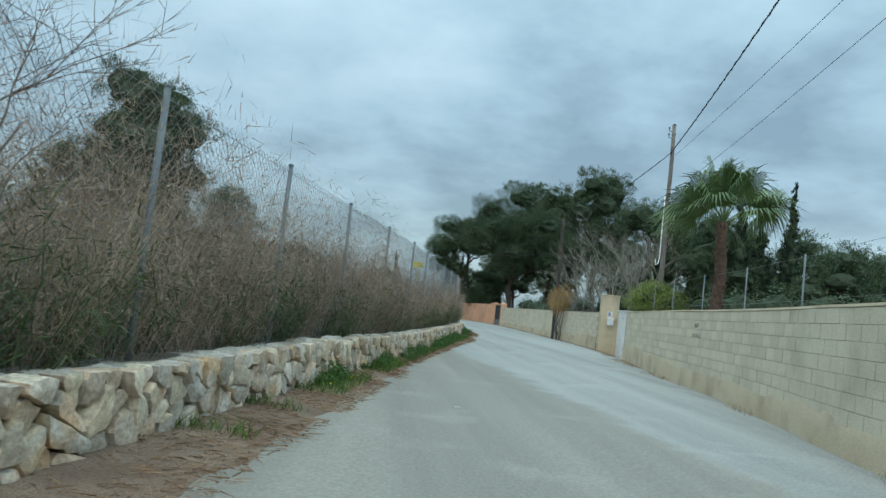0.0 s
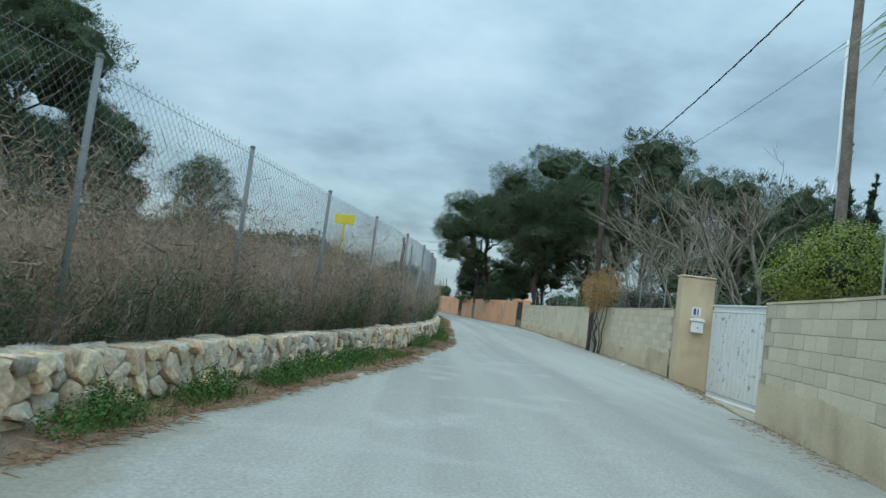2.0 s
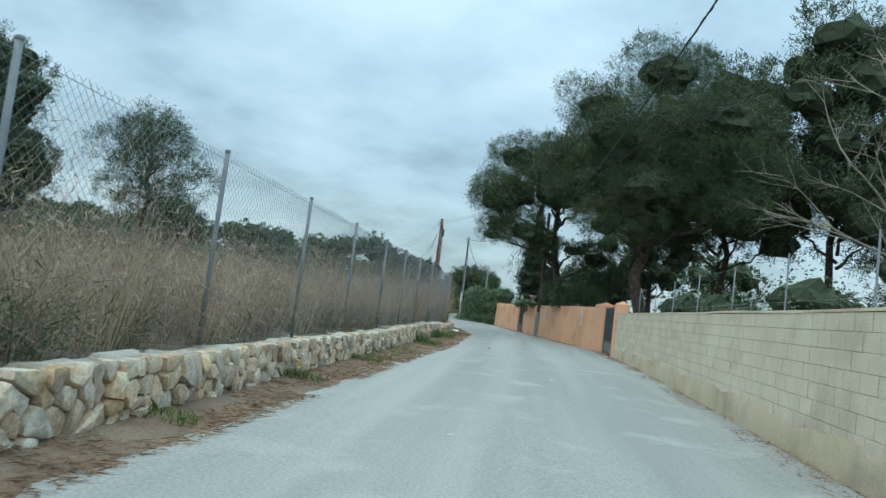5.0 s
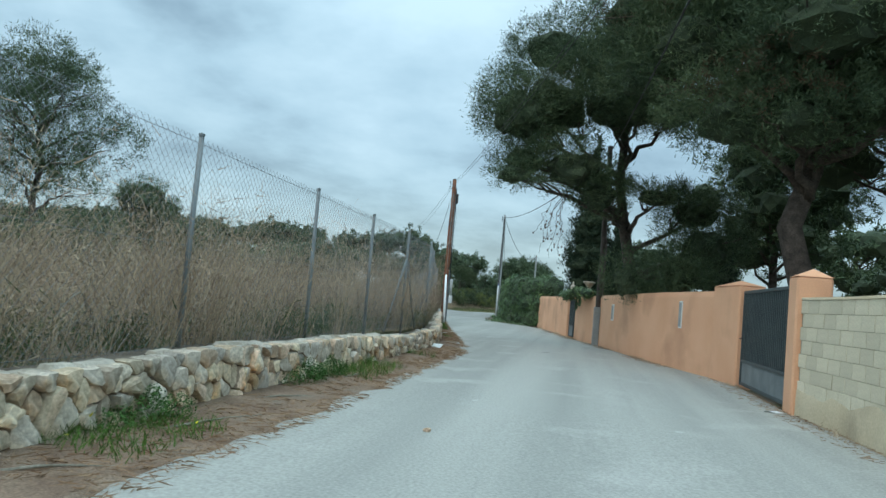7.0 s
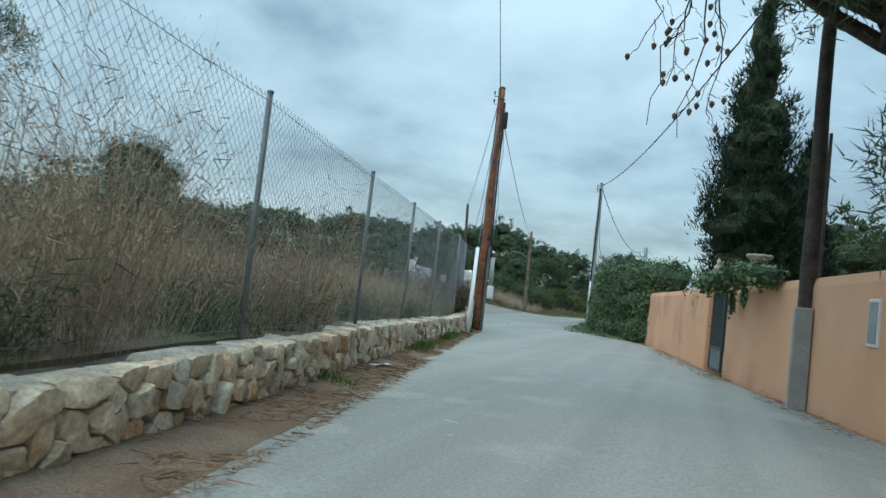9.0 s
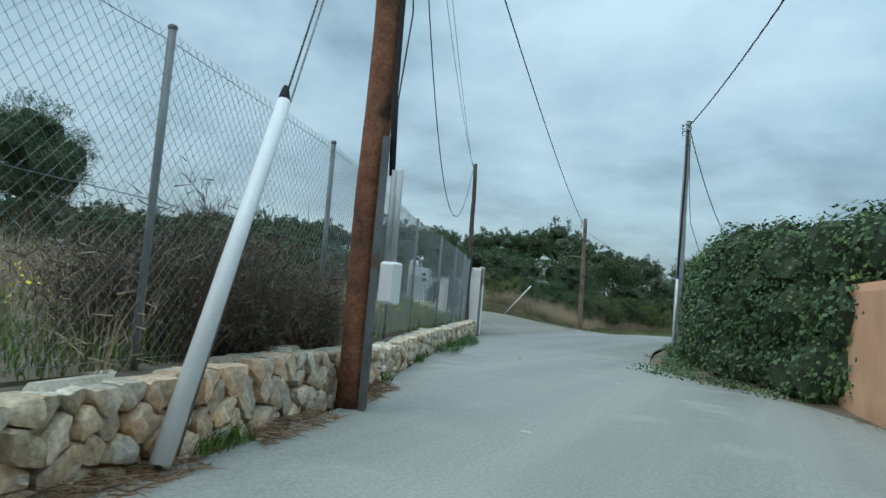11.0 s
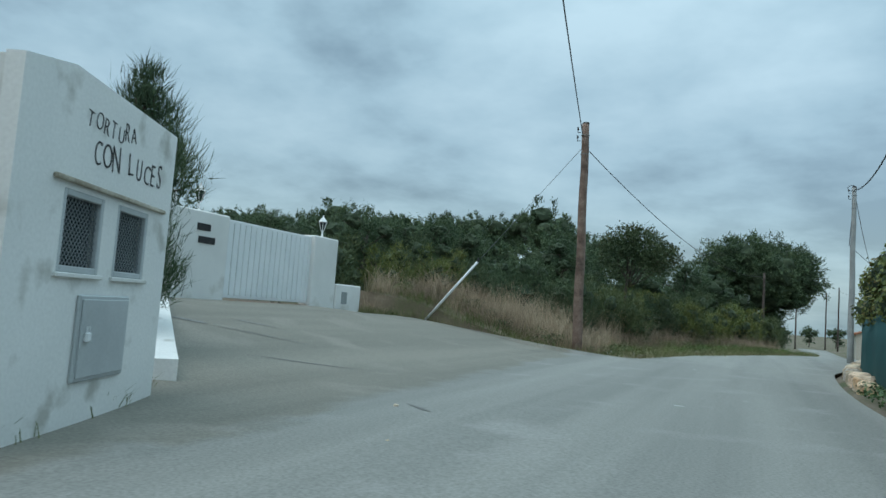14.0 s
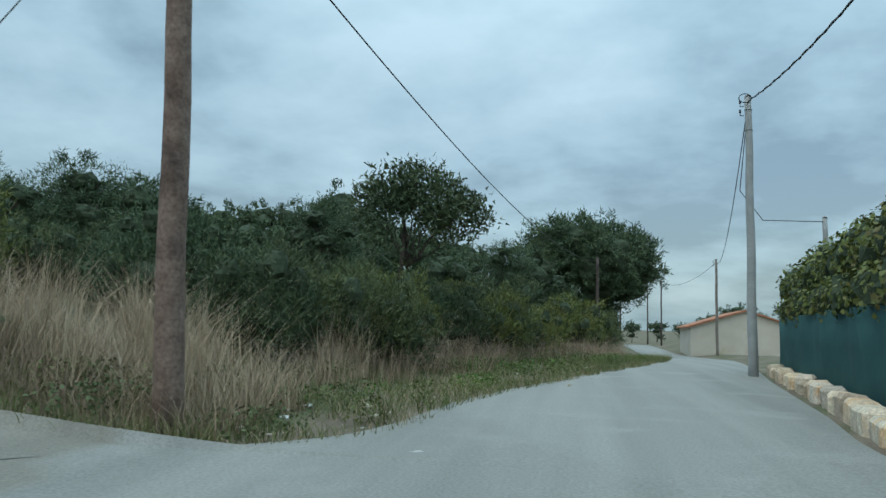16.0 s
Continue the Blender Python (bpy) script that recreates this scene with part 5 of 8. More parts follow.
def terracotta_pillar(a, b, h, label, finial=False, deep=0.45):
    o, ang, w = frame_at(a, b)
    t = thing("gate_pillar", label, "pillar", *o, ang)
    part("body", G().box(0, -deep, -0.1, w, 0.06, h, 0.03), M["terracotta"], t)
    g = G().add([(0, -deep, h), (w, -deep, h), (w, 0.06, h), (0, 0.06, h), (w / 2, -deep / 2, h + 0.14)], [(0, 1, 4), (1, 2, 4), (2, 3, 4), (3, 0, 4)])
    if finial:
        g = G().box(-0.05, -deep - 0.05, h, w + 0.05, 0.11, h + 0.09, 0.02)
        part("finial", G().lathe([(0.10, 0), (0.06, 0.05), (0.05, 0.1), (0.12, 0.2), (0.10, 0.3), (0.03, 0.38), (0.05, 0.44), (0.01, 0.5)], 14, (w / 2, -deep / 2, h + 0.09)), M["cap"], t, "turned pale stone finial", True)
        part("cap", g, M["cap"], t, "pale stone cap")
    else:
        part("cap", g, M["terracotta"], t)
    return t


terracotta_pillar((11.04, 69.0), (11.06, 69.5), 2.1, "slim terracotta-rendered gate pillar at the end of the block wall")
terracotta_pillar((11.1, 73.2), (10.86, 74.72), 2.1, "broad terracotta-rendered gate pillar with a pointed top", deep=0.5)
terracotta_pillar((7.4, 91.0), (7.17, 92.05), 2.0, "terracotta gate pillar with a stone cap and turned finial", finial=True)


def urn(x, y, z):
    t = thing("stone_urn", "pale stone garden urn above the terracotta wall", "urn", x, y, 0)
    part("plinth", G().box(-0.2, -0.2, 0, 0.2, 0.2, z, 0.02), M["terracotta"], t)
    part("bowl", G().lathe([(0.13, 0), (0.15, 0.04), (0.07, 0.09), (0.09, 0.14), (0.20, 0.3), (0.26, 0.36), (0.25, 0.4), (0.05, 0.38)], 16, (0, 0, z)), M["cap"], t, "pale stone bowl", True)


urn(8.2, 89.4, 2.15)


def wall_plaque(y, z0, z1, w, label, material):
    x = float(np.interp(y, [74.75, 78.8, 84.4, 89.6], [10.85, 9.8, 8.75, 7.7]))
    t = thing("wall_box", label, "meter box", x, y, 0, 100)
    part("frame", G().box(-w / 2, -0.01, z0, w / 2, 0.03, z1, 0.01), M["white"], t)
    part("panel", G().box(-w / 2 + 0.035, 0.03, z0 + 0.04, w / 2 - 0.035, 0.036, z1 - 0.04, 0.003), material, t)


wall_plaque(83.1, 1.02, 1.58, 0.30, "white-framed grey meter hatch set in the terracotta wall", M["concrete"])
wall_plaque(76.6, 1.05, 1.75, 0.26, "tall white-framed panel on the terracotta wall", M["concrete"])


def post_right():
    """Steel posts and wires above the block wall."""
    t = thing("wire_fence", "galvanised posts with wire above the block wall", "fence")
    rows = [y for y in np.arange(-6.3, 25, 3.0)] + [y for y in np.arange(36.7, 69, 3.05)]
    last = None
    for y in rows:
        x = float(WALL_R.x(y)) + 0.42
        part("post", G().tube([(x, y, 0.2), (x, y, 2.7)], 0.014, 8), M["galv"], t, smooth=True)
        if last and y - last[1] < 4:
            g = G()
            for z in (1.95, 2.65):
                g.tube([(last[0], last[1], z), (x, y, z)], 0.003, 4)
            part("line_wire", g, M["wire"], t)
        last = (x, y)


post_right()


def wall_marks():
    """Unreadable words daubed on the block wall, as plain bars."""
    t = thing("daubed_words", "two rows of small dark daubed marks on the block wall", "graffiti")
    rs = random.Random(6)
    for z, y0, y1, n in ((1.44, 16.45, 16.8, 6), (1.2, 16.25, 16.95, 9)):
        for k in range(n):
            y = y0 + (y1 - y0) * (k + 0.5) / n
            x = float(WALL_R.x(y)) - 0.006
            part("mark", G().box(-0.007, -0.003, -0.045, 0.007, 0.003, 0.045, 0.001, Matrix.Translation((x, y, z + rs.uniform(-0.01, 0.01))) @ Matrix.Rotation(radians(78), 4, "Z") @ Matrix.Rotation(rs.uniform(-0.25, 0.25), 4, "Y")), M["wood_grey"], t)


wall_marks()

# ---- hut, no-stopping sign, white drive gate ----
def lettering(text, size, m, material, parent, name, weight=0.0):
    cu = bpy.data.curves.new(name, "FONT")
    cu.body, cu.size, cu.extrude, cu.offset, cu.align_x, cu.align_y = text, size, 0.002, weight, "LEFT", "BOTTOM"
    ob = new(name, cu)
    me = bpy.data.meshes.new_from_object(ob.evaluated_get(bpy.context.evaluated_depsgraph_get()))
    bpy.data.objects.remove(ob)
    me.materials.append(material)
    ob = new(name, me)
    ob.parent = parent
    ob.matrix_local = m
    return ob


def hut():
    a, b = (-5.18, 113.78), (-6.23, 116.1)
    ang = math.atan2(b[1] - a[1], b[0] - a[0])
    w = math.hypot(b[0] - a[0], b[1] - a[1])
    t = thing("meter_hut", "small whitewashed meter hut with graffiti and barred windows", "hut", a[0], a[1], 0, math.degrees(ang))
    # x along the front, -y towards the road
    d, pk = 0.45, 0.6
    prof = [(0, -0.1), (w, -0.1), (w, 2.18), (w - 0.03, 2.2), (pk, 2.52), (0.03, 2.5), (0, 2.46)]
    holes = [(0.62, 1.22, 1.09, 1.66), (1.46, 2.06, 1.09, 1.66)]
    xs = sorted({0, w, pk, *[v for q in holes for v in q[:2]]})

    def top(x):
        return 2.38 + 0.12 * x / pk if x <= pk else 2.5 - 0.04 * (x - pk) / (w - pk)

    g = G()
    for x0, x1 in zip(xs[:-1], xs[1:]):
        spans = [(-0.1, None)]
        for hx0, hx1, hz0, hz1 in holes:
            if x0 >= hx0 - 1e-6 and x1 <= hx1 + 1e-6:
                spans = [(-0.1, hz0), (hz1, None)]
        for z0, z1 in spans:
            za, zb = (z1, z1) if z1 else (top(x0), top(x1))
            g.add([(x0, 0, z0), (x1, 0, z0), (x1, 0, zb), (x0, 0, za), (x0, 0.12, z0), (x1, 0.12, z0), (x1, 0.12, zb), (x0, 0.12, za)], [(0, 1, 2, 3), (7, 6, 5, 4), (3, 2, 6, 7), (0, 4, 5, 1), (0, 3, 7, 4), (1, 5, 6, 2)])
    front = part("front_wall", g, M["white_scuffed"], t, "whitewashed front with scuffs").data
    bm = bmesh.new()
    bm.from_mesh(front)
    bmesh.ops.remove_doubles(bm, verts=bm.verts[:], dist=0.0005)
    bm.to_mesh(front)
    bm.free()
    g = G().add([(0, 0.12, -0.1), (0.12, 0.12, -0.1), (0.12, 0.12, 2.36), (0, 0.12, 2.36), (0, d, -0.1), (0.12, d, -0.1), (0.12, d, 2.36), (0, d, 2.36)], [(0, 1, 2, 3), (7, 6, 5, 4), (3, 2, 6, 7), (0, 3, 7, 4), (1, 5, 6, 2)])
    part("side_wall", g, M["white"], t)
    g = G().add([(w - 0.12, 0.12, -0.1), (w, 0.12, -0.1), (w, 0.12, 2.44), (w - 0.12, 0.12, 2.44), (w - 0.12, d, -0.1), (w, d, -0.1), (w, d, 2.44), (w - 0.12, d, 2.44)], [(0, 1, 2, 3), (7, 6, 5, 4), (3, 2, 6, 7), (0, 3, 7, 4), (1, 5, 6, 2)])
    part("side_wall", g, M["white"], t)
    part("back_wall", G().box(0.12, d - 0.12, -0.1, w - 0.12, d, 2.2, 0.01), M["white"], t)
    part("roof", G().add([(0.02, 0.1, 2.35), (pk, 0.1, 2.46), (w - 0.02, 0.1, 2.42), (w - 0.02, d, 2.42), (pk, d, 2.46), (0.02, d, 2.35)], [(0, 1, 4, 5), (1, 2, 3, 4)]), M["cap"], t)
    part("lintel", G().box(0.45, -0.035, 1.70, 2.36, 0.0, 1.735, 0.008), M["cap"], t, "thin projecting ledge over the windows")
    for hx0, hx1, hz0, hz1 in holes:
        win = part("window", G().box(hx0, 0.0, hz0, hx0 + 0.045, 0.05, hz1, 0.006).box(hx1 - 0.045, 0.0, hz0, hx1, 0.05, hz1, 0.006).box(hx0 + 0.045, 0.0, hz0, hx1 - 0.045, 0.05, hz0 + 0.045, 0.006).box(hx0 + 0.045, 0.0, hz1 - 0.045, hx1 - 0.045, 0.05, hz1, 0.006), M["plastic_grey"], t, "grey metal window frame")
        part("pane", G().box(hx0 + 0.04, 0.07, hz0 + 0.04, hx1 - 0.04, 0.08, hz1 - 0.04, 0.002), M["glass_dark"], win, "dark glass")
        part("sill", G().box(hx0 - 0.04, -0.03, hz0 - 0.035, hx1 + 0.04, 0.04, hz0 - 0.002, 0.006), M["white"], win)
        g = G()
        ww, hh, c = hx1 - hx0 - 0.09, hz1 - hz0 - 0.09, 0.05
        for sgn in (1, -1):
            for k in range(int((ww + hh) / c) + 1):
                u0 = k * c - hh
                lo, hi = max(0, -u0), min(hh, ww - u0)
                if hi - lo > 0.02:
                    f = (lambda u: u) if sgn > 0 else (lambda u: ww - u)
                    g.tube([(hx0 + 0.045 + f(u0 + lo), 0.03, hz0 + 0.045 + lo), (hx0 + 0.045 + f(u0 + hi), 0.03, hz0 + 0.045 + hi)], 0.004, 4, False)
        part("grille", g, M["galv"], win, "diamond wire grille")
    hatch = part("meter_hatch", G().box(0.95, -0.03, 0.31, 1.78, 0.0, 0.94, 0.01), M["plastic_grey"], t, "grey metal meter hatch")
    part("hatch_door", G().box(0.98, -0.042, 0.34, 1.75, -0.03, 0.91, 0.006), M["plastic_grey"], hatch)
    part("padlock", G().box(1.03, -0.07, 0.60, 1.10, -0.042, 0.67, 0.008).tube([(1.045, -0.056, 0.67), (1.045, -0.056, 0.71), (1.085, -0.056, 0.71), (1.085, -0.056, 0.67)], 0.006, 5), M["white_metal"], hatch)
    up = Matrix.Rotation(radians(90), 4, "X")
    rs = random.Random(8)
    for text, x, z, s, rot, step in (("TORTURA", 0.80, 2.09, 0.19, 3, 0.125), ("CON LUCES", 0.96, 1.82, 0.25, 2, 0.148)):
        for k, ch in enumerate(text):
            if ch != " ":
                q = s * rs.uniform(0.88, 1.15)
                lettering(ch, q, Matrix.Translation((x + step * k, -0.004, z + step * k * math.tan(radians(rot)) + rs.uniform(-0.02, 0.02))) @ up @ Matrix.Rotation(radians(rs.uniform(-9, 9)), 4, "Z") @ Matrix.Diagonal((rs.uniform(0.75, 0.9), rs.uniform(0.95, 1.2), 1, 1)), M["black"], t, "painted_letter", -0.0045)


hut()


def no_stopping_sign():
    t = thing("traffic_sign", "round red and blue no-stopping sign on a grey post", "traffic sign", -4.72, 112.35, -0.12)
    part("post", G().box(-0.04, -0.02, -0.2, 0.04, 0.02, 2.5, 0.006), M["galv"], t)
    turn = Matrix.Translation((0.035, 0, 2.18)) @ Matrix.Rotation(radians(104), 4, "Z") @ Matrix.Rotation(radians(90), 4, "X")

    def disc(r0, r1, z0, z1):
        n = 40
        v = []
        for r, z in ((r0, z0), (r1, z0), (r1, z1), (r0, z1)):
            v += [turn @ Vector((r * math.cos(2 * math.pi * k / n), r * math.sin(2 * math.pi * k / n), z)) for k in range(n)]
        f = [(i * n + k, i * n + (k + 1) % n, ((i + 1) % 4) * n + (k + 1) % n, ((i + 1) % 4) * n + k) for i in range(4) for k in range(n)]
        return G().add(v, f)

    part("disc", disc(0.001, 0.30, 0, 0.015), M["galv"], t, "grey back of the sign")
    part("rim", disc(0.24, 0.30, 0.015, 0.02), M["red"], t, "red rim")
    face = part("face", disc(0.001, 0.24, 0.015, 0.019), M["blue"], t, "blue face")
    c = math.cos(radians(45))
    bar = G().add([turn @ Vector(p) for p in ((-0.19, 0.15, 0.0205), (-0.15, 0.19, 0.0205), (0.19, -0.15, 0.0205), (0.15, -0.19, 0.0205), (-0.19, 0.15, 0.018), (-0.15, 0.19, 0.018), (0.19, -0.15, 0.018), (0.15, -0.19, 0.018))], [(0, 3, 2, 1), (0, 1, 5, 4), (1, 2, 6, 5), (2, 3, 7, 6), (3, 0, 4, 7)])
    part("stripe", bar, M["red"], t, "red diagonal stripe")
    for text, x, y in (("AMBOS", -0.165, 0.015), ("LADOS", -0.155, -0.085)):
        lettering(text, 0.095, turn @ Matrix.Translation((x, y, 0.022)), M["white"], t, "lettering", 0.0)
    part("arrow", G().add([turn @ Vector(p) for p in ((-0.05, -0.15, 0.022), (0.05, -0.15, 0.022), (0.05, -0.13, 0.022), (-0.05, -0.13, 0.022))], [(0, 1, 2, 3)]), M["white"], t)


no_stopping_sign()


def lantern(x, y, z):
    t = thing("gate_lantern", "small white metal lantern on the gate pillar", "lantern", x, y, z, 0, "lanterns on the gate pillars")
    part("stem", G().lathe([(0.07, 0), (0.03, 0.04), (0.025, 0.16), (0.05, 0.2)], 10), M["white_metal"], t, "", True)
    part("cage", G().lathe([(0.05, 0.2), (0.11, 0.42), (0.115, 0.44)], 6), M["glass_dark"], t, "glazed six-sided cage")
    g = G()
    for k in range(6):
        a = k * math.pi / 3
        g.tube([(0.052 * math.cos(a), 0.052 * math.sin(a), 0.2), (0.118 * math.cos(a), 0.118 * math.sin(a), 0.44)], 0.008, 5)
    part("ribs", g, M["white_metal"], t)
    part("roof", G().lathe([(0.14, 0.44), (0.08, 0.52), (0.02, 0.58), (0.025, 0.6), (0.004, 0.64)], 6), M["white_metal"], t)


def white_drive_gate():
    X, z = -12.3, 0.83
    for name, y0, y1, h, lab in (("gate_pillar", 122.35, 124.05, 1.95, "broad whitewashed gate pillar with a dark name sign"), ("gate_pillar", 127.55, 128.75, 1.95, "whitewashed gate pillar carrying a lantern")):
        t = thing(name, lab, "pillar", X, (y0 + y1) / 2, z)
        hw = (y1 - y0) / 2
        part("body", G().box(-0.35, -hw, -0.4, 0.05, hw, h, 0.03), M["white"], t)
        if y0 < 123:
            for k, (yy, zz, ww) in enumerate(((0.0, 1.52, 0.42), (0.12, 1.24, 0.52))):
                part("name_bar", G().box(0.05, yy - ww / 2, zz, 0.075, yy + ww / 2, zz + 0.15, 0.01), M["black"], t, "black bar of unreadable lettering")
        lantern(X - 0.15, (y0 + y1) / 2, z + h)
    t = thing("end_post", "rough white end post with a rounded top", "pillar", X, 122.05, z - 0.1)
    part("body", G().lathe([(0.26, -0.3), (0.25, 2.2), (0.2, 2.34), (0.05, 2.38)], 14), M["white"], t, "", True)
    t = thing("drive_gate", "white ribbed sheet-metal drive gate", "gate", X, 124.05, z)
    w = 127.55 - 124.05
    part("gate_frame", G().box(-0.16, 0, 0.08, -0.08, w, 0.15, 0.01).box(-0.16, 0, 1.83, -0.08, w, 1.9, 0.01), M["white_metal"], t)
    n = 34
    for k in range(n):
        y = k * w / n
        part("rib", G().box(-0.115 + 0.02 * (k % 2), y + 0.003, 0.15, -0.085 + 0.02 * (k % 2), y + w / n - 0.003, 1.83, 0.006), M["white_metal"], t)
    part("rail", G().box(-0.2, -0.1, -0.02, -0.02, w + 0.1, 0.03, 0.01), M["wood_brown"], t, "rusty ground rail")
    t = tagged(new("wall_north_1"), "low whitewashed wall beside the drive gate", "wall", kind="structure")
    part("wall_body", G().box(X - 0.2, 128.75, 0.4, X + 0.1, 130.15, 1.52, 0.03), M["white"], t)
    part("vent_grate", G().box(X + 0.1, 129.05, 0.95, X + 0.115, 129.35, 1.3, 0.005), M["concrete"], t, "small grey grate")
    # low white wall along the drive
    t = tagged(new("wall_north_2"), "low white wall climbing along the drive", "wall", kind="structure")
    a, b = Vector((-6.75, 116.6, 0)), Vector((-12.3, 121.85, 0))
    ang = math.atan2(b.y - a.y, b.x - a.x)
    g, n = G(), 14
    side = Vector((-(b - a).y, (b - a).x, 0)).normalized() * 0.25
    for k in range(n + 1):
        q = a.lerp(b, k / n)
        z0 = float(ramp(q.x, q.y))
        z1 = z0 + 0.22 + 0.03 * noise.noise((k, 0, 0))
        g.v += [(q.x, q.y, z0 - 0.2), (q.x, q.y, z1), (q.x - side.x, q.y - side.y, z1), (q.x - side.x, q.y - side.y, z0 - 0.2)]
    g.f = [(4 * i + c, 4 * i + (c + 1) % 4, 4 * i + 4 + (c + 1) % 4, 4 * i + 4 + c) for i in range(n) for c in range(4)] + [(0, 1, 2, 3), (4 * n + 3, 4 * n + 2, 4 * n + 1, 4 * n)]
    part("wall_body", g, M["white_scuffed"], t)
    f = thing("railing", "grey metal railing above the low white wall", "railing")
    for k in range(26):
        q = a.lerp(b, (k + 0.5) / 26)
        part("bar", G().tube([(q.x - 0.08, q.y - 0.08, 0.4 + 0.03 * k), (q.x - 0.08, q.y - 0.08, 1.5 + 0.03 * k)], 0.012, 6), M["galv"], f)
    part("top_rail", G().tube([(a.x - 0.08, a.y - 0.08, 1.5), (b.x - 0.08, b.y - 0.08, 2.28)], 0.02, 6), M["galv"], f)


white_drive_gate()


def old_gate_post(x, y, h):
    t = thing("old_post", "crumbling pale masonry post in the field", "post", x, y, 0.5)
    part("body", G().box(-0.15, -0.15, -0.4, 0.15, 0.15, h, 0.05), M["white_scuffed"], t)
    part("cap", G().box(-0.17, -0.17, h, 0.17, 0.17, h + 0.08, 0.03), M["cap"], t)


old_gate_post(-7.55, 115.5, 1.5)


def yellow_marker():
    t = thing("marker_sign", "yellow board on a yellow post behind the fence", "sign", 1.05, 35.0, 0.5)
    part("post", G().tube([(0, 0, -0.2), (0, 0, 2.45)], 0.03, 8), M["yellow"], t)
    part("board", G().box(-0.26, -0.05, 2.40, 0.26, -0.03, 2.67, 0.006), M["yellow"], t)
    for z in (1.6, 1.95):
        part("clamp", G().lathe([(0.036, 0), (0.036, 0.03)], 8, (0, 0, z)), M["black"], t)


yellow_marker()


# ---- far end of the lane ----
def far_house():
    """A low house whose gable end faces up the lane, with a yard wall in front of it."""
    t = thing("house", "low cream-rendered house with an orange tile edge beside the lane", "house", 7.55, 188.2, -1.1, -4)
    w, d = 8.6, 12.0
    g = G().add([(0, 0, -0.3), (w, 0, -0.3), (w, 0, 2.55), (w / 2, 0, 3.9), (0, 0, 2.55), (0, d, -0.3), (w, d, -0.3), (w, d, 2.55), (w / 2, d, 3.9), (0, d, 2.55)], [(0, 1, 2, 3, 4), (9, 8, 7, 6, 5), (0, 4, 9, 5), (1, 6, 7, 2), (0, 5, 6, 1), (4, 3, 8, 9), (3, 2, 7, 8)])
    part("wall", g, M["house"], t, "cream render")
    g = G()
    for sx in (-1, 1):
        a, b = w / 2 + sx * (w / 2 + 0.3), w / 2
        lo, hi = 2.47, 3.93
        g.add([(a, -0.25, lo), (b, -0.25, hi), (b, d + 0.25, hi), (a, d + 0.25, lo), (a, -0.25, lo + 0.14), (b, -0.25, hi + 0.14), (b, d + 0.25, hi + 0.14), (a, d + 0.25, lo + 0.14)], [(0, 1, 2, 3), (7, 6, 5, 4), (0, 4, 5, 1), (2, 6, 7, 3), (0, 3, 7, 4)])
    part("roof", g, M["tile_roof"], t, "orange clay-tile roof")


far_house()


def net_fence():
    """Green shade net with a stone kerb at its foot."""
    t = thing("net_fence", "dark green shade-net fence with a hedge behind it", "fence")
    ys = np.arange(117.2, 148.5, 0.5)
    xs = EDGE_R.x(ys) + 0.62 + 0.03 * np.sin(ys * 2.1)
    g = G()
    for x, y in zip(xs, ys):
        wav = 0.03 * math.sin(y * 5.3) + 0.03 * noise.noise((y * 2, 0, 0))
        g.v += [(x + wav, y, 0.02), (x - wav, y, 0.9), (x + 0.5 * wav, y, 1.55 + 0.05 * noise.noise((y, 3, 0))), (x + 0.05, y, 1.53)]
    g.f = [(4 * i + k, 4 * i + 4 + k, 4 * i + 5 + k, 4 * i + 1 + k) for i in range(len(ys) - 1) for k in range(3)]
    part("net", g, M["net_green"], t, "teal-green woven shade net", True)
    for y in np.arange(117.2, 148.5, 3.0):
        x = float(EDGE_R.x(y)) + 0.7
        part("post", G().tube([(x, y, 0), (x, y, 1.75)], 0.025, 8), M["galv"], t)
    k = tagged(new("kerb"), "row of rough pale kerb stones below the green net", "kerb", kind="structure")
    rs = random.Random(2)
    y = 127.0
    while y < 147.5:
        w = rs.uniform(0.35, 0.85)
        x = float(EDGE_R.x(y)) + 0.32
        m = Matrix.Translation((x, y, 0)) @ Matrix.Rotation(rs.uniform(-0.15, 0.15) + 1.3, 4, "Z")
        h = rs.uniform(0.2, 0.32)
        q = G().box(0.01, -0.2, -0.1, w, 0.17, h, 0.06, m)
        q.v = [(a + 0.03 * noise.noise((a * 3, b * 3, c * 3)), b, c + 0.03 * noise.noise((a * 4, b * 4, 2))) for a, b, c in q.v]
        part("kerb_stone", q, M["stone"], k)
        y += w


net_fence()

# ---- trees ----
random.seed(5)


def at_base(x, y, lobes):
    """Crown lobes given in the world, moved to the trunk's foot."""
    return [(a - x, b - y, c, d, e, f) for a, b, c, d, e, f in lobes]


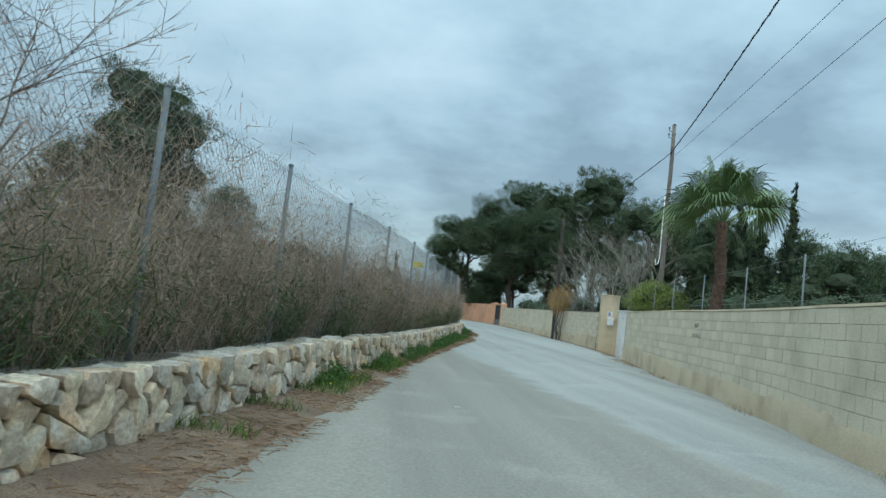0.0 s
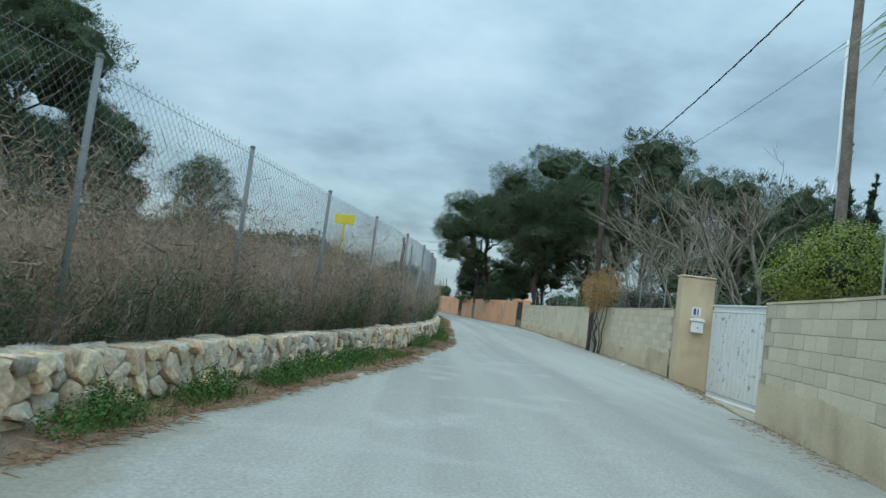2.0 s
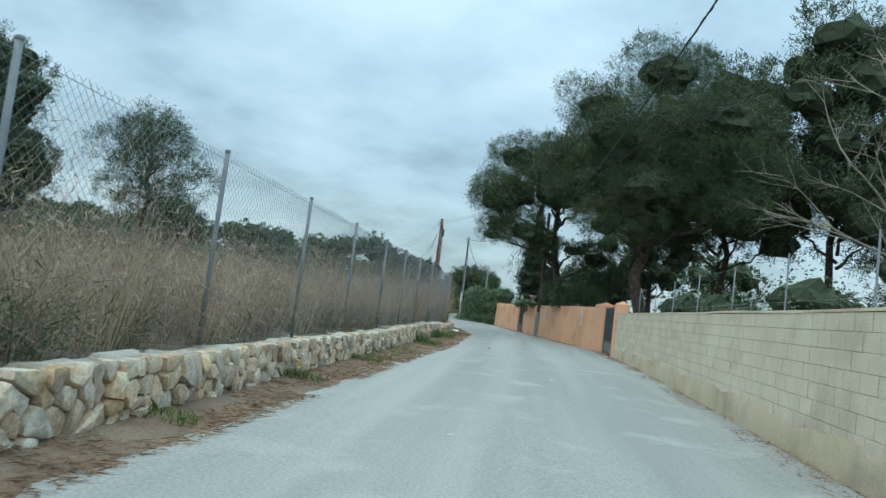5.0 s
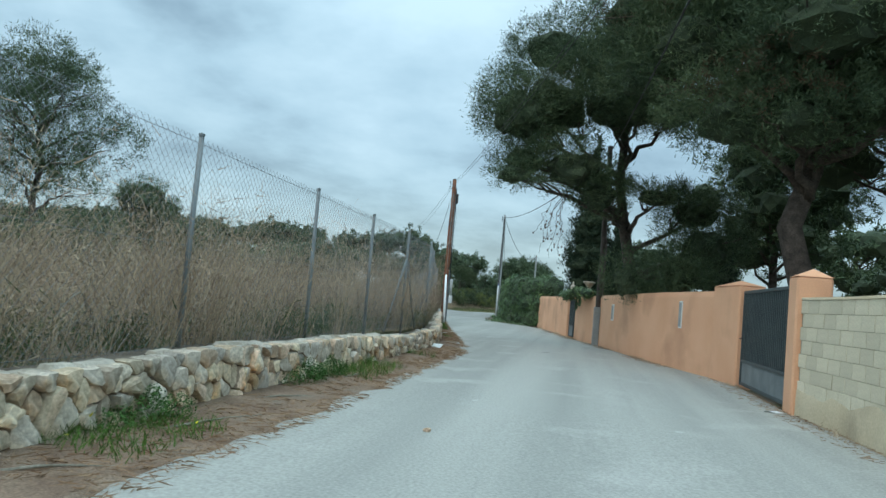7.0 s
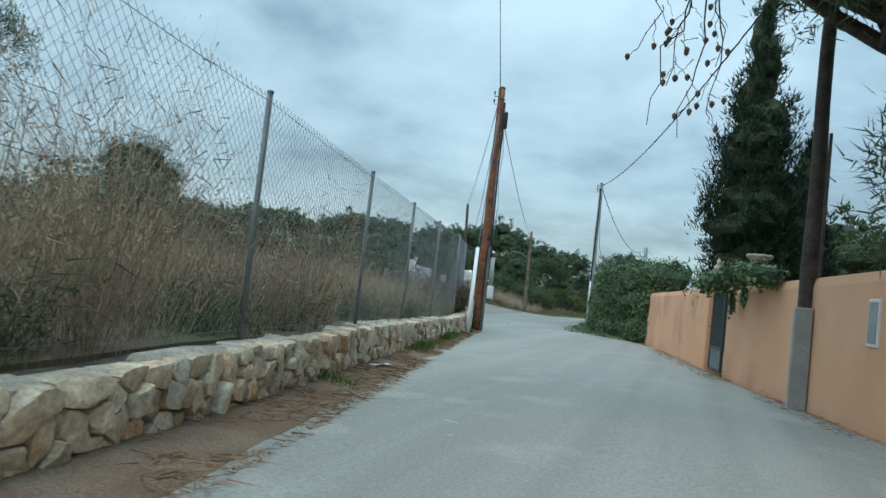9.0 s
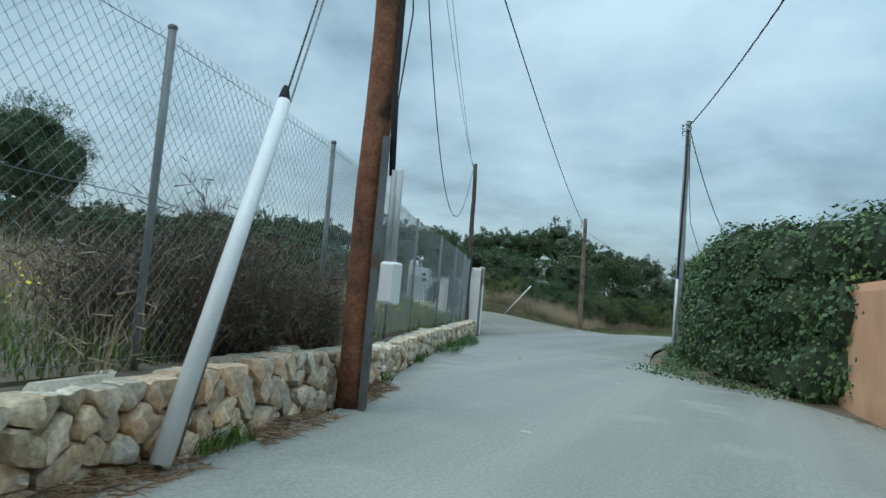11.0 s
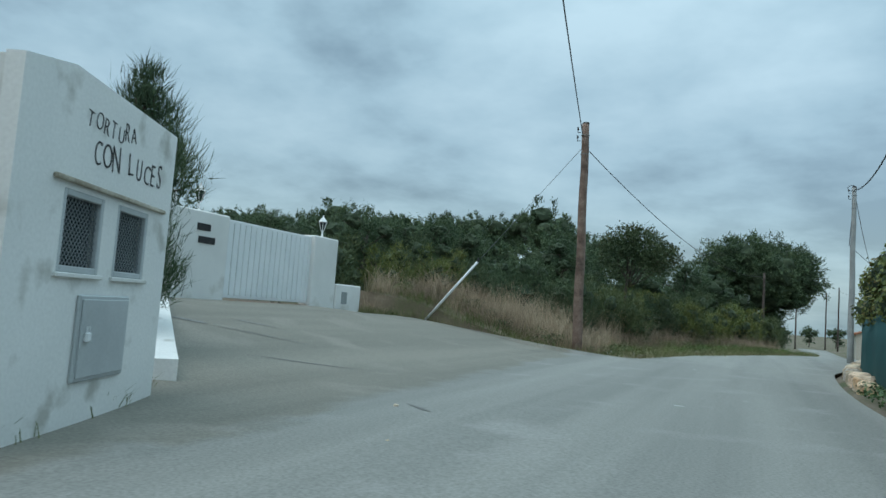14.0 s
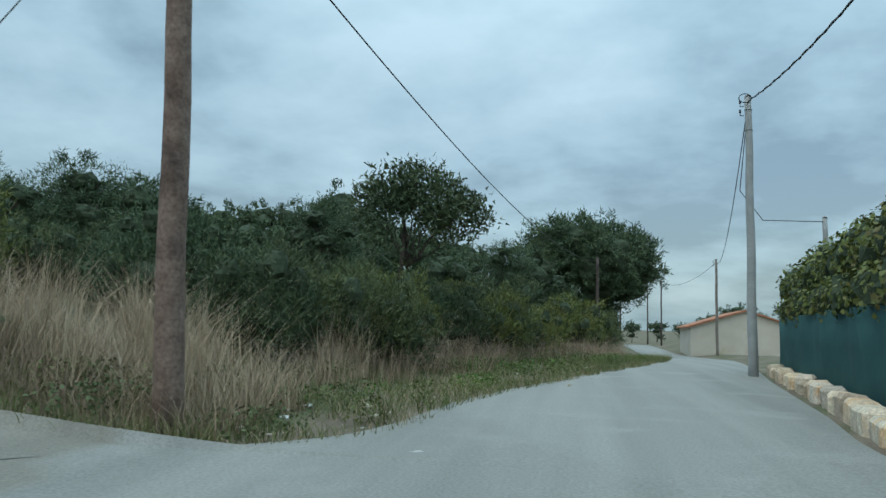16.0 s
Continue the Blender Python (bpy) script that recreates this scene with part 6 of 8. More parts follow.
pine(12.75, 75.2, 0.15, 14.5, at_base(12.75, 75.2, [(8.8, 77.0, 9.2, 1.7, 1.7, 1.3), (10.2, 75.6, 7.9, 1.9, 1.9, 1.2), (12.4, 76.5, 8.9, 2.6, 2.6, 1.8), (14.8, 73.4, 8.2, 2.6, 2.6, 1.7), (12.3, 72.6, 7.3, 1.9, 1.9, 1.1), (11.0, 79, 10.4, 2.4, 2.4, 1.7), (14.6, 78.2, 10.8, 2.7, 2.7, 1.8), (10.8, 73.6, 9.8, 2.2, 2.2, 1.5), (13, 75, 13.2, 2.6, 2.6, 1.6), (15.4, 76, 7.2, 2.2, 2.2, 1.3), (15.2, 71.4, 10.2, 2.2, 2.2, 1.4), (16.0, 72.2, 6.5, 1.7, 1.7, 0.9), (13.4, 73.6, 10.4, 2.2, 2.2, 1.5), (10.2, 76.6, 11.8, 2.0, 2.0, 1.4), (17.2, 75.0, 8.8, 2.2, 2.2, 1.5), (12.0, 74.4, 6.4, 1.3, 1.3, 0.6), (9.3, 78.6, 8.0, 1.5, 1.5, 0.9), (11.0, 74.6, 5.75, 1.6, 1.6, 0.95), (12.2, 73.8, 5.6, 1.5, 1.5, 0.9), (12.4, 75.6, 6.6, 1.8, 1.8, 1.1), (13.6, 74.8, 6.3, 1.5, 1.5, 0.8)]), 0.34, (0.3, 0.3), "tall dark pine with a browned lower bough behind the gate", fill=4, dense=0.5, per=185, length=0.16, width=0.02, dead=at_base(12.75, 75.2, [(10.7, 74.1, 6.5, 1.3, 1.3, 0.5), (12.0, 73.3, 6.0, 1.2, 1.2, 0.5), (8.6, 75.9, 8.9, 0.9, 0.9, 0.6), (11.6, 73.0, 6.8, 0.9, 0.9, 0.4)]))
leaning = pine(9.9, 83.4, 0.15, 12, at_base(9.9, 83.4, [(6.4, 82, 8.0, 2.1, 2.1, 1.9), (5.4, 80.9, 7.4, 1.5, 1.5, 1.5), (5.6, 81.2, 5.9, 1.2, 1.2, 0.8), (7.3, 81, 5.7, 1.6, 1.6, 1.0), (6.3, 82.2, 10.1, 1.6, 1.6, 1.3), (8.3, 83, 9.9, 2.1, 2.1, 1.6), (8.5, 81.5, 7.95, 1.9, 1.9, 1.15), (10.2, 84, 10.8, 2.2, 2.2, 1.5), (9.2, 80.6, 2.2, 0.75, 0.75, 0.9), (10.9, 81.2, 2.6, 1.25, 1.25, 1.1), (11.7, 81.6, 3.4, 1.35, 1.35, 1.2), (10.0, 81.2, 4.95, 1.2, 1.2, 0.45), (11.4, 82.2, 4.6, 1.3, 1.3, 0.9), (8.2, 81.6, 4.9, 1.1, 1.1, 0.8), (9.5, 82.6, 9.0, 1.8, 1.8, 1.2), (10.4, 81.3, 7.75, 1.5, 1.5, 0.7), (9.2, 80.7, 7.5, 1.2, 1.2, 0.5), (5.4, 80.4, 5.3, 0.9, 0.9, 0.5)]), 0.26, (-1.2, -0.4), "tall dark pine leaning out over the lane", fill=4, dense=0.5, per=185, length=0.16, width=0.02)
rs = random.Random(31)
for tip in ((6.4, 81.0, 3.0), (6.95, 81.2, 3.2), (6.25, 80.9, 3.75), (6.7, 81.1, 2.9), (6.55, 81.0, 3.4), (7.0, 81.3, 3.7)):
    g, cones = G(), G()
    a, b = Vector((7.2, 81.3, 5.2)) - Vector((9.9, 83.4, 0.15)), Vector(tip) - Vector((9.9, 83.4, 0.15))
    m = a.lerp(b, 0.45) + Vector((-0.12, 0.0, 0.25))
    limb(a, m, 0.016, 0.010, g, 0.5, 5)
    limb(m, b, 0.010, 0.004, g, 0.7, 5)
    for k in range(7):
        q = m.lerp(b, rs.uniform(0.15, 1.0))
        e = q + Vector((rs.uniform(-0.16, 0.16), rs.uniform(-0.16, 0.16), rs.uniform(-0.28, -0.04)))
        limb(q, e, 0.005, 0.002, g, 0.7, 4)
        if k < 5:
            cones.lathe([(0.006, 0.03), (0.024, 0.015), (0.028, -0.005), (0.018, -0.03), (0.004, -0.045)], 7, tuple(e))
    bare = part("drooping_twig", g, M["bark"], leaning, "leafless drooping twig", True)
    part("cone_cluster", cones, M["bark_twig"], bare, "small brown pine cones", True)
for k, (x, y, h, r) in enumerate([(17.6, 80.5, 15.8, 5.2), (22.0, 76.5, 17.6, 5.4), (26.5, 73, 14.4, 5.6), (31, 70, 13.2, 5.6), (36, 73, 13.0, 5.0), (42, 72, 12.6, 5.0), (36, 56, 9.5, 4.6), (43, 60, 10.0, 5.0), (15.8, 90, 10.5, 4.0), (49, 66, 11.0, 5.0)]):
    pine(x, y, 0.2, h, lobes_full(r, h, k, 22, 0.46 if x < 23 else 0.25), 0.22, label="dark green pine in the garden behind the wall", group="pines behind the right-hand walls", fill=2, per=24, length=0.26, width=0.05, dense=0.5)
for k, (x, y, h, r, lo) in enumerate([(-26.6, 81.0, 14.6, 5.3, 1), (-18.6, 53.4, 15.2, 5.6, 1), (-33.5, 76.5, 13.0, 4.4, 1)]):
    pine(x, y, 0.7, h, lobes_full(r, h, 40 + k, 18, 0.2), 0.22, label="dark green pine in the overgrown field", group="pines in the field", per=46, length=0.24, width=0.045, dense=0.66, fill=1)
pine(-20.2, 89.6, 0.7, 11.9, lobes_full(4.3, 12.2, 77, 20, 0.42), 0.2, label="airy pine with an open crown in the field", per=85, length=0.2, width=0.032, dense=0, group="pines in the field")
pine(-28.5, 112, 0.7, 8.6, lobes_umbrella(3.0, 8.4, 8, 0.9, 80) + [(0, 0, 4.5, 2.2, 2.2, 1.4)], 0.2, label="dark green pine in the overgrown field", group="pines in the field", per=90, length=0.24, width=0.035)
pine(-1.1, 176, -0.5, 9.5, lobes_umbrella(4.8, 9.5, 13, 0.7, 91) + [(3.6, 0, 5.4, 1.8, 1.8, 1.1), (-2.6, 0, 6.0, 2.3, 2.3, 1.4), (-0.9, -0.5, 5.6, 2.0, 2.0, 1.2), (-3.6, 0, 4.2, 1.9, 1.9, 1.2), (-3.0, 0, 2.4, 2.2, 2.2, 1.5), (-0.8, 1.0, 2.6, 1.9, 1.9, 1.3), (0.9, -0.4, 4.3, 2.2, 2.2, 1.4), (2.6, 0, 4.2, 1.7, 1.7, 1.1), (0.6, 0.5, 2.4, 2.0, 2.0, 1.6)], 0.26, label="broad umbrella pine beside the lane", per=40, fill=1)

far = [pine(-78 + 9 * k, 158, 0.5, 9.4, lobes_umbrella(4.3, 9.4, 9, 0.7, 20 + k) + [(0, 0, 5.0, 3.4, 3.4, 1.8), (1.2, 0.8, 2.6, 2.8, 2.8, 1.8)], 0.2, per=9, length=0.38, width=0.13, dense=0.5, far=True, label="dark pine in the wood beyond the field", group="pines of the far wood") for k in range(4)]
spots = [(x + rng.uniform(-1.6, 1.6), 152 + 0.10 * abs(x + 30) + rng.uniform(-3, 4), rng.uniform(0.78, 1.05)) for x in np.arange(-92, -43, 5.6)]
spots += [(x + rng.uniform(-1.2, 1.2), 166 + rng.uniform(-3, 5), rng.uniform(0.85, 1.1)) for x in np.arange(-46, -14, 6.0)]
spots += [(x, 141 + rng.uniform(-4, 4), rng.uniform(0.7, 0.95) if x < -52 else rng.uniform(0.5, 0.62)) for x in np.arange(-95, -29, 6.8)]
spots += [(-27.5, 148, 0.62), (-23, 149, 0.6), (-18.9, 150, 0.70), (-15.5, 152, 0.44), (-11.5, 152, 0.42), (-7.6, 156, 0.45), (-31, 152, 0.62), (-4.5, 163, 0.58), (-6.8, 169, 0.5), (-10, 172, 0.6), (-3.2, 173, 0.5)]
spots += [(x, 118 + rng.uniform(-3, 3), rng.uniform(0.5, 0.7)) for x in np.arange(-70, -34, 6.0)]
spots += [(17, 210, 0.5), (-4, 226, 0.6), (19, 225, 0.6), (24, 215, 0.7), (13.5, 153, 0.62), (17.5, 138, 0.75), (14, 118, 0.8), (19, 126, 0.9), (12.5, 108, 0.7), (26, 110, 1.0), (-1, 238, 0.34), (3, 240, 0.32), (7, 242, 0.34), (11, 244, 0.34), (15, 246, 0.36), (20, 250, 0.5), (32, 40, 0.5), (34, 48, 0.5), (36, 58, 0.55), (38, 30, 0.5), (40, 68, 0.6), (30, 32, 0.45), (42, 52, 0.6), (33, 76, 0.6), (27, 86, 0.5), (22, 94, 0.5), (-30, 70, 0.45), (-36, 84, 0.5), (-27, 58, 0.42), (-40, 98, 0.5), (-33, 46, 0.45), (-46, 75, 0.55), (-26, 101, 0.36), (-50, 60, 0.55)]
hill_spots = [(x + rng.uniform(-2, 2), y + rng.uniform(-4, 4), rng.uniform(0.82, 1.08)) for y in (194, 212) for x in np.arange(-150, -9, 6.2)]
spots += hill_spots
for k, (x, y, s) in enumerate(spots):
    m = pose(x, y, 0.2 + (float(left_ground(x, y)) if y > 180 and x < -5 else float(dip(y))), 0, 0, rng.uniform(0, 360)) @ Matrix.Diagonal((s * rng.uniform(0.9, 1.15), s, s * rng.uniform(0.92, 1.06), 1))
    c = copy_thing(far[k % 4], m)
    c.matrix_basis = m


def cypress(x, y, h, r, per=150, length=0.17, width=0.035):
    t = thing("cypress_tree", "slender dark columnar cypress behind the wall", "tree", x, y, 0.1)
    part("trunk", G().tube([(0, 0, -0.2), (0, 0, h * 0.8)], [0.16, 0.03], 8), M["bark"], t, "", True)
    lobes = []
    for k in range(17):
        f = k / 16
        rr = r * (0.75 + 0.35 * math.sin(math.pi * min(1, f * 1.35))) * (1 - f**2.4 * 0.86)
        lobes.append((0.12 * math.sin(k * 2.1), 0.12 * math.cos(k * 1.7), 0.8 + f * (h - 1.2), rr, rr, h * 0.085))
    crown = part("crown", crown_mesh("crown", lobes, per, length, width, M["cypress"], 1.8), None, t)
    part("inner_foliage", lumps(lobes, 0.66, 3), M["core_dark"], crown, "inner foliage, dark with painted shade")


cypress(8.15, 92.6, 9.6, 1.2)
cypress(9.6, 94.8, 6.4, 0.8)
cypress(13.5, 88.0, 5.0, 0.7)
for x, y, h in ((32.5, 66, 15.6), (35.0, 66.6, 13.6), (37.6, 66, 16.0)):
    cypress(x, y, h, 1.15, 50, 0.26, 0.07)


def palm(x, y, z, h):
    t = thing("palm_tree", "fan palm with a shaggy reddish trunk behind the wall", "palm tree", x, y, z)
    k = 12
    part("trunk", G().tube([(0.04 * math.sin(i), 0, -0.3 + (h + 0.3) * i / k) for i in range(k + 1)], [0.20 - 0.05 * i / k + 0.02 * (i % 2) for i in range(k + 1)], 12), M["bark_palm"], t, "reddish fibrous trunk", True)
    rs = random.Random(9)
    g = G()
    for j in range(90):
        a, zz = rs.uniform(0, 6.28), rs.uniform(0.4, h)
        g.tube([(0.17 * math.cos(a), 0.17 * math.sin(a), zz), (0.27 * math.cos(a), 0.27 * math.sin(a), zz + 0.16)], [0.035, 0.012], 5)
    part("leaf_bases", g, M["bark_palm"], t, "stubs of old leaf stalks")
    for j in range(26):
        f = j / 25
        a = j * 2.4
        el = 1.5 - 1.6 * f**1.15 + rs.uniform(-0.15, 0.15)
        L = rs.uniform(1.1, 1.5)
        d = Vector((math.cos(a) * math.cos(el), math.sin(a) * math.cos(el), math.sin(el)))
        hub = Vector((0, 0, h)) + d * L
        stalk = G().tube([(0, 0, h - 0.05), Vector((0, 0, h)) + d * L * 0.5 + Vector((0, 0, 0.05)), hub], [0.022, 0.015, 0.01], 5)
        frond = part("stalk", stalk, M["palm"], t)
        side = d.cross(Vector((0, 0, 1))).normalized()
        nrm = side.cross(d)
        q = rs.uniform(-1.0, 1.0)
        side, nrm = side * math.cos(q) + nrm * math.sin(q), nrm * math.cos(q) - side * math.sin(q)
        v, fc = [], []
        n = 40
        for q in range(n):
            b = -2.2 + 4.4 * q / (n - 1)
            w = (d * math.cos(b) + side * math.sin(b)).normalized()
            ln = rs.uniform(1.1, 1.4) * (0.75 + 0.25 * math.cos(b))
            p1 = hub + w * ln * 0.6 + nrm * 0.05
            p2 = hub + w * ln - Vector((0, 0, 0.03 + 0.42 * ln * rs.uniform(0.4, 1.3)))
            s = w.cross(nrm) * 0.027
            k0 = len(v)
            v += [hub - s * 0.3, hub + s * 0.3, p1 - s, p1 + s, p2]
            fc += [(k0, k0 + 1, k0 + 3), (k0, k0 + 3, k0 + 2), (k0 + 2, k0 + 3, k0 + 4)]
        part("fan_leaf", np_mesh("fan_leaf", v, fc, M["palm"]), None, frond)


palm(10.2, 23.1, 0.2, 4.75)


def bare_tree(x, y, h, seed, material, label, spread=0.62, thick=1.0):
    t = thing("bare_tree", label, "tree", x, y, 0.15)
    rs = random.Random(seed)
    g, tw = G(), G()

    def way(d, amount, lift):
        return (d + Vector((rs.uniform(-1, 1), rs.uniform(-1, 1), rs.uniform(-0.6, 0.6) + lift)) * amount).normalized()

    def grow(p, d, L, r, depth):
        n = (6, 6, 4, 3, 2)[depth]
        pts = [p]
        for i in range(n):
            d = way(d, 0.2, 0.12)
            pts.append(pts[-1] + d * L / n)
        (g if depth < 2 else tw).tube(pts, [r * (1 - 0.6 * i / n) for i in range(n + 1)], 7 if depth < 2 else 3, depth < 2)
        if depth >= 4:
            return
        for k in range((4, 5, 4, 2)[depth]):
            f = rs.uniform(0.3, 1.0)
            i = min(n - 1, int(f * n))
            q = pts[i].lerp(pts[i + 1], f * n - i)
            grow(q, way(d, 1.0, 0.15), L * rs.uniform(0.42, 0.62), max(0.004, r * 0.48), depth + 1)

    m = 4
    for k in range(m):
        a = 6.28 * k / m + rs.uniform(-0.5, 0.5)
        d = Vector((math.cos(a) * spread, math.sin(a) * spread, 1)).normalized()
        grow(Vector((0.03 * math.cos(a), 0.03 * math.sin(a), 0.45 * h * 0.35 if k else -0.2)), d, h * (0.72 if k else 0.9), (0.015 if k else 0.02) * h * thick, 0)
    part("trunk", g, M[material], t, "pale forking stems", True)
    part("branchwork", tw, M[material], t, "fine bare twigs")


for k, (x, y, h) in enumerate([(12.9, 42.0, 6.0), (14.3, 39.6, 5.4), (13.2, 47.6, 5.6), (13.8, 51.5, 5.4)]):
    bare_tree(x, y, h, 100 + k, "bark_bare", "leafless pale grey tree behind the block wall", spread=0.45, thick=0.75)


# ---- hedges and bushes: leaves over a dense inside ----
def bush(name, label, category, lobes, leaf, size, per, x=0.0, y=0.0, z=0.0, droop=0.0, stems=True, inner=0.72, group=""):
    t = thing(name, label, category, x, y, z, group=group)
    out = []
    for cx, cy, cz, rx, ry, rz in lobes:
        n = int(per * 4 * (rx * ry + ry * rz + rx * rz))
        d = rng.normal(size=(n, 3))
        d /= np.linalg.norm(d, axis=1, keepdims=True)
        p = np.array([cx, cy, cz]) + d * np.array([rx, ry, rz]) * rng.uniform(0.66, 1.12, n)[:, None]
        keep = p[:, 2] > 0.02
        nr = d + rng.normal(size=(n, 3)) * 0.5 + np.array([0, 0, 0.35 - droop])
        out.append(leaves(p[keep], nr[keep], rng.uniform(0.6, 1.35, n)[keep] * size))
    v, f = joined(*out)
    foliage = part("foliage", np_mesh("foliage", v, f, M[leaf]), None, t)
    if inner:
        part("inner_foliage", lumps(lobes, inner, 2, True), M["core_dark"], foliage, "inside of the bush, dark with painted shade")
    if stems:
        g = G()
        for cx, cy, cz, rx, ry, rz in lobes[:8]:
            limb((cx * 0.4, cy * 0.4, -0.1), (cx, cy, cz), 0.03, 0.01, g, 0.5, 5)
        part("stem", g, M["bark"], t)
    return t


def hedge_lobes(pts, h, r, step=0.55, seed=0, base=0.0):
    rs = random.Random(seed)
    ln = Line(pts, 0.3)
    out = []
    for s in np.arange(0, ln.length, step):
        p = ln.at(s)
        top = h + rs.uniform(-0.16, 0.16)
        n = max(2, int((top - base) / 0.75))
        for k in range(n):
            f = (k + 0.5) / n
            q = r * rs.uniform(0.85, 1.12) * (1.0 if f < 0.75 else 0.85)
            out.append((p[0] + rs.uniform(-0.08, 0.08), p[1], base + f * (top - base), q, q, (top - base) / n * 0.78))
    return out


IVY = [(6.3, 101.6), (5.0, 103.3), (4.15, 104.9), (3.55, 107), (3.0, 110), (2.65, 113), (2.45, 115), (2.4, 116.6)]
bush("ivy_hedge", "tall dense hedge of dark green ivy", "hedge", hedge_lobes(IVY, 2.95, 0.78, 0.6, 5), "ivy", 0.09, 160, stems=False, inner=0.86)
bush("ground_ivy", "low ivy spilling from the hedge onto the asphalt", "ivy", [(4.7 - 0.5 * k, 101.9 + 0.55 * k, 0.06, 0.45, 0.4, 0.13) for k in range(6)] + [(2.6 - 0.085 * k, 106.3 + 0.8 * k, 0.06, 0.4, 0.5, 0.15) for k in range(12)] + [(float(EDGE_R.x(115.6 + 0.8 * k)) + 0.34, 115.6 + 0.8 * k, 0.06, 0.24, 0.45, 0.2) for k in range(15)], "ivy", 0.055, 170, stems=False, inner=0.0)
bush("olive_hedge", "clipped olive-green hedge above the green net", "hedge", hedge_lobes([(1.75, 117.5), (1.6, 122), (1.6, 127), (1.95, 133), (2.6, 137), (3.7, 144), (4.2, 147)], 2.75, 0.62, 0.6, 8, 1.45), "ivy_olive", 0.10, 105, stems=False, inner=0.82)
bush("climbing_ivy", "green climber spilling over the terracotta wall", "climber", [(8.1 - 0.16 * k, 86.6 + 0.5 * k, 1.95 + 0.1 * math.sin(k), 0.35, 0.4, 0.24) for k in range(6)] + [(7.72, 88.6, 1.55, 0.07, 0.12, 0.35), (7.85, 87.4, 1.6, 0.08, 0.15, 0.25)], "ivy", 0.09, 120, stems=False)
bush("climbing_ivy", "ivy leaves on the end of the terracotta wall", "climber", [(5.35 + 0.05 * k, 102.2 - 0.12 * k, 0.3 + 0.3 * k, 0.14, 0.25, 0.28) for k in range(6)], "bush_green", 0.09, 90, stems=False, inner=0)
bush("garden_bush", "bright green rounded bush above the wall by the gate", "bush", [(0, 0, 2.2, 0.75, 0.8, 0.62), (-0.25, 0.7, 2.15, 0.6, 0.6, 0.5), (0.3, -0.7, 2.1, 0.6, 0.6, 0.5), (0.1, 0.2, 2.55, 0.55, 0.55, 0.4)], "bush_green", 0.036, 1000, 9.05, 25.5, 0.1, 0.0, inner=0.4)
bush("rust_bush", "rust-orange shrub spilling over the block wall", "bush", [(-0.1, 0, 2.15, 0.75, 0.85, 0.6), (0.0, 0.7, 2.5, 0.6, 0.7, 0.55), (-0.35, -0.6, 1.8, 0.45, 0.6, 0.5), (0.1, -0.8, 2.4, 0.6, 0.6, 0.45), (0.3, 0.5, 2.9, 0.5, 0.5, 0.4)], "rust", 0.042, 460, 10.2, 43.3, 0.1, 0.5, inner=0.0)
bush("twiggy_bush", "grey leafless bush above the block wall", "bush", [(0, 0, 2.1, 0.7, 0.9, 0.55), (0.1, 0.9, 2.0, 0.6, 0.6, 0.5)], "twig_grey", 0.045, 330, 11.1, 41.4, 0.1, 0.0, inner=0.5)
for k, (x, y, s) in enumerate([(11.8, 12, 1.1), (10.8, 17, 1.2), (12.8, 20.5, 1.5), (11.5, 29, 1.2), (13.5, 33, 1.4), (11.4, 56, 1.2), (12.2, 60, 1.3), (12.4, 64.5, 1.6), (12.6, 68.5, 1.7), (13.2, 50, 1.4), (16, 30, 2.0), (18.5, 38, 2.2), (15.5, 46, 1.9), (20, 31, 2.1), (17.5, 52, 2.0), (15, 23, 1.7), (19, 58, 2.2), (17, 66, 2.2), (22, 36, 2.4), (24, 28, 2.4), (21, 46, 2.4), (26, 52, 2.6), (23, 22, 2.2), (29, 38, 2.6), (28, 22, 2.4)]):
    x = max(x, float(WALL_R.x(y)) + 1.35 * s + 0.35)
    bush("garden_shrub", "scrubby green shrub behind the block wall", "bush", [(0, 0, 0.7 * s, 0.9 * s, 0.9 * s, 0.7 * s), (0.5 * s, 0.6 * s, 1.0 * s, 0.7 * s, 0.7 * s, 0.6 * s), (-0.3 * s, -0.5 * s, 1.2 * s, 0.6 * s, 0.6 * s, 0.5 * s)], "scrub", 0.09 * s**0.5, 70 / s, x, y, 0.1, group="shrubs behind the block wall")

# thicket beyond the junction
rs = random.Random(21)
thicket = []
for k in range(44):
    y = rs.uniform(136.5, 153)
    x = float(EDGE_L.x(y)) - rs.uniform(3.0, 12)
    s = rs.uniform(0.6, 0.98) * (1.0 if y < 143 else 1.05)
    thicket.append((x, y, s))
thicket += [(-11.8, 134.9, 0.85), (-13.5, 136, 1.0), (-9.3, 136.8, 0.95), (-15.5, 133.5, 0.9), (-14.4, 131.4, 0.8), (-12.9, 133.0, 0.75), (-16.8, 131.2, 0.8), (-7.4, 137.2, 0.9), (-6.4, 139.0, 1.0)]
thicket += [(float(EDGE_L.x(y)) - 3.6 - 2.0 * (int(y) % 2), y, 1.1) for y in np.arange(153, 216, 3.4)]
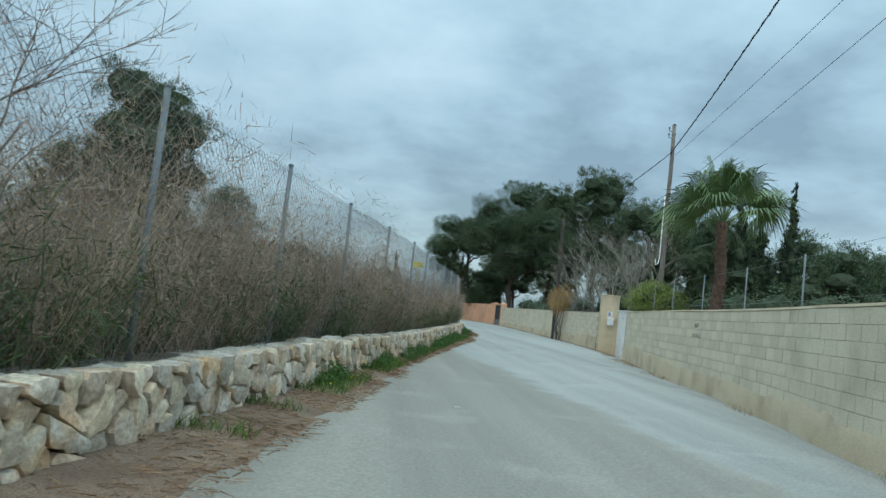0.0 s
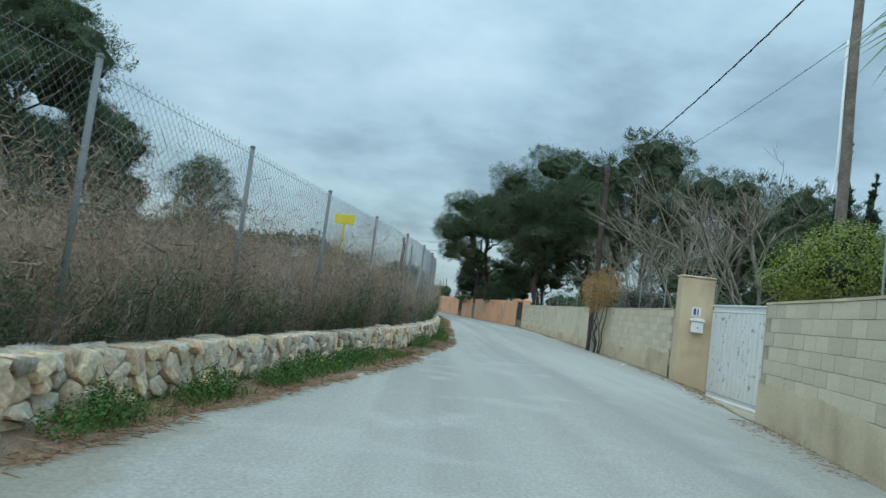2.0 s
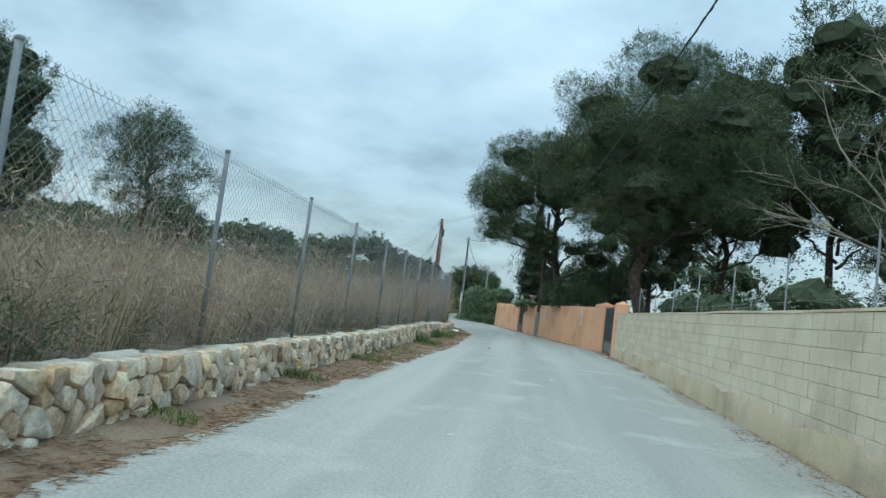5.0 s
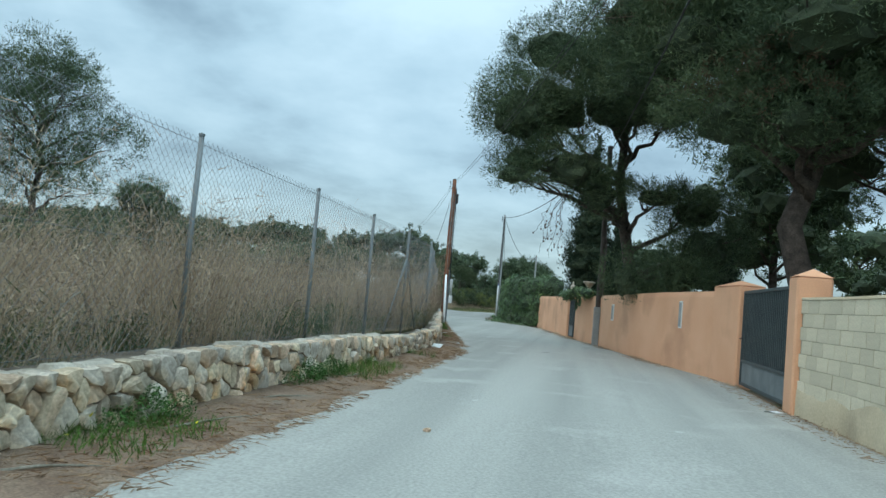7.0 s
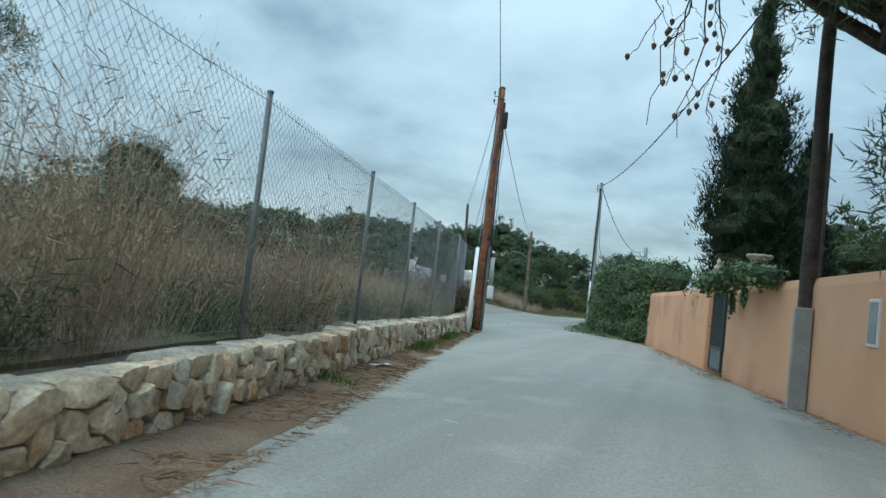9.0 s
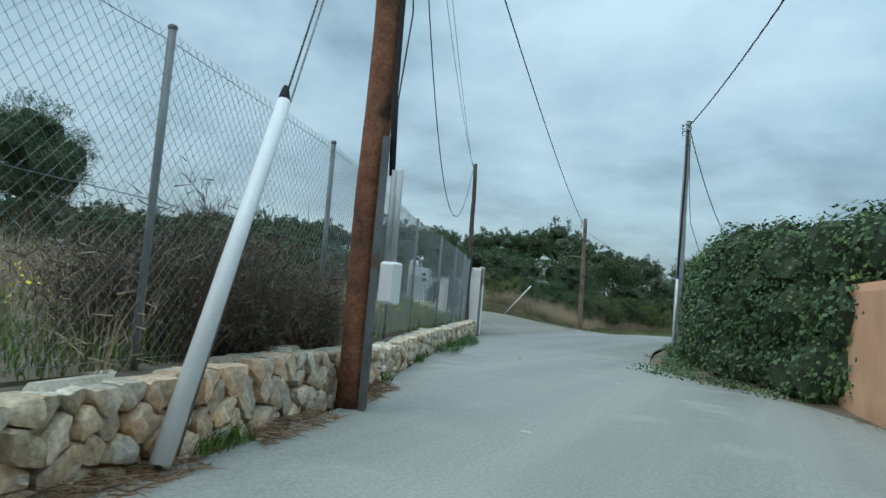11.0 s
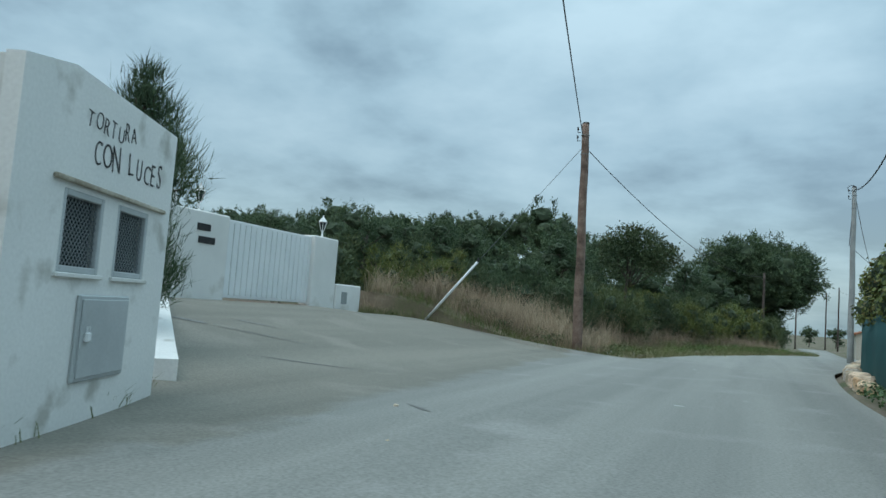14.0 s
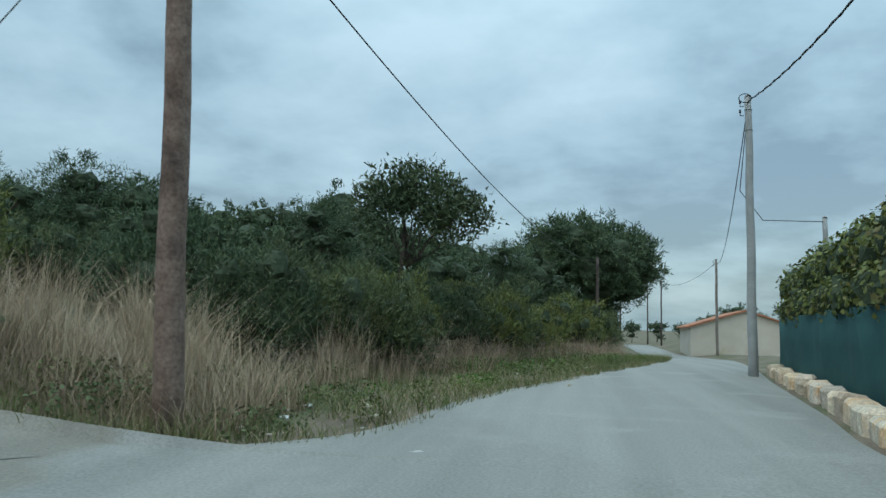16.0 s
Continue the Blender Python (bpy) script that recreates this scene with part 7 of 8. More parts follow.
for k, (x, y, s) in enumerate(thicket):
    lf = ("scrub", "needles", "scrub_light", "scrub", "ivy_olive")[k % 5]
    t = thing("thicket_bush", "dense green scrub bush in the thicket beyond the junction", "bush", x, y, float(left_ground(x, y)), group="thicket bushes")
    lobes = [(0, 0, 0.7 * s, 1.2 * s, 1.2 * s, 0.8 * s)]
    for q in range(6):
        a = q * 1.05 + rs.uniform(-0.4, 0.4)
        r = rs.uniform(0.3, 0.5) * s
        lobes.append((0.75 * s * math.cos(a), 0.75 * s * math.sin(a), rs.uniform(0.7, 1.75) * s, r, r, r * rs.uniform(0.9, 1.5)))
    near = y < 150 and x > -14
    crown = part("foliage", crown_mesh("foliage", lobes, 210 if near else 90, 0.12 if near else 0.17, 0.026 if near else 0.045, M[lf], 1.2, 12, 0.13), None, t)
    part("inner_foliage", lumps(lobes, 0.5, k, True), M["core_dark"], crown, "inside of the bush, dark with painted shade")
for k, (x, y, h, r) in enumerate([(-15.4, 143.5, 3.9, 2.4), (-21.5, 146.5, 4.8, 2.6), (-27.0, 146.0, 4.6, 2.5), (-11.0, 150.0, 4.0, 2.2), (-18.5, 150.5, 4.8, 2.5), (-5.4, 160.0, 4.6, 2.3)]):
    pine(x, y, float(left_ground(x, y)), h, lobes_full(r, h, 60 + k, 16, 0.18), 0.13, label="dark green pine rising behind the thicket", group="pines behind the thicket", per=95, length=0.16, width=0.03, dense=0.4, fill=1)
t = thing("broadleaf_tree", "small broad-leaved tree rising from the thicket", "tree", -6.3, 143.4, 0.95)
lobes = filled([(0, 0, 2.7, 1.3, 1.3, 0.9), (0.5, 0.1, 3.5, 0.9, 0.9, 0.7), (-0.4, 0, 3.8, 0.7, 0.7, 0.6), (1.3, 0, 2.9, 0.8, 0.8, 0.6)], 4, 5)
g = limb((0, 0, -0.2), (-0.2, 0, 4.2), 0.09, 0.02, G(), 0.4, 7)
for a in lobes[4:]:
    limb((0, 0, 1.6), a[:3], 0.03, 0.008, g, 0.5, 5)
part("trunk", g, M["bark"], t, "dark thin trunk", True)
part("crown", crown_mesh("crown", lobes, 120, 0.14, 0.06, M["scrub"], 0.6, 8, 0.16), None, t)
pine(-8.2, 117.5, 0.3, 3.2, [(0, 0, 2.65, 0.42, 0.42, 0.5), (0.22, 0.1, 2.1, 0.5, 0.5, 0.45), (-0.3, -0.15, 2.0, 0.5, 0.5, 0.45), (0.0, -0.2, 1.4, 0.55, 0.55, 0.45), (0.15, 0.1, 0.9, 0.45, 0.45, 0.4), (-0.4, 0.0, 1.0, 0.55, 0.55, 0.45), (0, 0, 3.1, 0.2, 0.2, 0.35)], 0.06, label="bushy young pine behind the meter hut", per=900, length=0.2, width=0.011, dense=0.45, up=2.2)
pine(-13.4, 119.4, 0.5, 3.4, [(0, 0, 2.6, 0.8, 0.8, 0.7), (0.5, 0.2, 1.9, 1.0, 1.0, 0.6), (-0.7, -0.2, 1.7, 1.0, 1.0, 0.6), (0.1, -0.4, 1.2, 1.2, 1.2, 0.6)], 0.07, label="bushy young pine behind the meter hut", per=100, length=0.2, width=0.032, dense=0.4)
bare_tree(-14.6, 128.6, 2.6, 55, "bark_bare", "sparse bare shrub behind the white gate")
bush("field_bush", "dark green bush behind the fence", "bush", [(0, 0, 1.9, 2.0, 2.0, 1.6), (1.4, 0.4, 1.6, 1.6, 1.6, 1.3), (-1.6, 0.3, 2.2, 1.6, 1.6, 1.3)], "needles", 0.14, 60, -20.5, 88, 0.6, inner=0.7)
bush("field_bush", "dark green bush behind the fence", "bush", [(0, 0, 1.6, 1.6, 1.6, 1.3), (1.2, 0.4, 1.2, 1.3, 1.3, 1.0), (-1.1, 0.3, 1.9, 1.2, 1.2, 1.0)], "needles", 0.16, 60, -16.6, 90, 0.6, inner=0.7)
bush("field_bush", "dark green bush behind the fence", "bush", [(0, 0, 1.2, 1.3, 1.3, 1.0), (0.8, 0.5, 1.6, 1.0, 1.0, 0.8)], "needles", 0.14, 70, -4.6, 84.5, 0.6, inner=0.7)


for px, py in ((2.3, 31.0), (2.9, 34.3), (1.3, 26.2), (3.3, 63.4), (3.4, 65.8), (3.3, 61.9), (0.7, 22.4)):
    rs = random.Random(int(py * 10))
    t = thing("dead_branch", "pale dead branch lying in the brush behind the wall", "branch", group="dead branches behind the wall")
    for _ in range(4):
        g = G()
        a, L = rs.uniform(1.0, 2.2) + (3.14 if rs.random() < 0.5 else 0), rs.uniform(0.6, 1.3)
        p0 = Vector((px, py, 0.6 + rs.uniform(0, 0.2)))
        p1 = p0 + Vector((math.cos(a) * L * 0.5, math.sin(a) * L * 0.5, rs.uniform(0.1, 0.4)))
        limb(p0, p1, 0.011, 0.008, g, 0.8, 5)
        limb(p1, p1 + Vector((math.cos(a) * L * 0.5, math.sin(a) * L * 0.5, rs.uniform(-0.4, 0.1))), 0.008, 0.003, g, 0.8, 5)
        part("stick", g, M["bark_bare"], t)


for x, y, h in ((-5.6, 8.0, 3.4), (-5.0, 6.6, 3.2), (-6.2, 9.6, 2.9)):
    bare_tree(x, y, h, int(y * 10), "bark_twig", "tall leafless twiggy shrub behind the fence", 0.5, 0.45)
bare_tree(-1.1, 95.4, 1.5, 57, "bark_twig", "leggy leafless shrub behind the fence by the pole", 0.45, 0.6)
for x, y, q in ((-1.65, 103.0, 0.3), (-2.6, 106.3, 0.3), (-2.45, 105.9, 0.2), (4.4, 62.7, 0.3), (4.1, 62.2, 0.22), (4.4, 66.1, 0.34), (4.45, 66.9, 0.25), (-1.0, 10.4, 0.3), (-0.3, 13.6, 0.28), (0.25, 16.0, 0.3), (0.55, 17.6, 0.3), (1.2, 20.9, 0.32), (1.5, 22.6, 0.3), (2.0, 25.4, 0.34), (2.25, 26.4, 0.3), (2.5, 27.9, 0.3), (3.35, 33.2, 0.34), (3.55, 34.6, 0.32), (4.05, 39.6, 0.35), (4.1, 40.6, 0.3), (1.85, 24.2, 0.3), (2.3, 27.2, 0.25)):
    q *= 0.72
    bush("weed_clump", "bright green leafy weed at the foot of the stone wall", "weed", [(0, 0, 0.12, q, q * 1.3, 0.15), (q * 0.3, 0.3, 0.14, q * 0.7, q * 0.8, 0.13), (-q * 0.2, -0.35, 0.1, q * 0.7, q * 0.9, 0.12), (0.0, 0.05, 0.25, q * 0.4, q * 0.4, 0.1)], "weed", 0.022, 1700, x, y, 0.02, stems=False, inner=0, group="weed clumps by the stone wall")
# broad-leaved weeds and rubbish on the verge by the junction
rs = random.Random(77)
for k in range(60):
    y = rs.uniform(131.8, 152)
    x = float(EDGE_L.x(y)) - rs.uniform(0.3, 3.0)
    q = rs.uniform(0.2, 0.5)
    bush("weed_clump", "low broad-leaved green weed clump on the verge", "weed", [(0, 0, 0.14, q, q, 0.16), (q * 0.6, 0.2, 0.2, q * 0.6, q * 0.6, 0.14)], ("grass", "scrub_light", "grass_mixed")[k % 3], 0.045, 130, x, y, float(left_ground(x, y)), stems=False, inner=0, group="weed clumps on the verge")
for k in range(16):
    y = rs.uniform(131.7, 134.6) if k < 10 else rs.uniform(138, 148)
    x = float(EDGE_L.x(y)) - rs.uniform(0.25, 1.6)
    z = float(left_ground(x, y))
    s = rs.uniform(0.02, 0.045)
    solid("rubble_piece", lumps([(x, y, z + 0.05, s * 1.5, s, s * 0.6)], 1.0, k, True), M["cap" if k % 5 else "plastic_white"], "pale piece of rubble lying in the verge grass", "rubble", group="rubble on the verge")
for k in range(3):
    solid("board_offcut", G().box(-0.45, -0.05, 0, 0.45, 0.05, 0.025, 0.006, Matrix.Translation((-9.3 + 0.25 * k, 134.2 + 0.12 * k, 0.42 + 0.03 * k)) @ Matrix.Rotation(0.2 + 0.5 * k, 4, "Z") @ Matrix.Rotation(0.15, 4, "Y")), M["wood_brown"], "reddish offcut of board dumped on the verge", "board", group="boards dumped on the verge")


# ---- brush, grass, litter: what nobody could count ----
def field_points(n, y0, y1, near, far_, power=1.6):
    y = rng.uniform(y0, y1, n)
    off = near + (far_ - near) * rng.uniform(0, 1, n) ** power
    lw = np.where(y < 113.5, WALL_L.x(y), EDGE_L.x(y) - 0.1)
    x = lw - 0.33 - off
    return x, y, off, left_ground(x, y)


def tall(y):
    return np.interp(y, [-10, 8, 12, 16, 20, 26, 40, 60, 76, 85, 90, 95], [2.1, 2.15, 2.0, 1.9, 1.75, 1.7, 1.7, 1.75, 1.8, 1.3, 0.85, 0.55])


def clumped(x, y, f=0.55, amount=0.5):
    return np.array([1 + amount * noise.noise((a * f, b * f, 0.0)) for a, b in zip(x, y)])


def brush(name, label, n, y0, y1, near, far_, material, hscale, width, lean, power=1.6, twigs=2):
    # stems fan out from the foot of each shrub
    nc = max(1, n // 26)
    cx, cy, off, cz = field_points(nc, y0, y1, near, far_, power)
    ch = tall(cy) * hscale * rng.uniform(0.7, 1.1, nc) * clumped(cx, cy) * clumped(cx, cy, 0.17, 0.35)
    ch = np.minimum(ch, tall(cy) * hscale * 1.3)
    k = rng.integers(0, nc, n)
    ang, out = rng.uniform(0, 2 * np.pi, n), np.abs(rng.normal(0, 0.16, n))
    x, y = cx[k] + out * np.cos(ang), cy[k] + out * np.sin(ang)
    x = np.minimum(x, WALL_L.x(y) - 0.30)
    h = ch[k] * rng.uniform(0.4, 1.05, n)
    base = np.stack([x, y, cz[k] - 0.05], 1)
    v, f = blades(base, h, rng.uniform(0.0, 1, n) ** 0.8 * lean, width * rng.uniform(0.6, 1.5, n), 0.35, ang)
    tip = v.reshape(-1, 5, 3)[:, 4]
    over = tip[:, 0] - (WALL_L.x(tip[:, 1]) + 0.02)
    v.reshape(-1, 5, 3)[:, 4, 0] -= np.maximum(over, 0)
    # side twigs on the upper part
    m = n * twigs
    k = rng.integers(0, n, m)
    u = rng.uniform(0.12, 1.0, m)
    pos = base[k] * (1 - u[:, None]) + tip[k] * u[:, None] + rng.normal(0, 0.06, (m, 3))
    d = rng.normal(size=(m, 3)) + np.array([0, 0, 0.45])
    w = sprigs(pos, d, rng.uniform(0.06, 0.24, m), rng.uniform(0.9, 1.9, m) * width)
    return solid(name, np_mesh(name, *joined((v, f), w), M[material]), None, label, "brush", "stuff")


brush("dry_brush", "tangled dry brown brush behind the fence", 22000, -4, 88.5, 0.0, 4.5, "brush", 1.0, 0.005, 0.95, twigs=7)
brush("dry_brush", "tangled dry brown brush behind the fence", 9000, 4, 34, 0.0, 3.0, "brush", 0.95, 0.0042, 1.1, twigs=20)
brush("straw_grass", "tall straw-coloured dry grass behind the fence", 26000, 24, 93, 0.0, 10, "straw", 1.05, 0.006, 0.65, 1.3, 4)
brush("dry_brush", "low dry brush across the field", 7000, 0, 100, 4, 26, "brush", 0.9, 0.026, 0.7, 1.0)
brush("bramble", "dark tangled bramble behind the fence by the pole", 6000, 93.0, 96.0, 0.0, 1.3, "bramble", 1.7, 0.008, 1.0, twigs=5)
brush("green_undergrowth", "dark green weeds under the dry brush", 10000, -4, 46, 0.0, 1.2, "undergrowth", 0.5, 0.008, 1.3, twigs=7)
brush("green_undergrowth", "dark green weeds under the dry brush", 5000, 46, 90, 0.2, 1.6, "undergrowth", 0.3, 0.008, 1.3, twigs=6)


def bank_grass(name, label, n, y0, y1, near, far_, material, h0, h1, width, lean, power=1.3, patch=0.0):
    y = rng.uniform(y0, y1, n)
    off = near + (far_ - near) * rng.uniform(0, 1, n) ** power
    lw = np.where(y < 113.5, WALL_L.x(y) - 0.3, EDGE_L.x(y) - 0.05)
    x = lw - off
    c = clumped(x, y, 0.8, 0.8)
    keep = c > patch
    x, y, c = x[keep], y[keep], c[keep]
    base = np.stack([x, y, left_ground(x, y) - 0.03], 1)
    h = rng.uniform(h0, h1, len(x)) * c
    return solid(name, np_mesh(name, *blades(base, h, rng.uniform(0.05, 1, len(x)) * lean, width * rng.uniform(0.6, 1.5, len(x))), M[material]), None, label, "grass", "stuff")


bank_grass("meadow_grass", "green meadow grass behind the fence", 22000, 86, 113.2, 0.0, 14, "grass_mixed", 0.08, 0.4, 0.010, 0.9, 1.3, 0.7)
bank_grass("straw_grass", "straw-coloured grass at the back of the field", 18000, 92, 113.4, 3, 30, "straw", 0.5, 1.0, 0.018, 0.3, 1.0)
bank_grass("meadow_grass", "green meadow grass behind the fence", 16000, 90, 113.2, 0.0, 8, "grass", 0.06, 0.3, 0.008, 1.0, 1.3, 0.75)
bank_grass("straw_grass", "tall straw behind the flowering meadow", 15000, 97, 113.4, 5, 15, "straw", 0.5, 1.05, 0.014, 0.4, 1.0)
bank_grass("meadow_grass", "green meadow grass behind the hut", 9000, 113.6, 121, 1.3, 20, "grass", 0.2, 0.6, 0.012, 0.5)
bank_grass("straw_grass", "straw-coloured grass behind the hut", 9000, 113.6, 122, 5, 26, "straw", 0.4, 0.95, 0.016, 0.4, 1.0)
bank_grass("verge_grass", "short green grass on the verge by the pole", 30000, 130.6, 162, -0.3, 4.2, "grass_mixed", 0.04, 0.32, 0.009, 1.6, 1.1, 0.8)
bank_grass("dry_stubble", "short dry stalks between the verge weeds", 9000, 130.6, 165, -0.3, 3.5, "straw", 0.05, 0.22, 0.007, 1.6, 1.0)
bank_grass("straw_grass", "tall pale dry grass on the bank", 10000, 131.9, 141, 2.2, 5.5, "straw", 0.4, 1.1, 0.007, 0.9, 1.0, 1.2)
bank_grass("dry_brush", "brown undergrowth on the bank", 15000, 131.5, 160, 1.6, 7, "brush", 0.2, 0.8, 0.010, 1.1, 1.0, 0.85)


def corner_points(n, deep):
    """Spots on the bank that faces the drive."""
    x = rng.uniform(-12.6, -5.2, n)
    y = np.interp(x, [-12.3, -11.2, -8.5, -5.65], [129.9, 130.95, 131.1, 131.25]) + deep * rng.uniform(0, 1, n) ** 1.2
    return np.stack([x, y, left_ground(x, y) - 0.03], 1), clumped(x, y, 0.9, 0.8)


for name, label, n, deep, shift, material, h0, h1, w in (("verge_grass", "rough green grass on the bank beside the drive", 7000, 2.2, -0.05, "grass_mixed", 0.05, 0.34, 0.010), ("straw_grass", "pale dry grass on the bank beside the drive", 2800, 1.9, 1.0, "straw", 0.35, 1.0, 0.008), ("dry_brush", "brown undergrowth on the bank beside the drive", 6000, 2.4, 0.3, "brush", 0.15, 0.55, 0.009)):
    base, c = corner_points(n, deep)
    base[:, 1] += shift
    base[:, 2] = left_ground(base[:, 0], base[:, 1]) - 0.03
    solid(name, np_mesh(name, *blades(base, rng.uniform(h0, h1, n) * c, rng.uniform(0.1, 1.0, n), w * rng.uniform(0.6, 1.5, n)), M[material]), None, label, "grass", "stuff")
rs = random.Random(12)
for k in range(14):
    x = rs.uniform(-12.4, -6.2)
    y = 131.5 + rs.uniform(0.0, 1.3)
    q = rs.uniform(0.2, 0.45)
    bush("weed_clump", "low broad-leaved green weed clump on the verge", "weed", [(0, 0, 0.16, q, q, 0.2), (q * 0.6, 0.2, 0.22, q * 0.6, q * 0.6, 0.16)], ("scrub", "grass_mixed", "scrub_light")[k % 3], 0.05, 150, x, y, float(left_ground(x, y)), stems=False, inner=0, group="weed clumps on the verge")


def flowers(name, label, n, pick, size):
    p = pick(n)
    nr = rng.normal(size=(len(p), 3)) * 0.5 + np.array([0, 0, 1])
    return solid(name, np_mesh(name, *leaves(p, nr, size * rng.uniform(0.7, 1.3, len(p)), 1.0), M["flower"]), None, label, "flowers", "stuff")


def meadow_pick(n):
    y = rng.uniform(87, 113, n)
    x = WALL_L.x(y) - 0.6 - 9 * rng.uniform(0, 1, n) ** 1.3
    keep = np.array([noise.noise((a * 0.5, b * 0.5, 7)) > 0.02 for a, b in zip(x, y)])
    x, y = x[keep], y[keep]
    return np.stack([x, y, left_ground(x, y) + rng.uniform(0.2, 0.55, len(x))], 1)


flowers("meadow_flowers", "yellow flowers scattered through the meadow grass", 6000, meadow_pick, 0.04)


def verge_x(y, t):
    return WALL_L.x(y) + 0.06 + (EDGE_L.x(y) - WALL_L.x(y) + 0.1) * t


def weeds():
    """Green weeds at the foot of the stone wall, in patches."""
    n = 70000
    y = rng.uniform(3, 112, n)
    c = np.array([noise.noise((b * 0.33, 3.0, 0.0)) + 0.5 * noise.noise((b * 1.3, 9.0, 0.0)) for b in y])
    keep = c > np.where((y > 17) & (y < 42), -0.05, 0.14)
    y, c = y[keep], c[keep]
    t = rng.uniform(0, 1, len(y)) ** 2.2 * 0.75
    x = np.where(y < 96, verge_x(y, t), WALL_L.x(y) + 0.05 + 0.3 * t)
    base = np.stack([x, y, np.full(len(y), 0.03)], 1)
    h = rng.uniform(0.04, 0.2, len(y)) * (0.6 + 1.4 * np.clip(c, 0, 1))
    solid("wall_foot_weeds", np_mesh("wall_foot_weeds", *blades(base, h, rng.uniform(0.2, 1.4, len(y)), rng.uniform(0.005, 0.012, len(y))), M["grass"]), None, "green weeds growing along the foot of the wall", "weeds", "stuff")
    k = rng.choice(len(y), 70)
    p = base[k] + np.stack([rng.normal(0, 0.05, 70), rng.normal(0, 0.05, 70), h[k] + 0.01], 1)
    p = p[p[:, 1] < 70]
    solid("wall_foot_flowers", np_mesh("wall_foot_flowers", *leaves(p, rng.normal(size=(len(p), 3)) * 0.5 + np.array([0, 0, 1]), rng.uniform(0.025, 0.05, len(p)), 1.0), M["flower"]), None, "small yellow flowers among the weeds", "flowers", "stuff")
    # right-hand foot of the walls: dry tufts
    n = 5000
    y = rng.uniform(5, 112, n)
    c = np.array([noise.noise((b * 0.5, 13.0, 0.0)) for b in y])
    y = y[c > 0.12]
    x = EDGE_R.x(y) - rng.uniform(0.0, 0.22, len(y))
    base = np.stack([x, y, np.full(len(y), 0.0)], 1)
    solid("wall_foot_tufts", np_mesh("wall_foot_tufts", *blades(base, rng.uniform(0.03, 0.14, len(y)), rng.uniform(0.2, 1.2, len(y)), rng.uniform(0.006, 0.012, len(y))), M["straw"]), None, "dry tufts along the foot of the block wall", "weeds", "stuff")


weeds()


def drive_weeds():
    n = 5000
    k = rng.uniform(0, 1, n)
    x, y = -5.4 - 1.1 * k, 113.6 + 2.5 * k
    far_ = rng.uniform(0, 1, n) < 0.5
    x = np.where(far_, -6.6 - 5.6 * k, x) + np.abs(rng.normal(0, 0.10, n)) + 0.03
    y = np.where(far_, 116.3 + 5.3 * k, y) - np.abs(rng.normal(0, 0.06, n)) - 0.02
    c = clumped(x, y, 1.6, 1.0)
    keep = c > 1.0
    x, y, c = x[keep], y[keep], c[keep]
    base = np.stack([x, y, ramp(x, y)], 1)
    solid("drive_weeds", np_mesh("drive_weeds", *blades(base, rng.uniform(0.03, 0.17, len(x)) * c, rng.uniform(0.1, 0.9, len(x)), rng.uniform(0.006, 0.012, len(x))), M["grass_mixed"]), None, "dry weeds at the foot of the hut and the drive wall", "weeds", "stuff")


drive_weeds()


def needle_litter():
    n = 42000
    y = rng.uniform(2, 97, n)
    t = rng.uniform(0, 1, n) ** 0.8 * 1.12
    x = verge_x(y, t)
    keep = np.array([noise.noise((a * 1.5, b * 0.9, 2.0)) > -0.25 for a, b in zip(x, y)])
    x, y, t = x[keep], y[keep], t[keep]
    a = rng.uniform(0, 6.28, len(x))
    pos = np.stack([x, y, 0.07 - 0.05 * np.clip(t, 0, 1) + rng.uniform(0, 0.012, len(x))], 1)
    d = np.stack([np.cos(a), np.sin(a), rng.normal(0, 0.12, len(x))], 1)
    solid("fallen_needles", np_mesh("fallen_needles", *sprigs(pos, d, rng.uniform(0.05, 0.22, len(x)), rng.uniform(0.004, 0.012, len(x))), M["needle_dry"]), None, "fallen pine needles and straw on the verge", "litter", "stuff")

    n = 9000
    y = rng.uniform(20, 100, n)
    x = EDGE_R.x(y) - 0.02 - 0.42 * rng.uniform(0, 1, n) ** 2
    keep = np.array([noise.noise((b * 0.35, 21.0, 0.0)) > -0.1 for b in y])
    x, y = x[keep], y[keep]
    a = rng.uniform(0, 6.28, len(x))
    pos = np.stack([x, y, np.full(len(x), 0.022)], 1)
    d = np.stack([np.cos(a), np.sin(a), rng.normal(0, 0.1, len(x))], 1)
    solid("fallen_needles", np_mesh("fallen_needles", *sprigs(pos, d, rng.uniform(0.04, 0.16, len(x)), rng.uniform(0.004, 0.010, len(x))), M["needle_dry"]), None, "fallen needles and dust along the foot of the walls", "litter", "stuff")


needle_litter()


# ---- small things lying about ----
def flat_scrap(name, label, category, x, y, w, h, rz, material, z=0.02, tilt=0.0):
    g = G()
    m = Matrix.Translation((x, y, z)) @ Matrix.Rotation(radians(rz), 4, "Z") @ Matrix.Rotation(radians(tilt), 4, "X")
    nx, ny = 5, 4
    v = []
    for s in (0, 1):
        for i in range(nx):
            for j in range(ny):
                px, py = (i / (nx - 1) - 0.5) * w, (j / (ny - 1) - 0.5) * h
                v.append(m @ Vector((px, py, 0.02 * noise.noise((px * 9 + x, py * 9, 0)) + 0.004 * s)))
    f = []
    for s in (0, 1):
        for i in range(nx - 1):
            for j in range(ny - 1):
                k = s * nx * ny + i * ny + j
                q = (k, k + ny, k + ny + 1, k + 1)
                f.append(q if s else q[::-1])
    g.add(v, f)
    return solid(name, g, material, label, category)


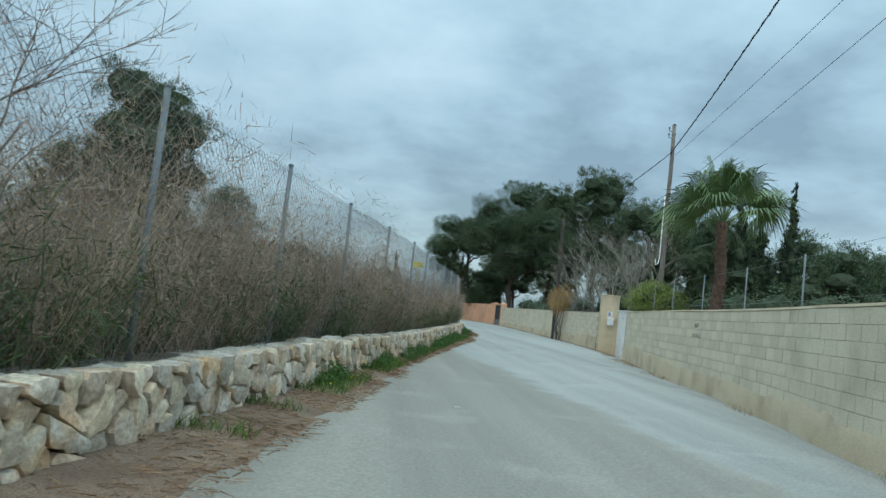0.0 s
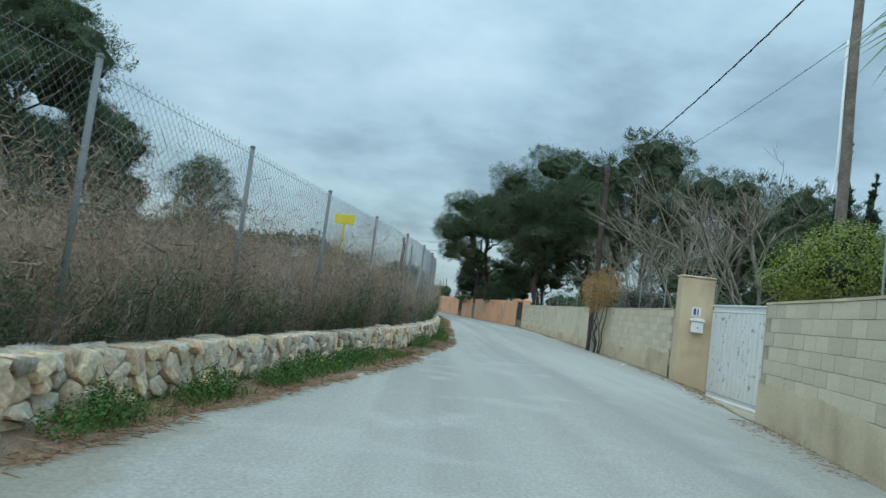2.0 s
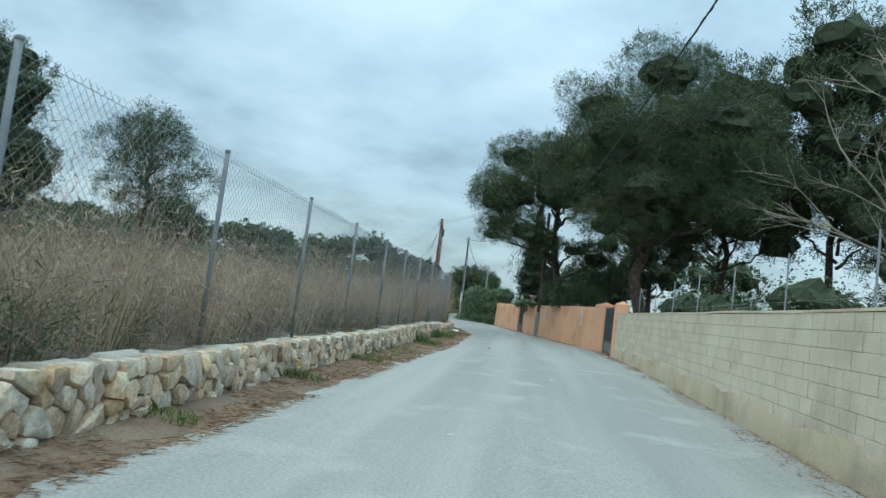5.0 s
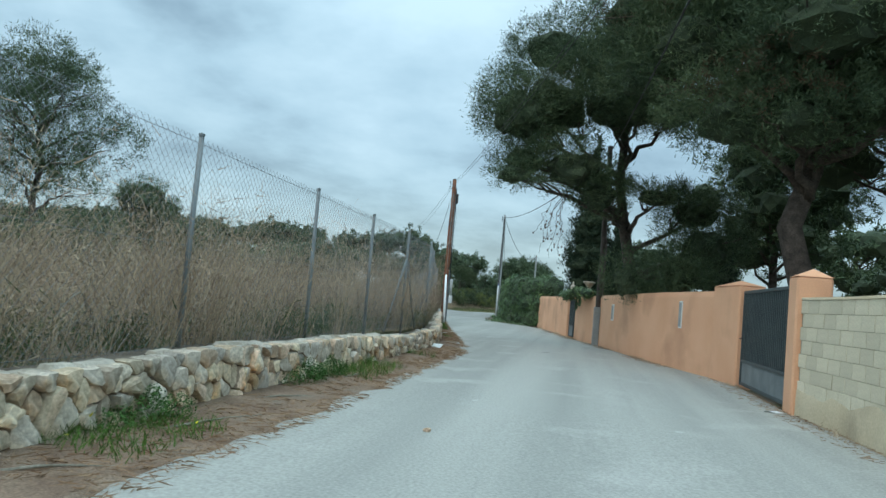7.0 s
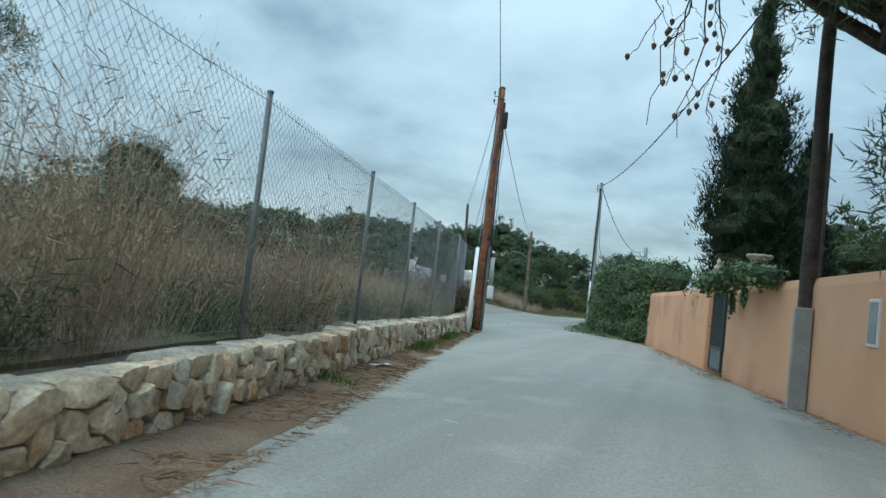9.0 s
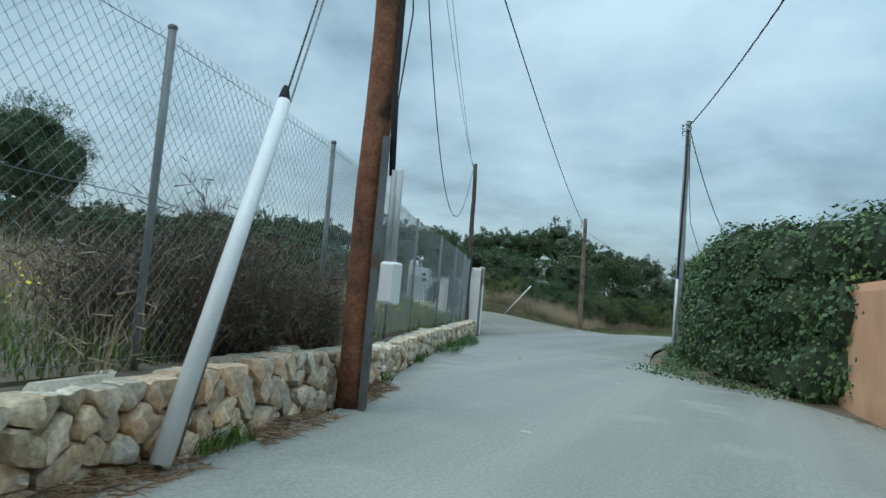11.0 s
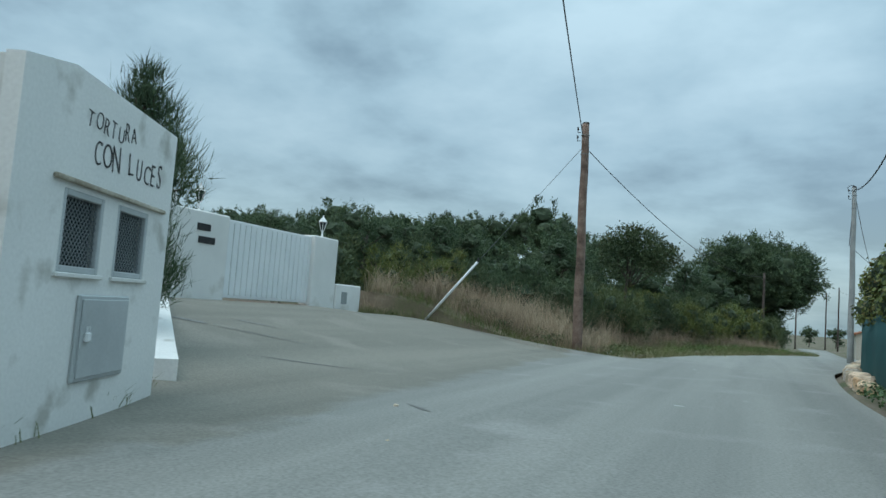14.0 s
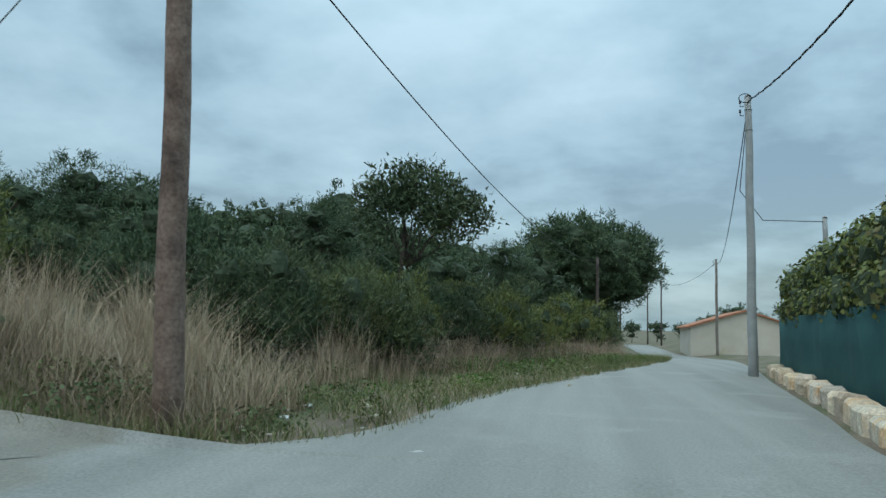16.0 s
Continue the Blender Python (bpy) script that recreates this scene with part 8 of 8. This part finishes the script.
flat_scrap("paper_sheet", "crumpled pale sheet lying against the stone wall", "litter", 4.44, 74.75, 0.30, 0.20, -25, M["plastic_white"], 0.09, 30)
flat_scrap("plastic_scrap", "white scrap of plastic at the foot of the wall", "litter", 9.55, 37.3, 0.42, 0.10, 60, M["plastic_white"])
flat_scrap("plastic_scrap", "white scrap of plastic by the dark gate", "litter", 10.75, 69.0, 0.26, 0.10, 10, M["plastic_white"])
flat_scrap("plastic_scrap", "white scrap on the needle litter", "litter", 3.25, 82.3, 0.4, 0.12, 70, M["plastic_white"], 0.06)
for k, (x, y) in enumerate([(-0.5, 104.5), (-1.2, 104.0), (-0.3, 103.6), (-3.6, 115.8), (-4.4, 117.5), (6.45, 64.0), (-7.6, 133.4), (-6.9, 133.1), (-2.1, 139.5), (-8.3, 131.9), (6.5, 16.9)]):
    s = 0.015 + 0.01 * (k % 3)
    solid("pebble", lumps([(x, y, s * 0.6 + 0.02, s, s * 0.8, s * 0.7)], 1.0, k), M["stone"], "loose pebble lying on the asphalt", "stone", group="pebbles on the lane")


def twig(x, y, rz, L, label="dry twig lying on the verge"):
    a = radians(rz)
    pts = [(x + math.cos(a) * L * f + 0.03 * math.sin(f * 7), y + math.sin(a) * L * f, 0.05 + 0.02 * math.sin(f * 5)) for f in (0, 0.3, 0.6, 1)]
    solid("twig", G().tube(pts, [0.012, 0.01, 0.007, 0.004], 6), M["bark_bare"], label, "twig", group="twigs on the verge")


for x, y, r, L in ((3.4, 32.2, 60, 0.6), (3.3, 31.6, 70, 0.7), (4.6, 62.6, 75, 1.3), (4.5, 64.5, 60, 0.9), (4.6, 67, 80, 1.2), (4.5, 61.0, 50, 0.7)):
    twig(x, y, r, L)


def patches():
    """Worn pale spots, tar-dark cracks and stains, as thin skins on the asphalt."""
    t = tagged(new("road_marks"), "worn pale spots and dark cracks in the asphalt", "road wear", kind="structure")
    rs = random.Random(31)

    def skin(x, y, a, b, rz, material, name, jag=0.3, z=0.006):
        n = 14
        c, s = math.cos(rz), math.sin(rz)
        v = []
        for k in range(n):
            q = 2 * math.pi * k / n
            r = 1 + jag * rs.uniform(-1, 1)
            px, py = a * r * math.cos(q), b * r * math.sin(q)
            X, Y = x + px * c - py * s, y + px * s + py * c
            el, er = float(EDGE_L.x(Y)), float(EDGE_R.x(Y))
            f = min(1, max(0, (X - el) / (er - el)))
            v.append((X, Y, float(ramp(X, Y)) + 0.004 + 0.03 * (1 - (2 * f - 1) ** 2) + 0.012 * noise.noise((X * 0.5, Y * 0.35, 2)) + z))
        part(name, G().add(v, [tuple(range(n))]), material, t)

    for _ in range(36):
        y = rs.uniform(8, 135)
        el, er = float(EDGE_L.x(y)), float(EDGE_R.x(y))
        x = el + (er - el) * rs.uniform(0.15, 0.85)
        if y > 114:
            x = rs.uniform(-4.5, 0)
        skin(x, y, rs.uniform(0.02, 0.09), rs.uniform(0.015, 0.05), rs.uniform(0, 3), M["asphalt_worn"], "worn_spot", 0.4, 0.005)
    for x, y, a, b, r in ((-8.2, 120.3, 0.9, 0.02, 0.75), (-8.9, 121.0, 0.35, 0.05, 0.7), (-9.1, 119.6, 0.3, 0.08, 0.7), (-6.6, 119.6, 0.9, 0.014, 0.8), (-6.55, 129.25, 1.1, 0.018, 1.08), (-7.6, 127.3, 0.5, 0.014, 1.0), (-4.2, 117.6, 0.28, 0.03, 2.4), (7.0, 77.5, 0.28, 0.05, 1.2)):
        skin(x, y, a, b, r, M["asphalt_dark"], "crack", 0.25, 0.006)


patches()
